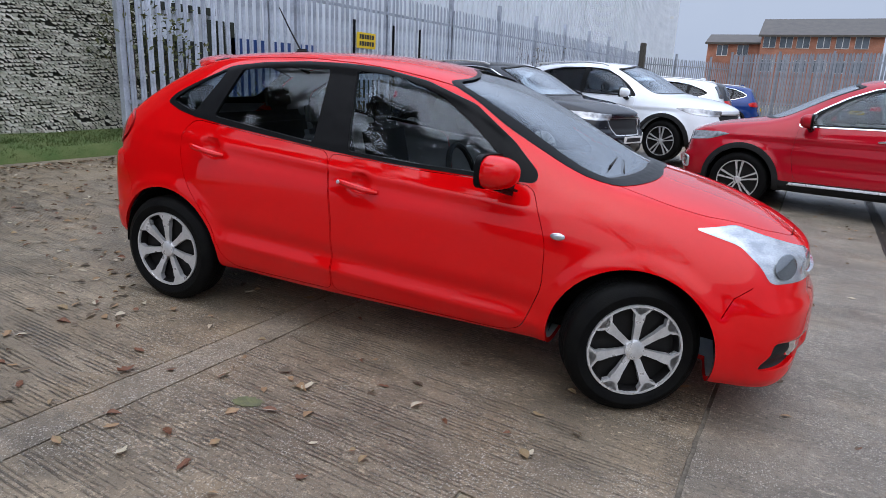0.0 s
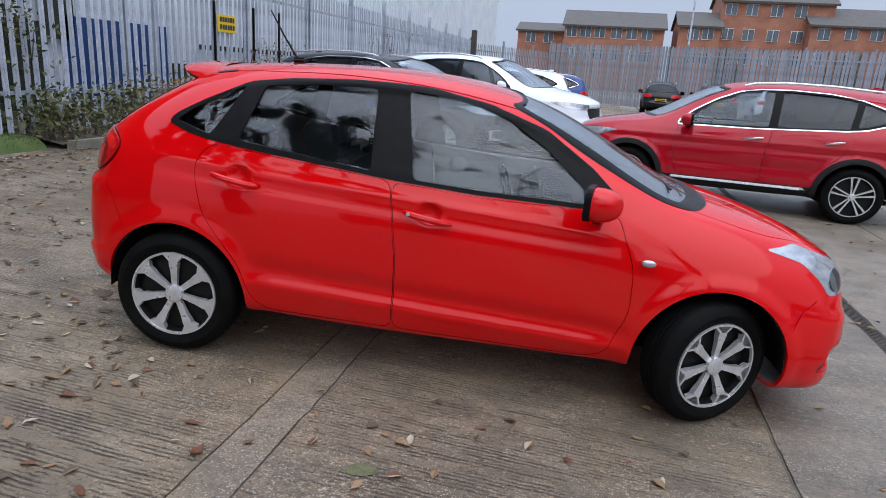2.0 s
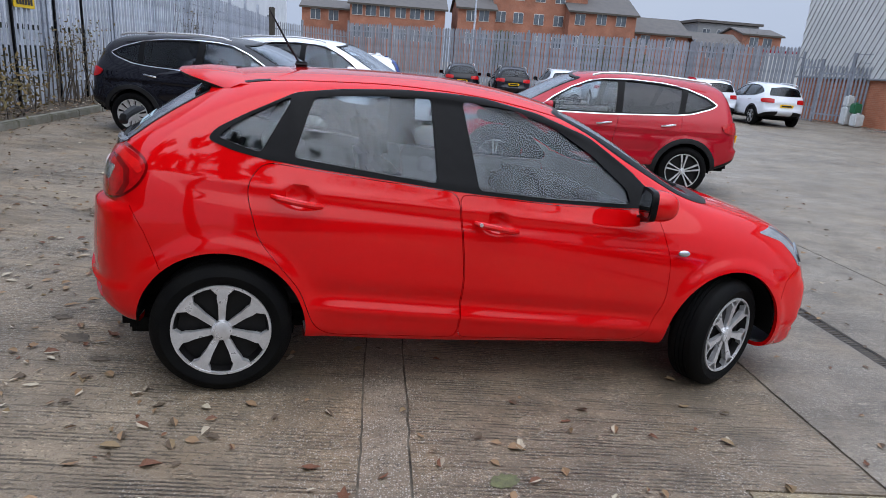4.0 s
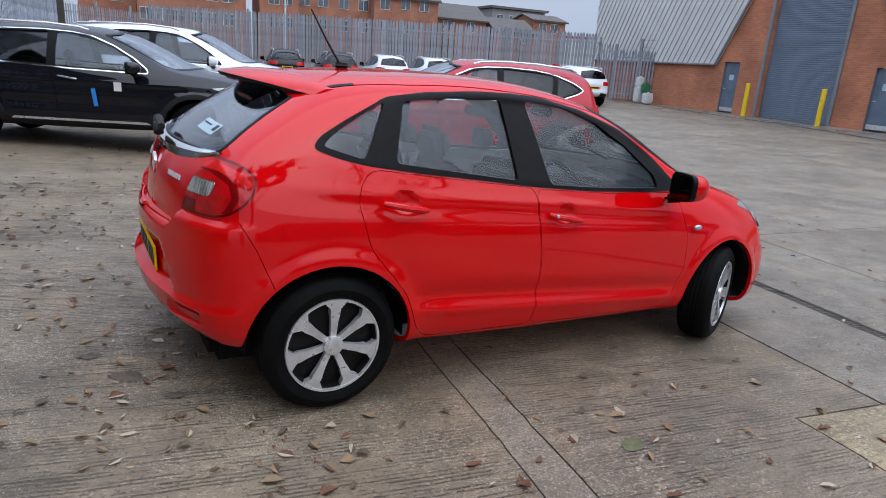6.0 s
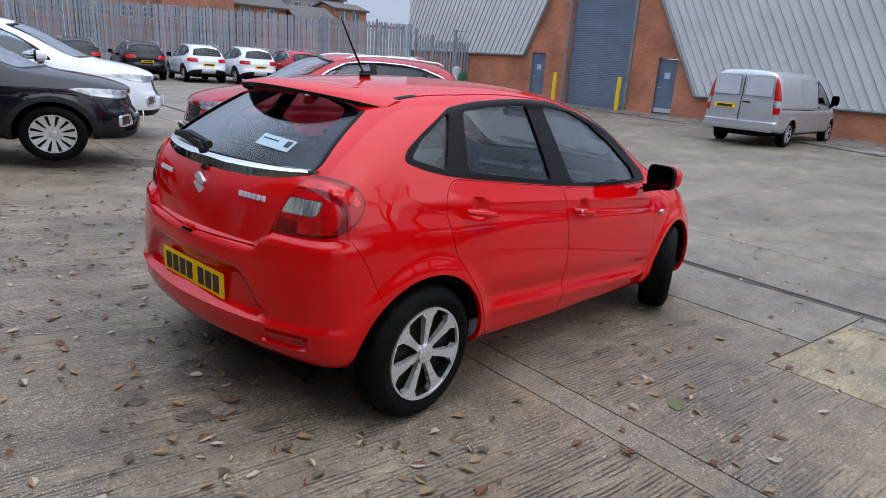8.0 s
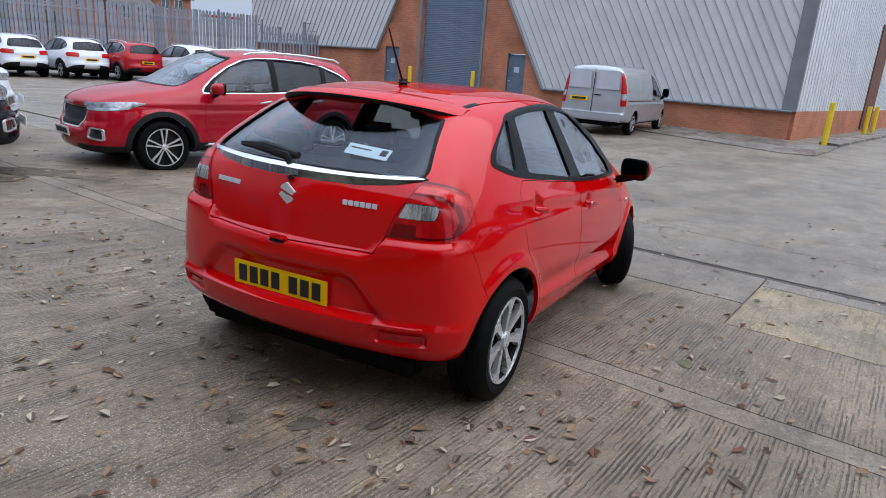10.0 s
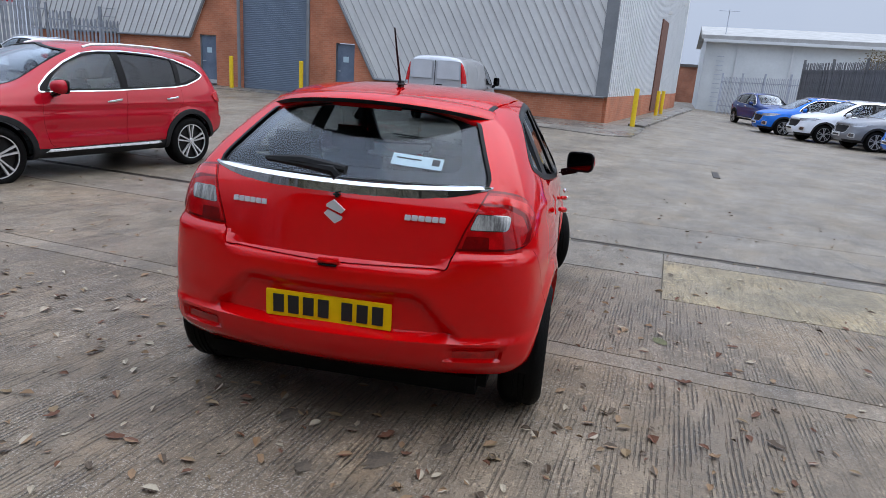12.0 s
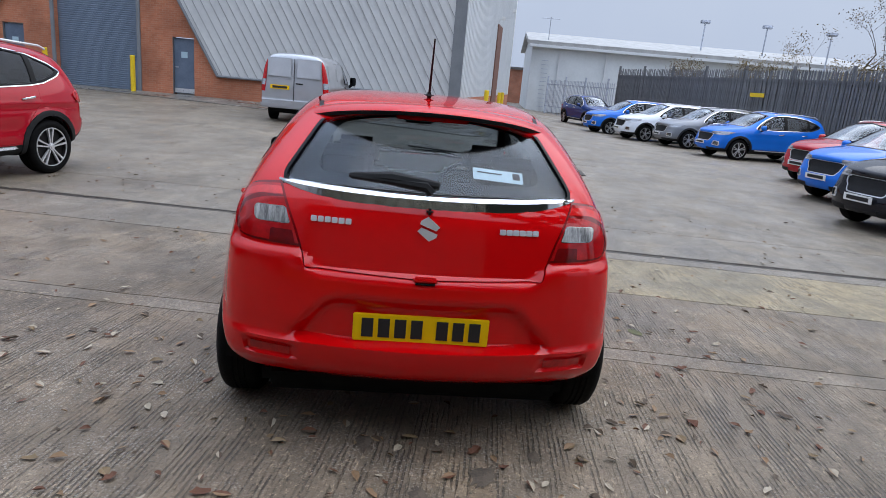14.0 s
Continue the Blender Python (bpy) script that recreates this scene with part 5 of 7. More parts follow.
shell = combine(shell, prism(grown(bonnet, 0.0025), "z", 0.66, 1.2), "DIFFERENCE")
cowl = rounded([(2.02, 0.70), (2.25, 0.652), (2.365, 0.445), (2.445, 0), (2.365, -0.445), (2.25, -0.652), (2.02, -0.70), (2.16, -0.40), (2.2, 0), (2.16, 0.40)], 0.03)
cowl_cut = prism(cowl, "z", 0.90, 1.03)
shell = combine(shell, cowl_cut, "DIFFERENCE")
hatch_bits.append(("scuttle", combine(combine(skin_flush, cowl_cut, "INTERSECT"), prism(rounded(HATCH["windscreen"]), "x", 1.3, 2.6), "DIFFERENCE"), PLASTIC, "black plastic"))
for name, poly, lab in (("grille", [(-0.50, 0.655), (0, 0.635), (0.50, 0.655), (0.46, 0.70), (0, 0.715), (-0.46, 0.70)], "black mesh"), ("lower_intake", [(-0.42, 0.25), (0.42, 0.25), (0.36, 0.40), (-0.36, 0.40)], "black")):
    cut = prism(rounded(poly, 0.03), "x", 2.9, 3.6)
    shell = combine(shell, cut, "DIFFERENCE")
    hatch_bits.append((name, combine(skin_deep, cut, "INTERSECT"), PLASTIC, lab))
bar = prism([(-0.49, 0.668), (0, 0.650), (0.49, 0.668), (0.49, 0.680), (0, 0.664), (-0.49, 0.680)], "x", 2.9, 3.6)
hatch_bits.append(("grille_bar", combine(skin_bright, bar, "INTERSECT"), CHROME, "chrome"))
hatch["shell"], hatch["bits"] = shell, hatch_bits
hatch["liners"], hatch["cabin"] = cabin(HATCH)
WHEEL_15 = wheel_meshes(0.297, 0.185, 0.205, 7, two_tone=True)
hero, hero_body = assemble("hatchback", pose(-3.173, 3.105, 0.127, 0, 2.35, 8.2), HATCH, hatch, WHEEL_15, PAINT_RED, "bright red five-door hatchback parked on wet concrete")

# roof spoiler: a red blade over the rear glass with a dark underside
bm = bmesh.new()
rows = []
for k in range(25):
    f = -1 + 2 * k / 24
    y = 0.515 * f
    tail = -0.285 + 0.265 * abs(f) ** 2.4
    top = 1.352 - 0.040 * f * f - 0.010 * abs(f) ** 6
    root = -0.02 + 0.10 * f * f
    root_z = 1.380 - 0.040 * f * f - 0.012 * abs(f) ** 6
    rows.append([bm.verts.new(p) for p in ((root, y * 1.0, root_z), ((root + tail) / 2, y, (root_z + top) / 2 + 0.010), (tail + 0.012, y, top + 0.003), (tail, y, top - 0.008), (tail + 0.012, y, top - 0.024),
                                           ((root + tail) / 2, y, (root_z + top) / 2 - 0.032), (root - 0.05, y, root_z - 0.040))])
for p, q in zip(rows, rows[1:]):
    for i in range(7):
        j = (i + 1) % 7
        bm.faces.new((p[i], p[j], q[j], q[i]))
bm.faces.new(rows[0][::-1])
bm.faces.new(rows[-1])
bmesh.ops.recalc_face_normals(bm, faces=bm.faces)
spoiler = part("spoiler", bm, PAINT_RED, hero_body, "bright red", 40)
spoiler.data.materials.append(PLASTIC)
for f in spoiler.data.polygons:
    f.material_index = 1 if f.normal.z < -0.25 else 0
bm = bmesh.new()
box(bm, (0.02, 0.30, 0.014), pose(-0.225, 0, 1.318, 0, 20), 0.004)
part("brake_lamp", bm, LAMP_RED, hero_body, "red")

# aerial, wipers, mirrors, handles, indicators
bm = bmesh.new()
box(bm, (0.085, 0.045, 0.03), pose(0.30, 0, 1.424, 0, -4), 0.014, 3)
aerial = part("aerial", bm, PLASTIC, hero_body, "black")
bm = bmesh.new()
tube(bm, [(0.29, 0, 1.43), (0.21, 0, 1.545), (0.13, 0, 1.672)], [0.006, 0.005, 0.0035], 8)
part("mast", bm, PLASTIC, aerial)
bm = bmesh.new()
tube(bm, [(-0.555, 0.0, 1.052), (-0.555, 0.02, 1.075), (-0.545, 0.17, 1.088), (-0.53, 0.30, 1.092)], [0.022, 0.022, 0.014, 0.008], 8)
tube(bm, [(-0.548, -0.03, 1.082), (-0.538, 0.15, 1.098), (-0.522, 0.31, 1.096)], [0.016, 0.024, 0.009], 8)
part("rear_wiper", bm, PLASTIC, hero_body, "black")
for y0, y1 in ((-0.50, 0.02), (0.05, 0.52)):
    bm = bmesh.new()
    tube(bm, [(2.36, y0 + 0.05, 0.985), (2.33, (y0 + y1) / 2, 1.022), (2.27, y1, 1.030)], [0.011, 0.008, 0.005], 6)
    tube(bm, [(2.30, y0 + 0.02, 1.020), (2.30, (y0 + y1) / 2, 1.035), (2.22, y1 + 0.03, 1.055)], 0.006, 6)
    part("wiper", bm, PLASTIC, hero_body, "black")
for side in (-1, 1):
    shell_bm, foot, pane = mirror_bits(side)
    at = pose(1.885, side * 0.960, 0.995, 0, 0, 15 * side)
    for b in (shell_bm, foot, pane):
        b.transform(at)
    house = part("door_mirror", shell_bm, PAINT_RED, hero_body, "bright red housing", 50)
    part("mirror_foot", foot, TRIM, house, "black")
    part("mirror_glass", pane, MIRROR, house)
    for x0, x1, z in ((0.185, 0.395, 0.902), (1.075, 1.290, 0.836)):
        part("door_handle", pulled(x0, x1, side * (0.846 if x0 < 1 else 0.848), z, side), PAINT_RED, hero_body, "bright red")
    bm = bmesh.new()
    bmesh.ops.create_uvsphere(bm, u_segments=24, v_segments=12, radius=1, matrix=pose(2.169, side * 0.868, 0.742) @ Matrix.Diagonal((0.033, 0.012, 0.017, 1)))
    part("side_indicator", bm, LAMP_CLEAR, hero_body, "clear lens", 80)
bm = bmesh.new()
lathe(bm, [(0.009, 0.0), (0.008, -0.006), (0.0001, -0.007)], 20, pose(1.098, -0.880, 0.835))
part("lock_cylinder", bm, ALLOY, hero_body, "silver")

# number plate with plain bars, badge shapes, sticker, rear-view mirror
plate = part("number_plate", boxes(((0.008, 0.52, 0.111), pose(tail_x(0.2, 0.535) - 0.010, 0, 0.535, 0, -3)), bevel=0.003), PLATE_YELLOW, hero_body, "yellow plate")
for k in range(7):
    y = 0.205 - 0.0625 * k - (0.035 if k > 3 else 0)
    part("plate_bar", boxes(((0.004, 0.044, 0.075), pose(tail_x(0.2, 0.535) - 0.0155, y, 0.535, 0, -3))), INK, plate, "black bar")
for y0, n, w in ((0.432, 6, 0.022), (-0.285, 6, 0.024)):
    for k in range(n):
        part("badge_bar", boxes(((0.006, w, 0.022), pose(tail_x(y0 - k * 0.0262, 0.925) - 0.003, y0 - k * 0.0262, 0.925, 0, 12)), bevel=0.002), BADGE, hero_body, "chrome bar")
badge = bmesh.new()
for q in (-1, 1):
    half = [(0.004, 0.046), (-0.042, 0.010), (-0.028, -0.005), (0.034, 0.018), (0.030, 0.030)]
    badge.from_mesh(prism([(q * u, 0.921 + q * v) for u, v in half], "x", tail_x(0, 0.921) - 0.009, tail_x(0, 0.921) + 0.004))
bmesh.ops.recalc_face_normals(badge, faces=badge.faces)
part("badge", badge, BADGE, hero_body, "chrome lozenge")
part("tailgate_release", boxes(((0.03, 0.095, 0.022), pose(tail_x(0, 0.735) - 0.004, 0, 0.735)), bevel=0.008), PAINT_RED, hero_body, "bright red")
part("release_slot", boxes(((0.03, 0.075, 0.007), pose(tail_x(0, 0.735) - 0.006, 0, 0.722)), bevel=0.002), LINER, hero_body, "dark slot")
part("camera_pod", boxes(((0.03, 0.026, 0.022), pose(tail_x(0, 0.985) - 0.010, 0, 0.985)), bevel=0.008), PLASTIC, hero_body, "black")
part("rear_view_mirror", boxes(((0.03, 0.21, 0.06), pose(1.62, 0, 1.28, 0, 8)), bevel=0.014), PLASTIC, hero, "black")
part("parcel_shelf", boxes(((0.42, 1.02, 0.02), pose(-0.20, 0, 0.95)), bevel=0.006), CLOTH, hero, "dark cloth")


# ---- the other cars ----
SUV_NEAR = suv_skin(3, True)
SUV_FAR = suv_skin(2, False)
VAN_SKIN = van_skin()
WHEEL_18 = wheel_meshes(0.345, 0.225, 0.245, 5)
WHEEL_17 = wheel_meshes(0.345, 0.225, 0.235, 12)
WHEEL_16 = wheel_meshes(0.32, 0.205, 0.215, 5)


def suv(x, y, heading, mat, label, size=(1, 1, 1), group="", near=False, wheels=None, rim=None):
    m = pose(x, y, ground_z(x, y), 0, 0, heading) @ Matrix.Diagonal((*size, 1))
    return assemble("sport_utility_car", m, SUV, SUV_NEAR if near else SUV_FAR, wheels or WHEEL_18, mat, label, group, GLASS_DARK, rim)


PANE_VAN = material("van_door_panel", (0.55, 0.57, 0.60), 0.35, 0.3, 0.5, (0.48, 0.50, 0.53), 3, 0.5)
deep_red, deep_red_body = suv(1.95 + 0.90 * 0.139, 8.50 + 0.90 * 0.99, 172, PAINT_DEEP, "deep red sport utility car with chrome window line", near=True)
black_car, black_body = suv(-5.76, 10.29, -14.5, PAINT_BLACK, "black estate car parked nose outward by the fence", (1.0, 0.96, 0.90), near=True, wheels=WHEEL_17)
for x, z in ((1.80, 0.86),):
    part("paper_tag", boxes(((0.09, 0.004, 0.12), pose(x, -0.945, z))), PLATE_WHITE, black_body, "white paper tag")
    part("tape", boxes(((0.05, 0.004, 0.24), pose(x - 0.28, -0.942, z - 0.16, 0, -6))), BLUE_TAPE, black_body, "blue tape")
suv(-4.66, 13.11, -15, PAINT_WHITE, "white sport utility car parked beside the black estate", near=True)
suv(-2.75, 17.3, 186, PAINT_WHITE, "white sport utility car with its tail to the yard", (0.96, 0.96, 0.95))
suv(-2.95, 20.6, 186, PAINT_BLACK, "black sport utility car with its tail to the yard", (0.94, 0.94, 0.95))
suv(-2.5, 24.2, 186, PAINT_NAVY, "dark blue hatchback with its tail to the yard", (0.92, 0.94, 0.92))
van, van_body = assemble("panel_van", pose(12.75, 8.4, ground_z(12.75, 8.4), 0, 0, 4), VAN, VAN_SKIN, WHEEL_16, PAINT_SILVER, "silver panel van parked by the brick plinth", "", GLASS_DARK)
for side in (-1, 1):
    part("door_panel", boxes(((0.03, 0.66, 0.50), pose(-1.052, side * 0.40, 1.47, 0, 2)), bevel=0.02), PANE_VAN, van_body, "silver blank panel")
    part("sill_trim", boxes(((1.55, 0.02, 0.028), pose(1.36, side * 0.935, 0.375, side * 12)), bevel=0.008), ALLOY, deep_red_body, "silver strip")
part("door_gap", boxes(((0.02, 0.012, 1.15), pose(-1.066, 0, 1.15, 0, 2))), SEAL, van_body, "dark gap")
ROW = "cars along the back fence"
for x, y, mat, word in ((0.9, 31.6, PAINT_BLACK, "black"), (3.2, 30.4, PAINT_BLACK, "black"), (5.3, 29.0, PAINT_WHITE, "white"), (7.2, 28.0, PAINT_WHITE, "white"), (8.9, 26.9, PAINT_DEEP, "deep red"),
                        (10.3, 24.6, PAINT_WHITE, "white"), (12.0, 22.9, PAINT_WHITE, "white")):
    suv(x + 0.55, y + 0.65, 86, mat, word + " sport utility car parked nose to the back fence", (0.94, 0.96, 0.97), ROW)
ROW = "cars along the side fence"
for x, y, turn, mat, word in ((31.7, -1.95, 200, PAINT_NAVY, "dark blue"), (25.2, -4.7, 105, PAINT_BLUE, "bright blue"), (22.45, -5.65, 105, PAINT_WHITE, "white"), (20.4, -6.8, 105, PAINT_GREY, "grey"),
                              (17.0, -7.45, 104, PAINT_BLUE, "bright blue"), (10.9, -7.7, 108, PAINT_DEEP, "deep red"), (7.8, -6.7, 108, PAINT_BLUE, "bright blue"), (4.9, -5.95, 108, PAINT_BLACK, "black")):
    suv(x, y, turn, mat, word + " sport utility car parked nose outward", (0.94, 0.96, 0.97), ROW)


# ---- fences ----
def pale_mesh(h, w=0.090):
    """A pale of pressed steel with a split, pointed head."""
    bm = bmesh.new()
    prof = [(-w / 2, 0.0), (-w / 4, 0.014), (0, 0.006), (w / 4, 0.014), (w / 2, 0.0)]
    rows = []
    for z, f in ((0, 1.0), (h - 0.09, 1.0), (h, 0.45)):
        rows.append([bm.verts.new((x * f, y, z + (0.0 if abs(x) < w / 3 or z < h else -0.02))) for x, y in prof])
    for a, b in zip(rows, rows[1:]):
        for i in range(4):
            bm.faces.new((a[i], a[i + 1], b[i + 1], b[i]))
    return solid(bm)


def palisade(name, x0, y0, x1, y1, base, top, mat, label, step=0.155, post_every=2.75, post_over=0.25, wide=0.090):
    """Pales on two rails between posts; each pale and post its own part."""
    d = math.hypot(x1 - x0, y1 - y0)
    a = math.degrees(math.atan2(y1 - y0, x1 - x0))
    f = empty(name, pose(x0, y0, base, 0, 0, a), label, "fence")
    h = top - base
    me = pale_mesh(h, wide)
    n = int(d / step)
    for k in range(n):
        ob = link_mesh("pale", me, mat, f, "", 0)
        ob.matrix_local = pose(step * (k + 0.5), -0.035 + 0.006 * random.random(), random.uniform(-0.02, 0.015), 0, random.uniform(-0.6, 0.6), 0)
    for z in (0.30 * h if h < 2 else 0.22 * h, 0.86 * h):
        part("rail", boxes(((d, 0.045, 0.05), (d / 2, 0, z))), mat, f)
    bm = bmesh.new()
    box(bm, (0.09, 0.10, h + post_over), Matrix.Translation((0, 0.05, (h + post_over) / 2)), 0.006, 1)
    post = solid(bm)
    for k in range(int(d / post_every) + 1):
        link_mesh("post", post, mat, f, "", 30).matrix_local = pose(min(k * post_every, d - 0.05), 0, 0)
    return f


palisade("palisade_fence", -8.1, 5.6, -8.1, 9.0, 0.34, 3.05, GALV, "tall galvanised palisade fence behind a kerbed bed")
palisade("palisade_fence", -8.1, 9.0, -8.1, 33.7, 0.34, 3.05, GALV, "tall galvanised palisade fence along the yard", post_over=0.38)
palisade("palisade_fence", -8.1, 33.7, -4.6, 39.9, 0.4, 2.9, GALV_MID, "galvanised palisade fence panel beside a timber post")
palisade("palisade_fence", -4.6, 39.9, 16.6, 28.6, 0.15, 3.38, GALV_MID, "tall galvanised palisade fence behind parked cars", post_over=0.1, wide=0.122)
palisade("palisade_fence", 16.6, 28.6, 16.9, 27.6, 0.2, 2.9, GALV_MID, "short galvanised palisade return beside the gate", post_over=0.3)
south = palisade("palisade_fence", 33.3, -4.2, -3.8, -15.9, -0.1, 3.17, GALV_DARK, "dark weathered palisade fence with sheeting behind the cars", step=0.13, post_over=0.15)
part("backing_sheet", boxes(((38.5, 0.02, 2.75), (19.3, 0.08, 1.55))), GALV_DARK, south, "dark sheet")
tagged(part("warning_sign", boxes(((0.85, 0.012, 0.16), pose(21.7, -7.75, 2.16, 0, 0, 17.6)), bevel=0.003), YELLOW_SIGN := material("yellow_sign", (0.78, 0.53, 0.01), 0.5, 0, 0, (0.7, 0.46, 0.01), 12, 0.4)), "long yellow sign fixed to the dark fence", "sign")

# timber gate post and steel gate by the warehouse
TIMBER = material("weathered_timber", (0.085, 0.075, 0.062), 0.9, 0, 0, (0.045, 0.04, 0.034), 6, 0.5, 0.5, 30, (8, 8, 1))
bm = bmesh.new()
box(bm, (0.26, 0.26, 3.2), Matrix.Translation((0, 0, 1.6)), 0.03, 2)
tagged(part("timber_post", bm, TIMBER), "dark weathered timber post in the fence corner", "post").location = (-7.95, 33.6, 0.32)
gate = empty("steel_gate", pose(16.9, 27.6, 0.2, 0, 0, -56), "galvanised palisade gate with a framed top", "gate")
me = pale_mesh(2.35)
for k in range(13):
    link_mesh("pale", me, GALV_MID, gate, "", 0).matrix_local = pose(0.12 + 0.155 * k, -0.03, 0.1)
for z in (0.35, 2.1):
    part("rail", boxes(((2.2, 0.05, 0.06), (1.1, 0, z))), GALV_MID, gate)
for x, h in ((0, 2.7), (1.25, 3.0), (2.25, 2.9)):
    part("post", boxes(((0.13, 0.13, h), (x, 0.05, h / 2)), bevel=0.01), GALV_MID, gate)
part("wire_frame", boxes(((1.0, 0.02, 0.02), (1.75, 0.05, 2.95)), ((1.0, 0.02, 0.02), (1.75, 0.05, 2.6))), GALV_MID, gate)

# ---- kerbed bed, turf and leaf-screen wall along the west side ----
kerb_line = empty("kerb", pose(-7.43, 6.35, 0), "worn concrete kerb along the planted bed", "kerb")
kerb_line["kind"] = "structure"
bm = bmesh.new()
box(bm, (0.13, 0.905, 0.16), Matrix(), 0.018, 2)
kerb_me = solid(bm)
for k in range(30):
    link_mesh("kerbstone", kerb_me, KERB, kerb_line, "", 30).matrix_local = pose(random.uniform(-0.006, 0.006), 0.455 + 0.915 * k, 0.33 + random.uniform(-0.006, 0.006), 0, random.uniform(-1, 1), random.uniform(-0.4, 0.4))
bm = bmesh.new()
grid = [[bm.verts.new((-7.5 - 1.7 * i / 8, 6.3 + 0.35 * j, 0.36 + 0.03 * i + 0.05 * noise.noise(Vector((i * 0.9, j * 0.7, 3))))) for j in range(80)] for i in range(9)]
for i in range(8):
    for j in range(79):
        bm.faces.new((grid[i][j], grid[i][j + 1], grid[i + 1][j + 1], grid[i + 1][j]))
tagged(part("bed_soil", bm, SOIL, None, "", 60), "dark soil strewn with dead leaves", "soil", kind="structure")
TURF = material("artificial_turf", (0.050, 0.090, 0.016), 0.95, 0, 0, (0.095, 0.115, 0.034), 4, 0.5, 0.9, 120)
turf = bmesh.new()
prof = [(-7.62, 0.27), (-7.66, 0.36), (-7.76, 0.43), (-8.0, 0.46), (-8.35, 0.47), (-8.75, 0.52)]
rows = [[turf.verts.new((x + 0.02 * noise.noise(Vector((x, k * 0.3, 0))), -6 + 0.2 * k, z + 0.02 * noise.noise(Vector((x * 3, k * 0.23, 5))))) for x, z in prof] for k in range(62)]
for a, b in zip(rows, rows[1:]):
    for i in range(5):
        turf.faces.new((a[i], a[i + 1], b[i + 1], b[i]))
turf_ob = tagged(part("turf_bank", turf, TURF, None, "", 60), "green artificial turf over a low bank", "turf", kind="structure")
verts, faces = [], []
for k in range(9000):
    y, u = random.uniform(-1, 6.2), random.random()
    x = -7.64 - 1.05 * u
    z = float(np.interp(-x, [7.62, 7.66, 7.76, 8.0, 8.35, 8.75], [0.30, 0.36, 0.43, 0.46, 0.47, 0.52])) - 0.005
    a, r = random.uniform(0, 6.28), 0.006
    tip = (x + random.uniform(-0.02, 0.025), y + random.uniform(-0.02, 0.02), z + random.uniform(0.02, 0.045))
    i = len(verts)
    verts += [(x + r * math.cos(a), y + r * math.sin(a), z), (x - r * math.cos(a), y - r * math.sin(a), z), tip]
    faces.append((i, i + 1, i + 2))
me = bpy.data.meshes.new("turf_blades")
me.from_pydata(verts, [], faces)
link_mesh("turf_blades", me, TURF, turf_ob, "", 0)

SCREEN_LEAF = material("faded_screen_leaves", (0.62, 0.59, 0.50), 0.8, 0, 0, (0.36, 0.36, 0.27), 5, 0.55, 0.2, 60)
# near-black backing that shows between the leaves, also used for the shed's dark plates
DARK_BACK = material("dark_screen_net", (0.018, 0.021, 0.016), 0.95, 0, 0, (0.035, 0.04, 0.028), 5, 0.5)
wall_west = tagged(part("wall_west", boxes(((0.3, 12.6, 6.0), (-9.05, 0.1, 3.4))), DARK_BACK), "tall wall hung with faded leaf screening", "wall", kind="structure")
verts, faces = [], []
for row in range(150):
    z = 0.46 + row * 0.036
    y = 0.0
    while y < 6.42:
        w = random.uniform(0.03, 0.085)
        sag = 0.018 * math.sin(y * 2.1 + row * 0.35) + 0.012 * math.sin(y * 7 + row)
        if noise.noise(Vector((y * 1.4, z * 1.6, 1))) < 0.55 and random.random() < 0.96:
            t, d, h = random.uniform(-0.010, 0.010), random.uniform(0.02, 0.055), random.uniform(0.018, 0.032)
            i = len(verts)
            x = -8.885
            verts += [(x, y, z + sag + h), (x, y + w, z + sag + h + t), (x + d, y + w - 0.008, z + sag + t + random.uniform(-0.01, 0.006)), (x + d * 0.9, y + 0.008, z + sag + random.uniform(-0.008, 0.008)), (x + d * 1.1, y + w * 0.5, z + sag - 0.014)]
            faces += [(i, i + 3, i + 4, i + 2, i + 1)]
        y += w * random.uniform(0.85, 1.1)
me = bpy.data.meshes.new("leaf_screen")
me.from_pydata(verts, [], faces)
link_mesh("leaf_screen", me, SCREEN_LEAF, wall_west, "faded grey leaves", 0)

# ---- sheet-clad store behind the west fence ----
SHEET = material("pale_grey_sheet", (0.72, 0.75, 0.79), 0.55, 0, 0, (0.60, 0.63, 0.67), 0.9, 0.5, 0.1, 40)
BLUE_SHEET = material("blue_sheet", (0.015, 0.06, 0.22), 0.55, 0, 0, (0.012, 0.045, 0.16), 1.5, 0.5)
store = empty("storage_shed", pose(-9.4, 0, 0), "tall pale grey sheet-clad shed behind the fence", "building")
part("wall", boxes(((8, 42.6, 9.5), (-4.06, 27.8, 5.0))), SHEET, store)
bm = bmesh.new()
for k in range(int(42.4 / 0.32)):
    box(bm, (0.05, 0.07, 9.4), Matrix.Translation((-0.035, 6.6 + 0.32 * k, 5.05)))
part("ribs", bm, SHEET, store)
part("blue_panel", boxes(((0.05, 2.4, 1.6), (0.03, 9.72, 1.17))), BLUE_SHEET, store, "blue sheet")
# openings, gaps and slots are near-black plates on the wall, their shade painted as colour
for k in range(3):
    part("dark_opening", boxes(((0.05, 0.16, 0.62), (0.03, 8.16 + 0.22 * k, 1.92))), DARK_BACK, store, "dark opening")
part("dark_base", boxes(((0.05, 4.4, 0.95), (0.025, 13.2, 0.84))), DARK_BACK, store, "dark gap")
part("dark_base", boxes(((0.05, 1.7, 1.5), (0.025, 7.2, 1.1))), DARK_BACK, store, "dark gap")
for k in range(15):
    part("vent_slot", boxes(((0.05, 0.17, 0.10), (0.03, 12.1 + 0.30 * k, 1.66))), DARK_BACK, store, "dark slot")
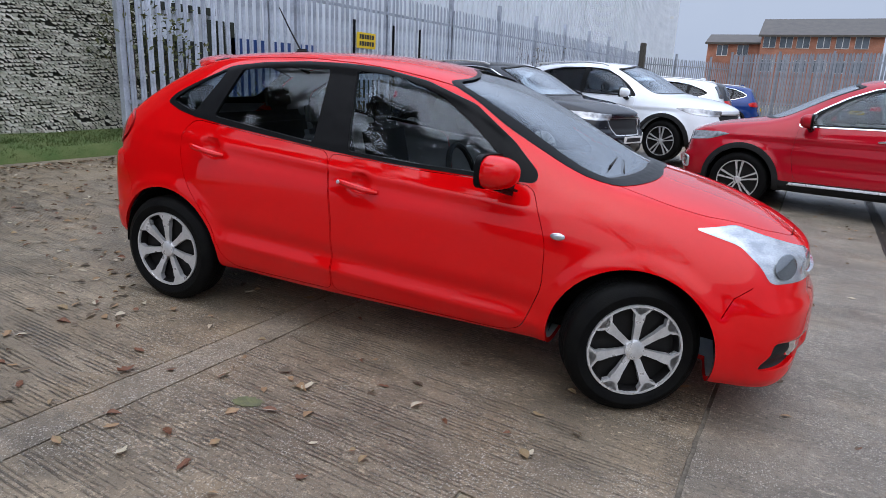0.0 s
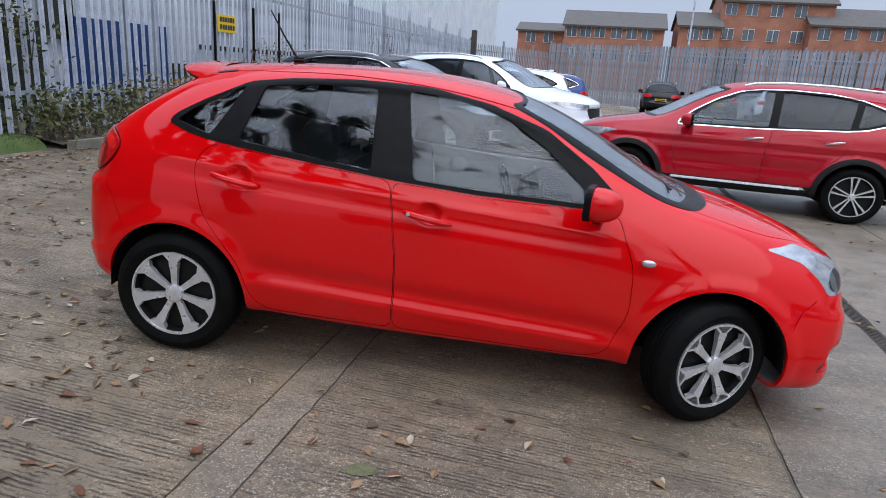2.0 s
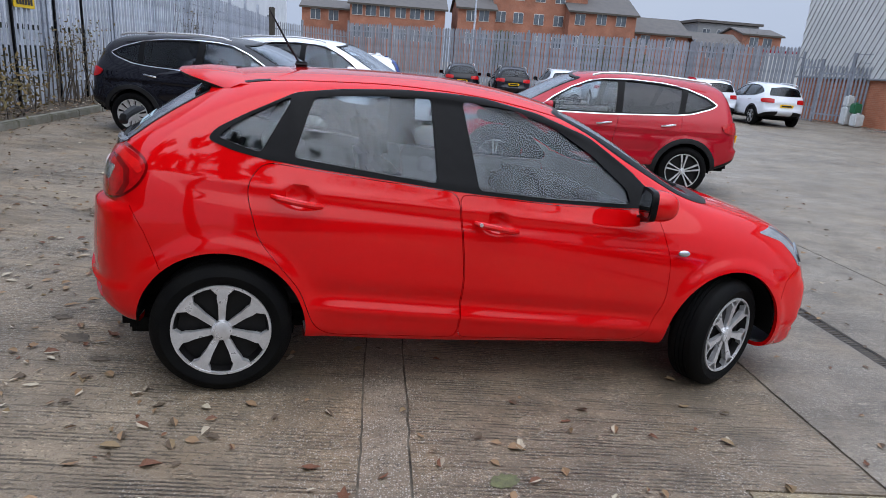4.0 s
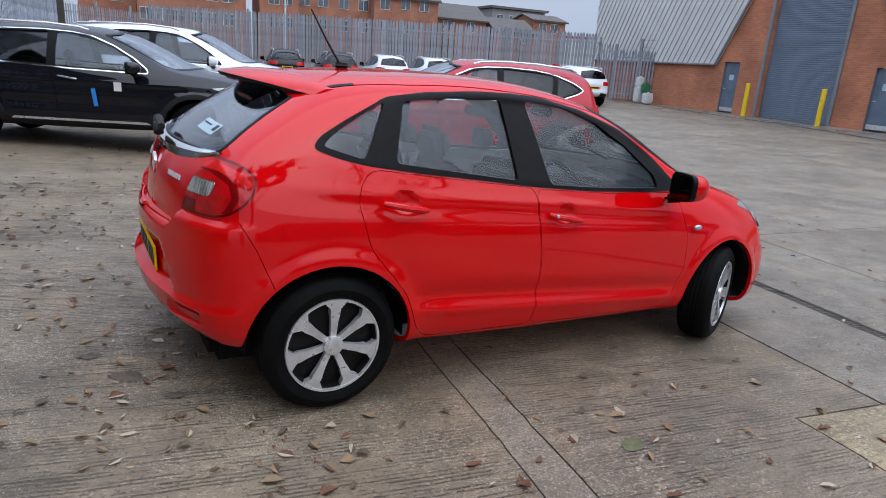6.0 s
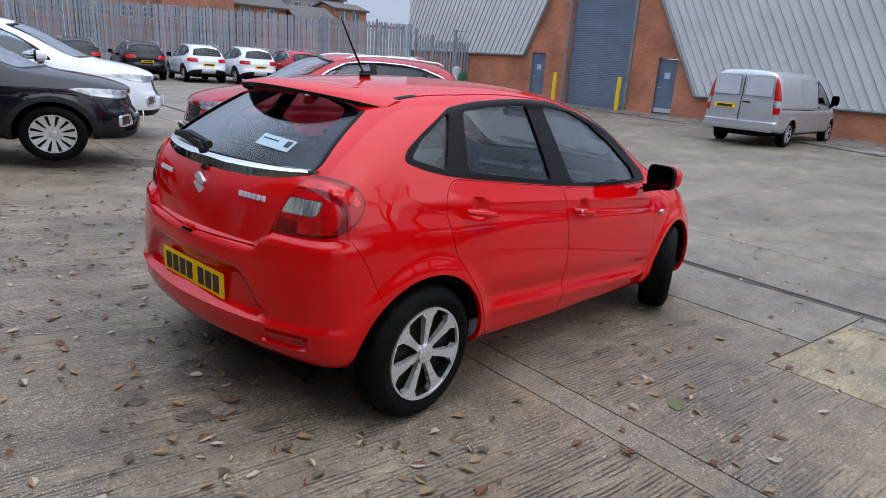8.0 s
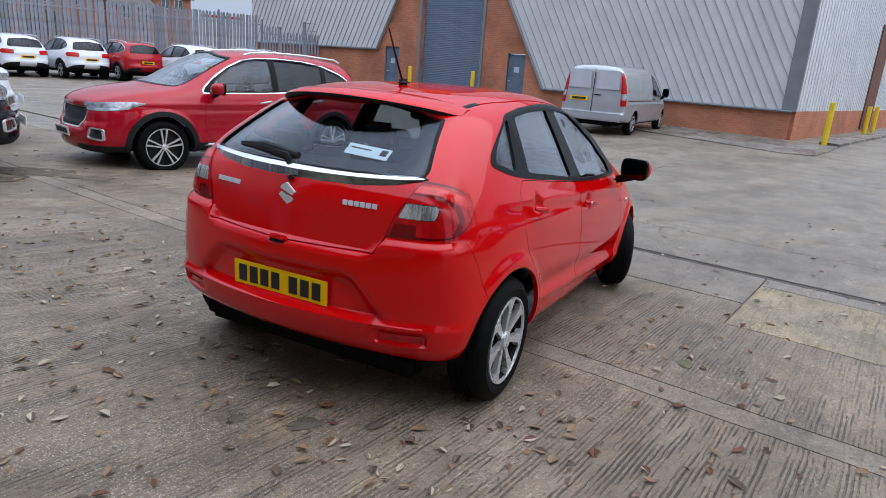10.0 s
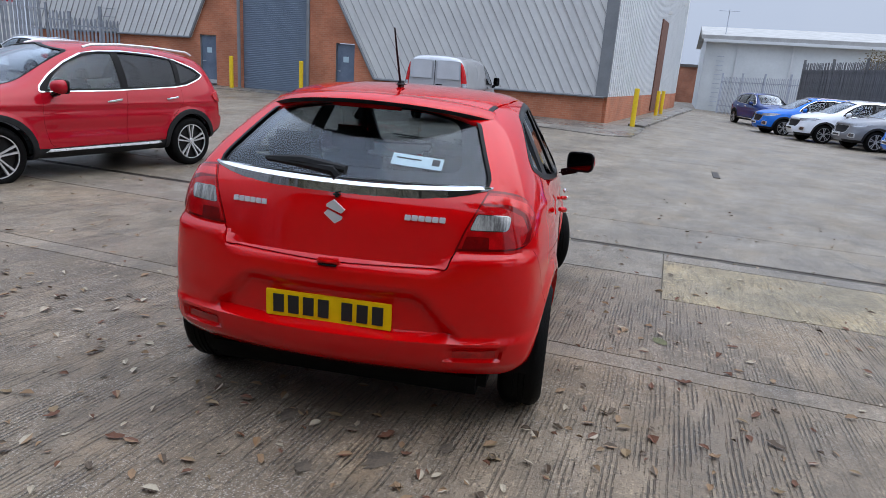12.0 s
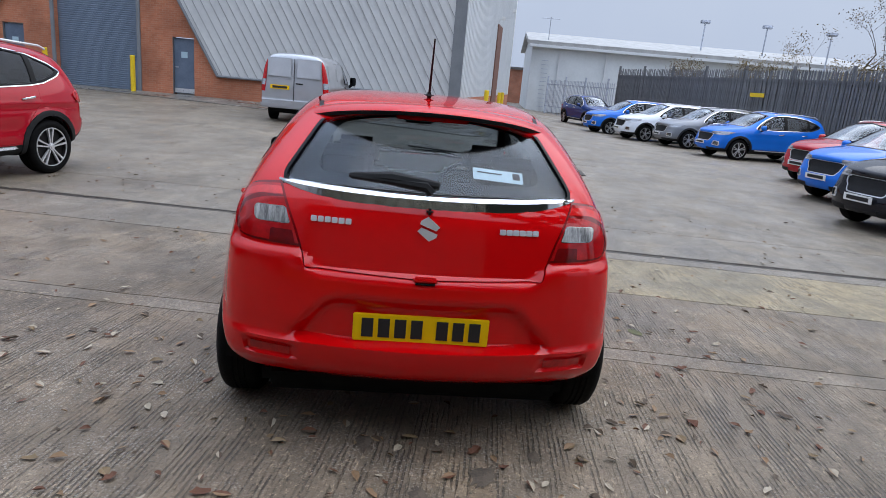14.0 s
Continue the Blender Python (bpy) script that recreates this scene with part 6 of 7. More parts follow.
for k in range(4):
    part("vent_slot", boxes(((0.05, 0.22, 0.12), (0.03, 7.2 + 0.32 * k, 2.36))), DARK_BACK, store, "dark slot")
part("flood_lamp", boxes(((0.22, 0.16, 0.16), (0.15, 46.0, 5.9)), bevel=0.02), PLATE_WHITE, store, "white lamp")

# yellow sign on two thin black posts
sign = tagged(part("yellow_sign", boxes(((0.012, 0.62, 0.30), pose(-8.02, 10.86, 2.08, 0, 0, 0)), bevel=0.004), YELLOW_SIGN), "yellow notice with two dark lines of print", "sign")
for z in (2.15, 2.02):
    for k in range(6):
        part("print_bar", boxes(((0.004, 0.06, 0.085), (-8.011, 10.66 + 0.082 * k, z))), INK, sign, "black bar")
for y in (10.5, 11.85, 12.9):
    tagged(part("thin_post", boxes(((0.035, 0.035, 2.1), (-8.04, y, 1.4))), TRIM), "thin black post in front of the fence", "post")

# ---- the warehouse ----
def brick_material(name, base, other, mortar):
    m = material(name, base, 0.88, 0, 0, other, 3, 0.5, 0.25, 60)
    n, l = m.node_tree.nodes, m.node_tree.links
    p = n["Principled BSDF"]
    geo, sep, com, br = n.new("ShaderNodeNewGeometry"), n.new("ShaderNodeSeparateXYZ"), n.new("ShaderNodeCombineXYZ"), n.new("ShaderNodeTexBrick")
    add = n.new("ShaderNodeMath")
    l.new(geo.outputs["Position"], sep.inputs[0])
    l.new(sep.outputs["X"], add.inputs[0])
    l.new(sep.outputs["Y"], add.inputs[1])
    l.new(add.outputs[0], com.inputs["X"])
    l.new(sep.outputs["Z"], com.inputs["Y"])
    l.new(com.outputs[0], br.inputs["Vector"])
    br.inputs["Scale"].default_value = 1.0
    br.inputs["Brick Width"].default_value, br.inputs["Row Height"].default_value, br.inputs["Mortar Size"].default_value = 0.225, 0.075, 0.006
    br.inputs["Mortar"].default_value = (*mortar, 1)
    br.inputs["Color1"].default_value, br.inputs["Color2"].default_value = (*base, 1), (*other, 1)
    mix = n.new("ShaderNodeMix")
    mix.data_type, mix.blend_type = "RGBA", "MULTIPLY"
    mix.inputs["Factor"].default_value = 0.6
    big = n.new("ShaderNodeTexNoise")
    big.inputs["Scale"].default_value, big.inputs["Detail"].default_value = 0.8, 6
    l.new(geo.outputs["Position"], big.inputs["Vector"])
    rg = n.new("ShaderNodeMapRange")
    rg.inputs["From Min"].default_value, rg.inputs["From Max"].default_value, rg.inputs["To Min"].default_value, rg.inputs["To Max"].default_value = 0.3, 0.7, 0.55, 1.25
    l.new(big.outputs["Fac"], rg.inputs["Value"])
    l.new(br.outputs["Color"], mix.inputs["A"])
    l.new(rg.outputs[0], mix.inputs["B"])
    l.new(mix.outputs["Result"], p.inputs["Base Color"])
    return m


BRICK = brick_material("orange_brick", (0.46, 0.165, 0.085), (0.38, 0.130, 0.066), (0.42, 0.22, 0.14))
HOUSE_BRICK = brick_material("house_brick", (0.34, 0.135, 0.080), (0.29, 0.115, 0.070), (0.32, 0.18, 0.13))
CLAD = material("grey_sheet_cladding", (0.62, 0.62, 0.60), 0.5, 0.0, 0, (0.53, 0.53, 0.52), 0.8, 0.5, 0.1, 30)
# darker grey: on the ribs, shadow-gap shade and dirt are put into the colour
CLAD_SEAM = material("weathered_sheet_seam", (0.40, 0.40, 0.39), 0.6, 0.0, 0, (0.29, 0.29, 0.28), 1.5, 0.5)
CLAD_END = material("pale_sheet_cladding", (0.66, 0.68, 0.69), 0.5, 0.0, 0, (0.58, 0.60, 0.61), 0.8, 0.5)
CLAD_TRIM = material("grey_corner_trim", (0.20, 0.21, 0.22), 0.5, 0, 0, (0.16, 0.17, 0.18), 2, 0.5)
SHUTTER = material("blue_grey_shutter", (0.145, 0.185, 0.245), 0.5, 0, 0, (0.125, 0.162, 0.215), 1.5, 0.5)
DOOR_BLUE = material("blue_grey_door", (0.13, 0.165, 0.22), 0.5, 0, 0, (0.085, 0.115, 0.165), 3, 0.5)
YELLOW = material("yellow_bollard_paint", (0.80, 0.56, 0.01), 0.5, 0, 0, (0.70, 0.46, 0.01), 9, 0.5)
WHITE_WALL = material("white_sheet", (0.66, 0.69, 0.70), 0.6, 0, 0, (0.56, 0.59, 0.60), 0.6, 0.5)
FX = 18.1
shed = empty("warehouse", pose(FX, 0, 0), "brick and grey sheet-clad warehouse with a tall shutter", "building")


def wall_with_holes(outline, holes, x0, x1):
    me = prism(outline, "x", x0, x1)
    for y0, y1, z0, z1 in holes:
        me = combine(me, prism([(y0, z0), (y1, z0), (y1, z1), (y0, z1)], "x", x0 - 0.5, x1 + 0.5), "DIFFERENCE")
    return me


openings = [(16.31, 19.50, -0.3, 6.2), (14.13, 14.96, -0.3, 2.30), (20.75, 21.58, -0.3, 2.30)]
link_mesh("brick_wall", wall_with_holes([(4.25, -0.3), (31.0, -0.3), (31.0, 9.2), (4.25, 9.2)], openings, 0.0, 0.30), BRICK, shed, "orange brick", 30)
clad_right = [(4.22, 1.02), (13.18, 1.02), (17.20, 8.02), (17.20, 9.3), (4.22, 9.3)]
clad_left = [(31.1, 2.12), (22.02, 2.16), (18.90, 8.30), (18.90, 9.3), (31.1, 9.3)]
for poly, lean in ((clad_right, 4.02 / 7.0), (clad_left, -3.12 / 6.14)):
    sheet_ob = link_mesh("cladding", prism(poly, "x", -0.10, -0.005), CLAD, shed, "grey profiled sheet", 30)
    mask = prism(poly, "x", -0.2, 0.0)
    bm = bmesh.new()
    y_lo, y_hi = min(p[0] for p in poly), max(p[0] for p in poly)
    k = y_lo - 9
    while k < y_hi + 9:
        for y, z, w in ((k, 1.0, 0.024),):
            c = Vector((-0.100, y + lean * 5.0, 6.0))
            box(bm, (0.06, w, 13.0), Matrix.Translation(c) @ Matrix.Rotation(-math.atan(lean), 4, "X"))
        k += 0.335
    # ribs painted darker than the sheet, for the shade and dirt along each seam
    link_mesh("seam_ribs", combine(solid(bm), mask, "INTERSECT"), CLAD_SEAM, sheet_ob, "", 30)
    edge = bmesh.new()
    a, b = (poly[1], poly[2])
    tube(edge, [(-0.13, a[0], a[1]), (-0.13, b[0], b[1])], 0.055, 6)
    tube(edge, [(-0.12, poly[0][0], poly[0][1]), (-0.12, a[0], a[1])], 0.045, 6)
    part("edge_flashing", edge, CLAD_TRIM, sheet_ob, "dark grey flashing")
part("corner_trim", boxes(((0.30, 0.42, 8.3), (0.0, 4.32, 5.17)), bevel=0.01), CLAD_TRIM, shed, "dark grey flashing")
# shutter of interlocking slats
shut = link_mesh("shutter", prism([(16.31, 0.1), (19.5, 0.1), (19.5, 6.2), (16.31, 6.2)], "x", 0.20, 0.24), SHUTTER, shed, "blue-grey roller shutter", 0)
bm = bmesh.new()
box(bm, (0.03, 3.17, 0.068), Matrix(), 0.012, 1)
slat = solid(bm)
for k in range(80):
    link_mesh("slat", slat, SHUTTER, shut, "", 30).location = (0.195, 17.905, 0.25 + 0.075 * k)
for y in (16.24, 19.57):
    part("shutter_guide", boxes(((0.16, 0.13, 6.1), (0.02, y, 3.15)), bevel=0.008), CLAD_TRIM, shed, "grey guide")
for y0 in (14.13, 20.75):
    door = part("door", boxes(((0.05, 0.80, 2.0), (0.12, y0 + 0.415, 1.27)), bevel=0.004), DOOR_BLUE, shed, "blue-grey steel door")
    part("kick_plate", boxes(((0.008, 0.76, 0.16), (0.088, y0 + 0.415, 0.37))), ALLOY, door, "steel kick plate")
    part("door_notice", boxes(((0.006, 0.24, 0.22), (0.09, y0 + 0.42, 1.68))), STICKER, door, "pale notice")
    part("door_handle", boxes(((0.05, 0.13, 0.025), (0.07, y0 + 0.70, 1.22)), bevel=0.006), ALLOY, door, "silver")
    for dy in (-0.02, 0.85):
        part("door_frame", boxes(((0.10, 0.05, 2.10), (0.06, y0 + dy, 1.25))), CLAD_TRIM, door, "grey frame")
# gable end running back from the corner
ang = -5.0
gab = part("gable_wall", boxes(((26, 0.3, 8.6), pose(13.1, 3.17, 5.32, 0, 0, ang))), CLAD_END, shed, "pale sheet")
part("gable_plinth", boxes(((26, 0.34, 1.4), pose(13.1, 3.17, 0.33, 0, 0, ang))), BRICK, shed, "orange brick")
bm = bmesh.new()
for k in range(60):
    s = k * 0.42 - 12.6
    box(bm, (0.06, 0.04, 8.6), pose(13.1 + s * math.cos(radians(ang)), 3.17 + s * math.sin(radians(ang)) - 0.16, 5.32, 0, 0, ang))
part("gable_ribs", bm, CLAD_END, gab)
RUST = material("rust_red_door", (0.16, 0.055, 0.03), 0.7, 0, 0, (0.10, 0.04, 0.025), 4, 0.5)
part("gable_door", boxes(((2.6, 0.08, 4.6), pose(13.6, 2.93, 2.5, 0, 0, ang))), RUST, shed, "dark rust-red doorway")
part("roof_deck", boxes(((27, 27, 0.2), (13.3, 17.4, 9.5))), CLAD_TRIM, shed, "grey roof")
part("back_wall", boxes(((26, 0.3, 9.5), (13.2, 31.0, 4.6))), CLAD, shed, "grey sheet")
for x, z in ((14.5, 5.3), (22.5, 6.6)):
    part("wall_lamp", boxes(((0.3, 0.25, 0.18), (x, 2.94 - (x - 13.05) * 0.0875, z)), bevel=0.03), PLATE_WHITE, shed, "white lamp")
# apron along the plinth, bollards
APRON = concrete("wet_patched_concrete", (0.235, 0.215, 0.185), (0.085, 0.077, 0.066), 6.0, 0.1, 0.40)


def apron(outline, rise, label):
    """A raised strip of pavement that follows the fall of the yard."""
    me = prism(outline, "z", 0.0, rise)
    for v in me.vertices:
        v.co.z += ground_z(v.co.x, v.co.y) - (0.2 if v.co.z < rise / 2 else 0)
    tagged(link_mesh("pavement", me, APRON, None, "", 30), label, "pavement", kind="structure")


apron([(18.10, 4.5), (18.10, 13.0), (18.10, 24.0), (16.9, 24.0), (16.4, 16.0), (15.75, 12.6), (14.75, 8.5), (14.0, 5.4), (13.45, 3.6), (13.9, 2.9), (16.0, 2.75), (18.0, 2.72)], 0.03, "wet patched concrete strip along the warehouse")
apron([(18.05, 2.72), (30.0, 1.68), (43.0, 0.55), (43.0, 1.2), (30.0, 2.35), (18.3, 3.3)], 0.09, "kerbed strip along the gable wall")


def bollard(x, y, h, z):
    bm = bmesh.new()
    tube(bm, [(0, 0, 0), (0, 0, h - 0.015), (0, 0, h)], [0.085, 0.085, 0.070], 20)
    ob = tagged(part("bollard", bm, YELLOW), "bright yellow steel bollard", "bollard", "bollards by the warehouse")
    ob.location = (x, y, z)


for x, y, h in ((17.4, 16.13, 1.28), (17.4, 19.47, 1.28), (18.05, 3.14, 1.33), (27.0, 2.62, 1.2), (29.0, 2.44, 1.2)):
    bollard(x, y, h, 0.22 if y > 5 else ground_z(x, y))
# drums and cans by the gate
PLASTIC_WHITE = material("white_plastic", (0.62, 0.64, 0.64), 0.5, 0, 0, (0.5, 0.52, 0.5), 6, 0.5)
GREEN = material("green_plastic", (0.02, 0.14, 0.06), 0.5)
for x, y, w, h, z, mat, word in ((17.3, 25.2, 0.42, 0.5, 0.22, PLASTIC_WHITE, "white"), (17.4, 26.0, 0.40, 0.75, 0.22, PLASTIC_WHITE, "white"), (17.45, 25.6, 0.36, 0.42, 0.72, GREEN, "green"), (17.4, 26.05, 0.34, 0.45, 0.97, PLASTIC_WHITE, "white")):
    bm = bmesh.new()
    box(bm, (w, w * 0.9, h), Matrix.Translation((0, 0, h / 2)), 0.05, 3)
    tube(bm, [(0, 0, h), (0, 0, h + 0.05)], 0.05, 12)
    tagged(part("plastic_can", bm, mat), word + " plastic can stacked beside the gate", "can").location = (x, y, z)


# ---- far buildings ----
SLATE = material("grey_roof_tiles", (0.075, 0.070, 0.068), 0.85, 0, 0, (0.11, 0.10, 0.092), 1.5, 0.5, 0.4, 12)
FRAME_WHITE = material("white_window_frame", (0.62, 0.62, 0.60), 0.6)
PANE = material("dark_window_pane", (0.045, 0.055, 0.07), 0.06, 0, 0.5, (0.10, 0.12, 0.14), 0.6, 0.6)


def window(parent, x, y, z, w=1.3, h=1.35):
    f = part("window", boxes(((w, 0.10, h), (x, y, z)), bevel=0.0), FRAME_WHITE, parent, "white-framed window", 0)
    for s in (-1, 1):
        part("pane", boxes(((w / 2 - 0.07, 0.06, h - 0.11), (x + s * w / 4, y - 0.04, z))), PANE, f, "dark glass", 0)


def house(x0, x1, y, base, eave, ridge, depth, label, gable=None, wins=()):
    """A brick house with a pitched roof; gable 'x' shows its gable at the right-hand end, 'hip' has none."""
    base = -0.3
    h = empty("brick_house", pose((x0 + x1) / 2, y, base), label, "house")
    w = x1 - x0
    walls = prism([(0, 0), (depth, 0), (depth, eave - base), (depth / 2, ridge - base - 0.15), (0, eave - base)], "x", -w / 2, w / 2)
    link_mesh("wall", walls, HOUSE_BRICK, h, "orange brick", 30)
    o, t = 0.4, 0.18
    k = (ridge - eave) / (depth / 2)
    roof = prism([(-o, eave - base - o * k), (depth / 2, ridge - base), (depth + o, eave - base - o * k), (depth + o, eave - base - o * k + t), (depth / 2, ridge - base + t), (-o, eave - base - o * k + t)], "x", -w / 2 - 0.3, w / 2 + 0.3)
    link_mesh("roof", roof, SLATE, h, "dark grey tiles", 30)
    part("fascia", boxes(((w + 0.6, 0.05, 0.22), (0, -o - 0.02, eave - base - o * k + 0.06))), TIMBER, h, "dark fascia")
    for wx, wz in wins:
        window(h, wx - (x0 + x1) / 2, -0.02, wz - base)
    return h


house(-6.9, 5.0, 85, 0.5, 7.75, 9.7, 9, "orange brick house with a dark tiled roof", wins=[(x, z) for x in (-6.0, -4.3, -2.6, -0.6, 1.2, 3.0) for z in (7.0, 4.4)])
house(-13.6, -7.3, 92, 0.5, 7.3, 8.4, 7, "low brick house with a grey roof", wins=[(-11.8, 6.4), (-9.4, 6.4)])
house(6.6, 11.3, 85, 0.5, 8.25, 10.0, 8, "brick wing of flats with a tiled roof", wins=[(8.3, 7.3), (9.9, 7.4), (8.3, 4.6), (9.9, 4.6)])
house(11.3, 23.5, 86.5, 0.5, 11.4, 13.6, 9, "three-storey brick flats with a tiled roof", wins=[(x, z) for x in (12.3, 14.6, 17.3, 19.9) for z in (4.9, 7.6, 10.4)])
house(20.8, 29.6, 84.5, 0.5, 8.9, 11.0, 9, "brick wing of flats with a gabled roof", wins=[(22.2, 7.9), (25.0, 8.1), (27.6, 8.1), (22.2, 5.2), (25.0, 5.2)])
house(30.5, 38.5, 88, 0.5, 7.2, 9.3, 9, "dark brick house beyond the flats", wins=[(32.5, 6.2), (36, 6.2)])
house(39.2, 45.5, 86, 0.5, 6.0, 7.8, 8, "low brick house with a pitched roof", wins=[(41, 5.2), (43.8, 5.2)])
house(47.3, 53.0, 90, 0.5, 8.2, 9.1, 7, "red brick building with white bands", wins=[(49, 7.2), (51, 7.2)])
house(34.0, 41.0, 118, 0.5, 11.0, 13.0, 9, "distant brick house above the roofs", wins=[(36, 10)])
tower = empty("grey_block", pose(46, 112, -0.5), "grey flat-roofed block of flats", "building")
part("wall", boxes(((11, 9, 11.6), (10.5, 4.5, 5.8))), CLAD_TRIM, tower, "grey render")
part("roof", boxes(((12, 10, 0.4), (10.5, 4.5, 11.9))), SLATE, tower, "flat dark roof")
for k in range(4):
    for r in range(2):
        window(tower, 6.6 + 2.6 * k, -0.02, 7.2 + 2.8 * r)
low_shed = empty("grey_shed", pose(25.6, 44.4, 0.0, 0, 0, -34), "low grey shed with a red fascia behind the gate", "building")
part("wall", boxes(((2.9, 4, 3.8), (0, 2.0, 1.9))), CLAD, low_shed, "grey sheet")
part("fascia", boxes(((3.1, 0.1, 0.16), (0, -0.06, 3.9))), PAINT_DEEP, low_shed, "red fascia")

# white building and distance to the east
white_b = empty("white_building", pose(46.9, 0.3, -0.1), "long white sheet-clad building with a low roof", "building")
part("wall", boxes(((14, 26, 5.1), (7.0, -13.0, 2.55))), WHITE_WALL, white_b, "white sheet")
roof = prism([(-0.5, 5.05), (7, 6.2), (14.5, 5.05), (14.5, 5.3), (7, 6.5), (-0.5, 5.35)], "y", -26.3, 0.4)
link_mesh("roof", roof, CLAD_SEAM, white_b, "pale grey roof", 30)
gable = prism([(0, 5.1), (14, 5.1), (7, 6.2)], "y", -0.3, -0.02)
link_mesh("gable", gable, WHITE_WALL, white_b, "white sheet", 30)
part("gutter", boxes(((0.16, 26.5, 0.2), (-0.5, -13, 4.98))), CLAD_END, white_b, "pale gutter")
for y in (-2.2, -5.8):
    part("down_pipe", boxes(((0.10, 0.10, 4.9), (-0.08, y, 2.45))), CLAD_END, white_b, "pale pipe")
part("ladder", boxes(*[((0.04, 0.5, 0.04), (-0.12, -1.1, 0.4 + 0.32 * k)) for k in range(12)]), GALV, white_b, "steel ladder")
bm = bmesh.new()
tube(bm, [(0.5, -1.2, 5.2), (0.5, -1.2, 7.2)], 0.03, 6)
tube(bm, [(0.5, -1.9, 7.1), (0.5, -0.5, 7.1)], 0.02, 6)
part("aerial", bm, GALV, white_b, "roof aerial")
palisade("palisade_fence", 44.5, -1.0, 36.0, -4.6, -0.1, 2.4, GALV, "pale palisade fence in front of a white building", step=0.2)
blue_shop = empty("blue_fronted_unit", pose(62, 6.2, -0.2), "distant unit with a blue fascia", "building")
part("wall", boxes(((10, 6, 4.4), (5, 0, 2.2))), WHITE_WALL, blue_shop, "white wall")
part("fascia", boxes(((0.2, 6.1, 1.5), (-0.1, 0, 3.6))), BLUE_SHEET, blue_shop, "blue fascia")
part("roof", boxes(((12, 7.5, 0.25), (5, 0, 4.6))), CLAD_END, blue_shop, "pale roof")
far_unit = empty("brown_unit", pose(75, 1.0, -0.3), "distant brown brick unit", "building")
part("wall", boxes(((8, 6, 4.0), (4, 0, 2.0))), HOUSE_BRICK, far_unit, "brick")
part("roof", boxes(((8.4, 6.4, 0.3), (4, 0, 4.1))), SLATE, far_unit, "dark roof")

# lighting columns
for x, y, h, head in ((4.2, 50, 9.5, False), (50, -13.4, 8.0, True), (50, -18.3, 8.0, True), (46, -21.5, 7.4, True)):
    col = empty("lighting_column", pose(x, y, 0), "slim pale lighting column", "lamp post")
    bm = bmesh.new()
    tube(bm, [(0, 0, 0), (0, 0, h)], [0.09, 0.05], 10)
    part("column", bm, GALV, col)
    part("lamp_head", boxes(((0.30, 0.75, 0.22), pose(0, 0, h, 0, 15)), bevel=0.03), GALV, col, "grey lamp head")

# ---- trees and shrubs ----
BARK = material("grey_brown_bark", (0.075, 0.060, 0.048), 0.95, 0, 0, (0.12, 0.10, 0.08), 6, 0.5, 0.6, 30)
LEAF_DRY = material("yellow_brown_leaves", (0.17, 0.105, 0.035), 0.75, 0, 0, (0.10, 0.085, 0.03), 2, 0.5)
LEAF_GREEN = material("dull_green_leaves", (0.055, 0.075, 0.022), 0.75, 0, 0, (0.095, 0.09, 0.03), 2, 0.5)


def tree(x, y, z, height, spread, leaves, leaf_mat, label, seed, leaf=0.09, name="tree"):
    """A tapered trunk that forks into limbs and twigs, with many small leaves on the twigs."""
    rnd = random.Random(seed)
    t = empty(name, pose(x, y, z), label, name)
    trunk, tips = bmesh.new(), []

    def grow(p, d, length, r, level):
        pts, rad = [p], [r]
        for k in range(3):
            d = (d + Vector((rnd.uniform(-0.22, 0.22), rnd.uniform(-0.22, 0.22), rnd.uniform(-0.05, 0.16)))).normalized()
            p = p + d * length / 3
            pts.append(p)
            rad.append(r * (1 - 0.16 * (k + 1)))
        tube(trunk, pts, rad, 7 if level < 2 else 4)
        if level >= 4:
            tips.extend(pts[1:])
            return
        for k in range(3 if level < 3 else 4):
            a = rnd.uniform(0, 6.28)
            side = Vector((math.cos(a), math.sin(a), rnd.uniform(-0.1, 0.5)))
            grow(pts[-1 if k < 2 else 2], (d * 0.7 + side * spread).normalized(), length * rnd.uniform(0.58, 0.8), rad[-1] * rnd.uniform(0.5, 0.75), level + 1)
    grow(Vector((0, 0, -0.1)), Vector((0, 0, 1)), height * 0.34, height * 0.022, 0)
    part("trunk", trunk, BARK, t, "bare grey-brown branches", 60)
    if leaves:
        verts, faces = [], []
        for k in range(leaves):
            c = rnd.choice(tips) + Vector((rnd.gauss(0, 0.16), rnd.gauss(0, 0.16), rnd.gauss(-0.03, 0.14)))
            u = Vector((rnd.gauss(0, 1), rnd.gauss(0, 1), rnd.gauss(0, 0.6))).normalized()
            v = u.orthogonal().normalized()
            s = leaf * rnd.uniform(0.6, 1.2)
            i = len(verts)
            verts += [tuple(c - u * s), tuple(c + v * s * 0.5), tuple(c + u * s), tuple(c - v * s * 0.5)]
            faces.append((i, i + 1, i + 2, i + 3))
        me = bpy.data.meshes.new("crown")
        me.from_pydata(verts, [], faces)
        link_mesh("crown", me, leaf_mat, t, "thin dull leaves", 0)
    return t


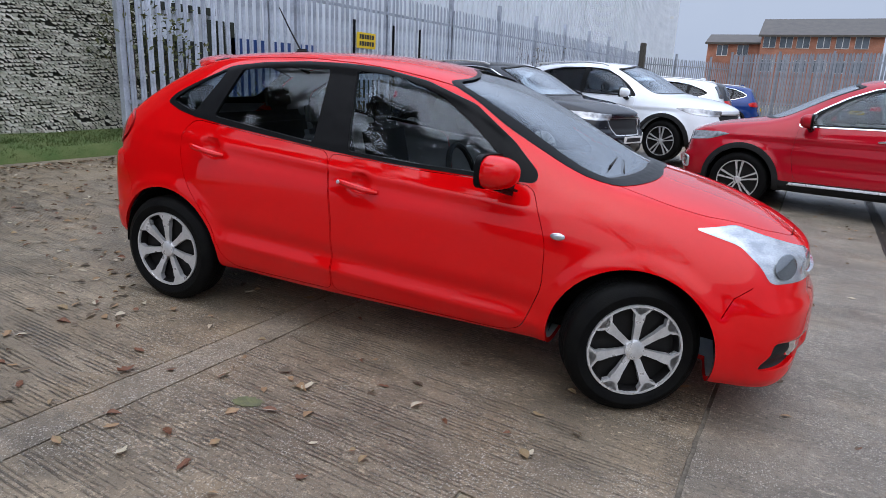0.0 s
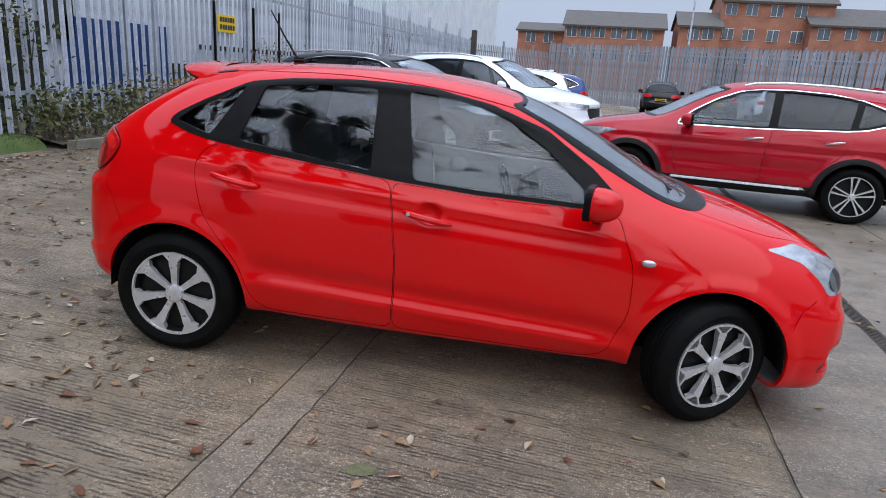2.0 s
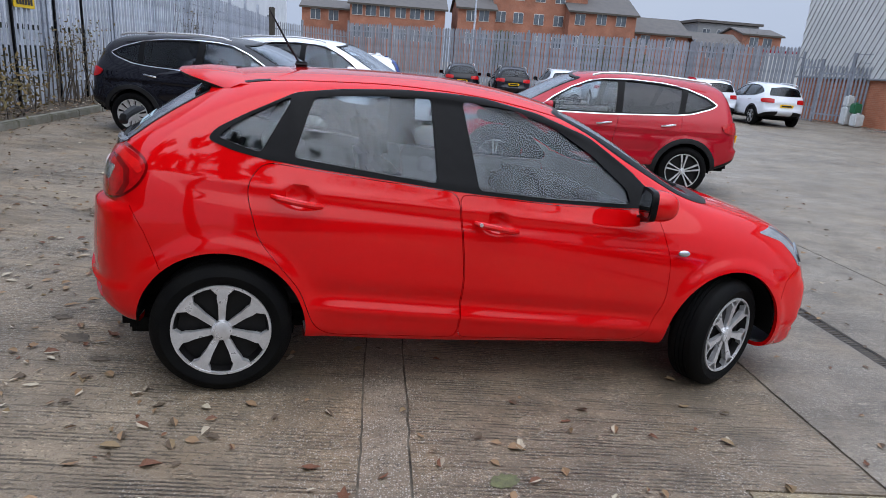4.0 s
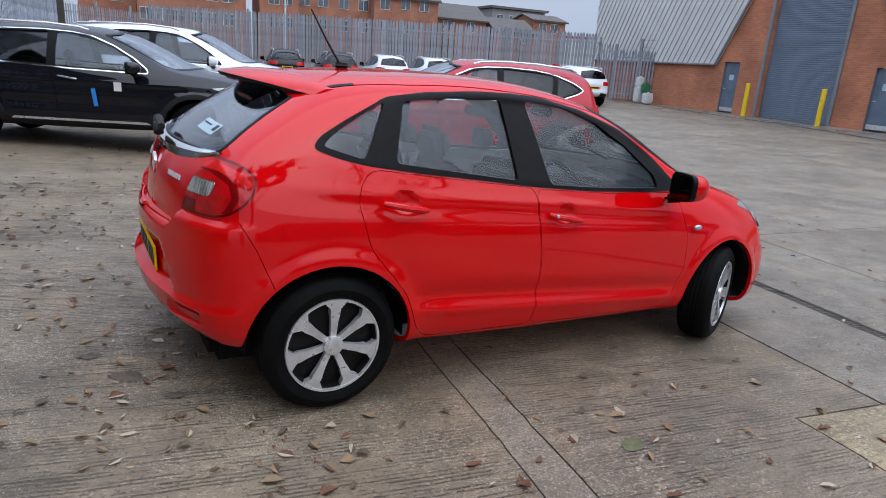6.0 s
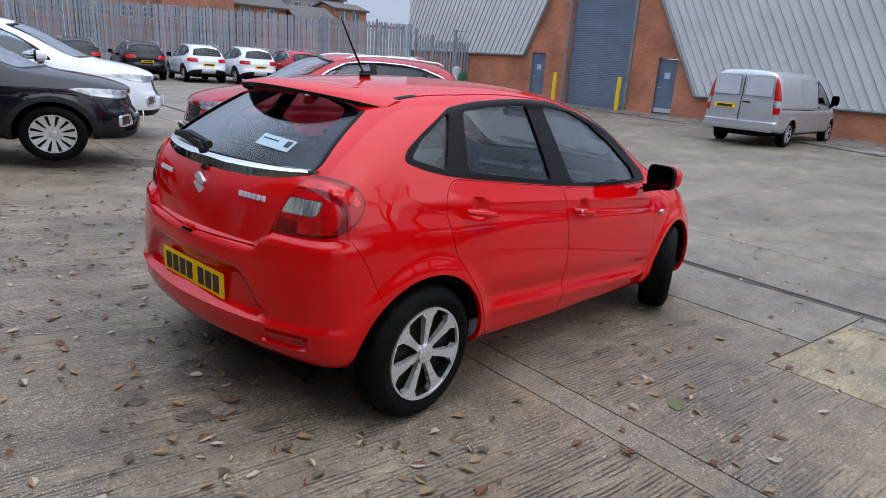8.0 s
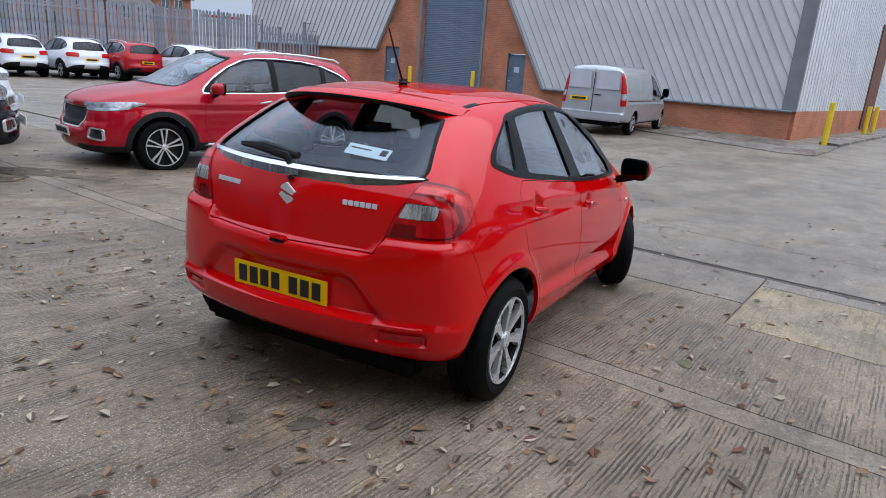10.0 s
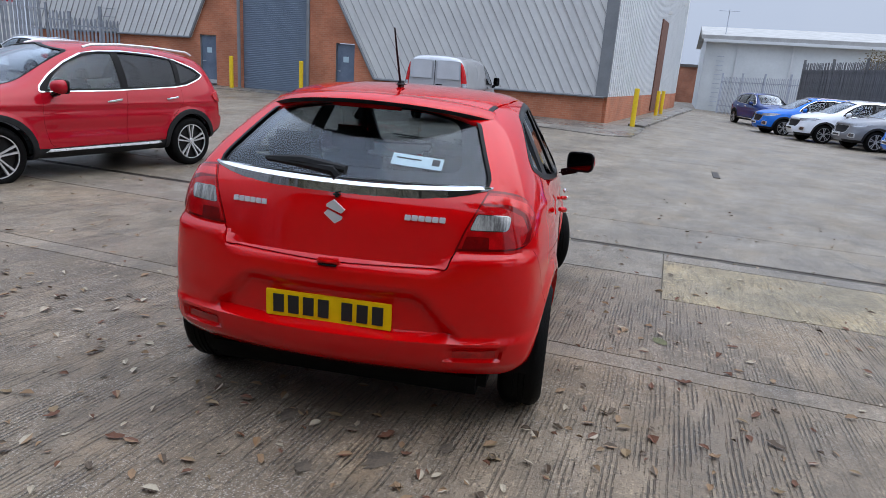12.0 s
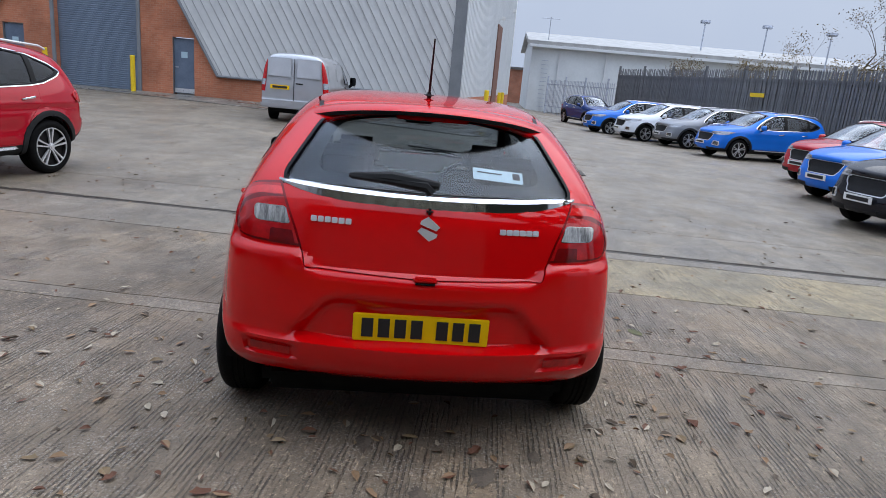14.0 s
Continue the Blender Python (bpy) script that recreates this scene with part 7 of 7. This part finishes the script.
def shrub(x, y, z, w, d, h, count, leaf_mat, label, seed, leaf=0.05):
    """A loose bush: thin stems and many small leaves with gaps."""
    rnd = random.Random(seed)
    t = empty("shrub", pose(x, y, z), label, "shrub")
    bm = bmesh.new()
    tips = []
    for k in range(max(10, int(14 * max(w, d)))):
        p = Vector((rnd.uniform(-w / 2, w / 2), rnd.uniform(-d / 2, d / 2), 0))
        q = p + Vector((rnd.gauss(0, 0.12), rnd.gauss(0, 0.12), h * rnd.uniform(0.5, 1.1)))
        m = (p + q) / 2 + Vector((rnd.gauss(0, 0.08), rnd.gauss(0, 0.08), 0))
        tube(bm, [p, m, q], [0.012, 0.009, 0.004], 4)
        tips += [m, (m + q) / 2, q, q]
    part("twig_tangle", bm, BARK, t, "thin brown stems", 60)
    verts, faces = [], []
    for k in range(count):
        c = rnd.choice(tips) + Vector((rnd.gauss(0, 0.14), rnd.gauss(0, 0.14), rnd.gauss(0, 0.13)))
        u = Vector((rnd.gauss(0, 1), rnd.gauss(0, 1), rnd.gauss(0, 0.7))).normalized()
        v = u.orthogonal().normalized()
        s = leaf * rnd.uniform(0.6, 1.3)
        i = len(verts)
        verts += [tuple(c - u * s), tuple(c + v * s * 0.5), tuple(c + u * s), tuple(c - v * s * 0.5)]
        faces.append((i, i + 1, i + 2, i + 3))
    me = bpy.data.meshes.new("foliage")
    me.from_pydata(verts, [], faces)
    link_mesh("foliage", me, leaf_mat, t, "small sparse leaves", 0)


tree(37, 74, 0.4, 9.5, 0.75, 0, LEAF_DRY, "bare winter tree beyond the fence", 3)
tree(33.5, 76, 0.4, 6.5, 0.8, 0, LEAF_DRY, "small bare tree beyond the fence", 5)
tree(27, -14, -0.1, 9.0, 0.9, 1500, LEAF_DRY, "tree with thin yellow-brown leaves over the fence", 8, 0.05)
tree(16.5, -14, -0.1, 9.5, 0.9, 1800, LEAF_DRY, "tree with thin brown leaves over the fence", 9, 0.05)
tree(-9.6, -6.4, 0.3, 19.0, 0.95, 60000, LEAF_GREEN, "tall leafy tree beside the yard", 12, 0.085)
tree(-5.4, -8.0, 0.2, 18.0, 0.85, 45000, LEAF_GREEN, "tall leafy tree behind the yard", 14, 0.08)
tree(3.6, -8.2, 0.0, 16.0, 0.9, 1500, LEAF_DRY, "bare tree with few leaves beside the yard", 17, 0.10)
tree(8.0, -9.8, -0.1, 19.0, 0.9, 1200, LEAF_DRY, "bare tree with few leaves behind the fence", 19, 0.10)
for x, y, w in ((12.4, 83.5, 2.6), (24, 82.5, 4), (29.5, 82, 4)):
    shrub(x, y, 0.0, w, 1.5, 5.2, 2200, LEAF_GREEN, "dark green shrub against the flats", int(x), 0.14)
for x, y, w in ((24.5, -7.4, 4.5), (19.0, -9.2, 4.0), (29, -5.8, 3.5), (13.0, -11.0, 4.0)):
    shrub(x, y - 0.9, 2.3, w, 1.2, 1.2, 1600, LEAF_DRY, "brown climbing growth over the fence top", int(x * 3), 0.042)
shrub(-7.85, 7.1, 0.4, 0.5, 1.9, 0.48, 1500, LEAF_GREEN, "straggling green bramble through the fence", 31, 0.04)
shrub(-7.75, 9.2, 0.4, 0.45, 2.2, 0.62, 1100, LEAF_DRY, "dry brown bramble in the bed", 32, 0.035)
shrub(-7.95, 12.2, 0.4, 0.4, 2.0, 1.3, 500, LEAF_DRY, "dry stems against the fence", 33, 0.03)
shrub(-8.0, 20.0, 0.4, 0.4, 3.0, 2.0, 250, LEAF_DRY, "thin bare stems against the fence", 34, 0.03)
shrub(-8.3, 6.2, 1.0, 0.3, 1.2, 1.2, 700, LEAF_GREEN, "climber with small leaves at the fence end", 35, 0.04)

# ---- fallen leaves ----
LEAF_MATS = [material("leaf_" + w, c, 0.6, 0, 0, tuple(v * 0.72 for v in c), 40, 0.5, 0.3, 200) for w, c in (("tan", (0.30, 0.185, 0.095)), ("brown", (0.16, 0.062, 0.028)), ("pale", (0.48, 0.41, 0.30)), ("straw", (0.26, 0.18, 0.09)), ("umber", (0.11, 0.075, 0.045)))]


def leaf_mesh(seed):
    """A curled leaf with a stalk."""
    rnd = random.Random(seed)
    bm = bmesh.new()
    n, rows = 7, []
    curl, bend = rnd.uniform(0.1, 0.9), rnd.uniform(-0.25, 0.8)
    for k in range(n):
        u = k / (n - 1)
        w = 0.30 * math.sin(math.pi * min(u * 0.93 + 0.05, 1)) ** 0.8 * (1.15 - 0.4 * u) * rnd.uniform(0.6, 1.25)
        z = 0.05 + bend * (u - 0.5) ** 2
        rows.append([bm.verts.new((u - 0.5, -w, z + curl * w)), bm.verts.new((u - 0.5, 0, z - 0.02)), bm.verts.new((u - 0.5, w, z + curl * w * rnd.uniform(0.6, 1.3)))])
    for a, b in zip(rows, rows[1:]):
        for i in range(2):
            bm.faces.new((a[i], b[i], b[i + 1], a[i + 1]))
    tube(bm, [(-0.5, 0, 0.05), (-0.72, 0.04, 0.04)], 0.012, 4)
    return bm


leaf_bank = []
for k in range(8):
    bm = leaf_mesh(40 + k)
    me = bpy.data.meshes.new("leaf")
    bm.to_mesh(me)
    bm.free()
    for mat in LEAF_MATS:
        m2 = me.copy()
        m2.materials.append(mat)
        leaf_bank.append(m2)
rnd = random.Random(5)
SPOTS = [(-1.75, 1.96), (-2.47, 1.59), (-1.60, 1.80), (-2.69, 1.26), (-3.27, 2.13), (-3.35, 1.83), (-1.77, 1.94), (-0.66, 1.75), (-2.97, 1.21), (-3.20, 3.77), (-4.18, 3.70), (-3.17, 1.73), (-3.70, 2.77), (-2.60, 1.75), (-2.20, 1.35)]


def drop_leaf(x, y, s):
    ob = link_mesh("fallen_leaf", rnd.choice(leaf_bank), None, None, "", 0)
    ob.matrix_world = pose(x, y, ground_z(x, y) + 0.002, rnd.uniform(-6, 6), rnd.uniform(-6, 6), rnd.uniform(0, 360)) @ Matrix.Diagonal((s, s, s, 1))
    tagged(ob, "curled dead leaf lying on wet concrete", "leaf", "fallen leaves")


for x, y in SPOTS:
    drop_leaf(x, y, rnd.uniform(0.055, 0.085))
for k in range(275):
    x = -7.3 + 7.2 * rnd.random() ** 1.15
    y = rnd.uniform(0.0, 6.2) if rnd.random() < 0.75 else rnd.uniform(6, 12)
    drop_leaf(x, y, rnd.uniform(0.03, 0.068))
verts, faces = [], []
for k in range(5400):
    x, y = (-7.4 + 4.5 * rnd.random() ** 2.4, rnd.uniform(-1, 20) if rnd.random() < 0.5 else rnd.uniform(-1, 7)) if rnd.random() < 0.8 else (rnd.uniform(-5, 4), rnd.uniform(-2, 14))
    s, a = rnd.uniform(0.014, 0.038), rnd.uniform(0, 6.28)
    u, v = (math.cos(a) * s, math.sin(a) * s), (-math.sin(a) * s * 0.5, math.cos(a) * s * 0.5)
    z = ground_z(x, y) + 0.006
    if k % 5 == 0:
        x, y = rnd.uniform(-8.05, -7.52), rnd.uniform(6.4, 15)
        z = 0.405 + 0.03 * (-7.5 - x) / 0.21
    i = len(verts)
    h1, h2 = rnd.uniform(0.002, 0.018), rnd.uniform(0.002, 0.015)
    for f, g, h in ((-1, 0, 0.002), (-0.45, 0.8, h1), (0.25, 0.95, h1), (1, 0, 0.006), (0.3, -0.9, h2), (-0.5, -0.75, h2)):
        verts.append((x + f * u[0] + g * v[0], y + f * u[1] + g * v[1], z + h * rnd.uniform(0.7, 1.2)))
    faces += [(i, i + 3, i + 2, i + 1), (i, i + 5, i + 4, i + 3)]
me = bpy.data.meshes.new("leaf_litter")
me.from_pydata(verts, [], faces)
for mat in LEAF_MATS:
    me.materials.append(mat)
for f in me.polygons:
    f.material_index = rnd.choice((0, 0, 1, 2, 3, 4, 4))
litter = link_mesh("leaf_litter", me, None, None, "", 0)
tagged(litter, "scattered small dead leaves along the yard", "leaves", kind="stuff")
SOAKED = material("soaked_concrete", (0.040, 0.034, 0.028), 0.8, 0, 0, (0.125, 0.100, 0.074), 9, 0.8, 0.4, 60, specular=0.25)
for x, y, r in ((-3.86, 2.73, 0.085), (-4.03, 2.96, 0.055), (-3.72, 3.22, 0.075), (-3.66, 2.52, 0.05)):
    bm = bmesh.new()
    bm.faces.new([bm.verts.new((r * rnd.uniform(0.45, 1.25) * math.cos(k * 0.1571), 0.6 * r * rnd.uniform(0.55, 1.2) * math.sin(k * 0.1571), 0)) for k in range(40)])
    tagged(part("damp_stain", bm, SOAKED, None, "", 0), "dark damp stain on grooved concrete behind the hatchback", "stain").matrix_world = pose(x, y, ground_z(x, y) + 0.004, 0, 2.3, rnd.uniform(-30, 30))
for x, y, r, turn in ((-2.35, 9.25, 0.62, -35), (-2.9, 8.75, 0.42, 10), (-1.9, 8.6, 0.30, -50)):
    bm = bmesh.new()
    bm.faces.new([bm.verts.new(((r + 0.55 * r * noise.noise(Vector((x, 2.2 * math.cos(k * 0.0628), 2.2 * math.sin(k * 0.0628)))) + 0.12 * r * noise.noise(Vector((y, 9 * math.cos(k * 0.0628), 9 * math.sin(k * 0.0628))))) * math.cos(k * 0.0628),
                                 0.45 * (r + 0.55 * r * noise.noise(Vector((x, 2.2 * math.cos(k * 0.0628), 2.2 * math.sin(k * 0.0628))))) * math.sin(k * 0.0628), 0)) for k in range(100)])
    tagged(part("damp_stain", bm, SOAKED, None, "", 0), "dark wet patch on the concrete before the parked cars", "stain").matrix_world = pose(x, y, ground_z(x, y) + 0.005, 0, 2.29, 0) @ pose(0, 0, 0, 0, 0, turn)
for x, y, r in ((-1.86, 1.72, 0.072),):
    bm = bmesh.new()
    ring = [bm.verts.new((r * rnd.uniform(0.75, 1.1) * math.cos(k * 0.1963), 0.62 * r * rnd.uniform(0.72, 1.12) * math.sin(k * 0.1963), 0)) for k in range(32)]
    bm.faces.new(ring)
    stain = material("moss", (0.15, 0.155, 0.065), 0.95, 0, 0, (0.085, 0.085, 0.05), 30, 0.5, 0.5, 90)
    tagged(part("ground_stain", bm, stain, None, "", 0), "small green moss patch on the concrete", "moss").matrix_world = pose(x, y, ground_z(x, y) + 0.004, 0, 2.3, 20)
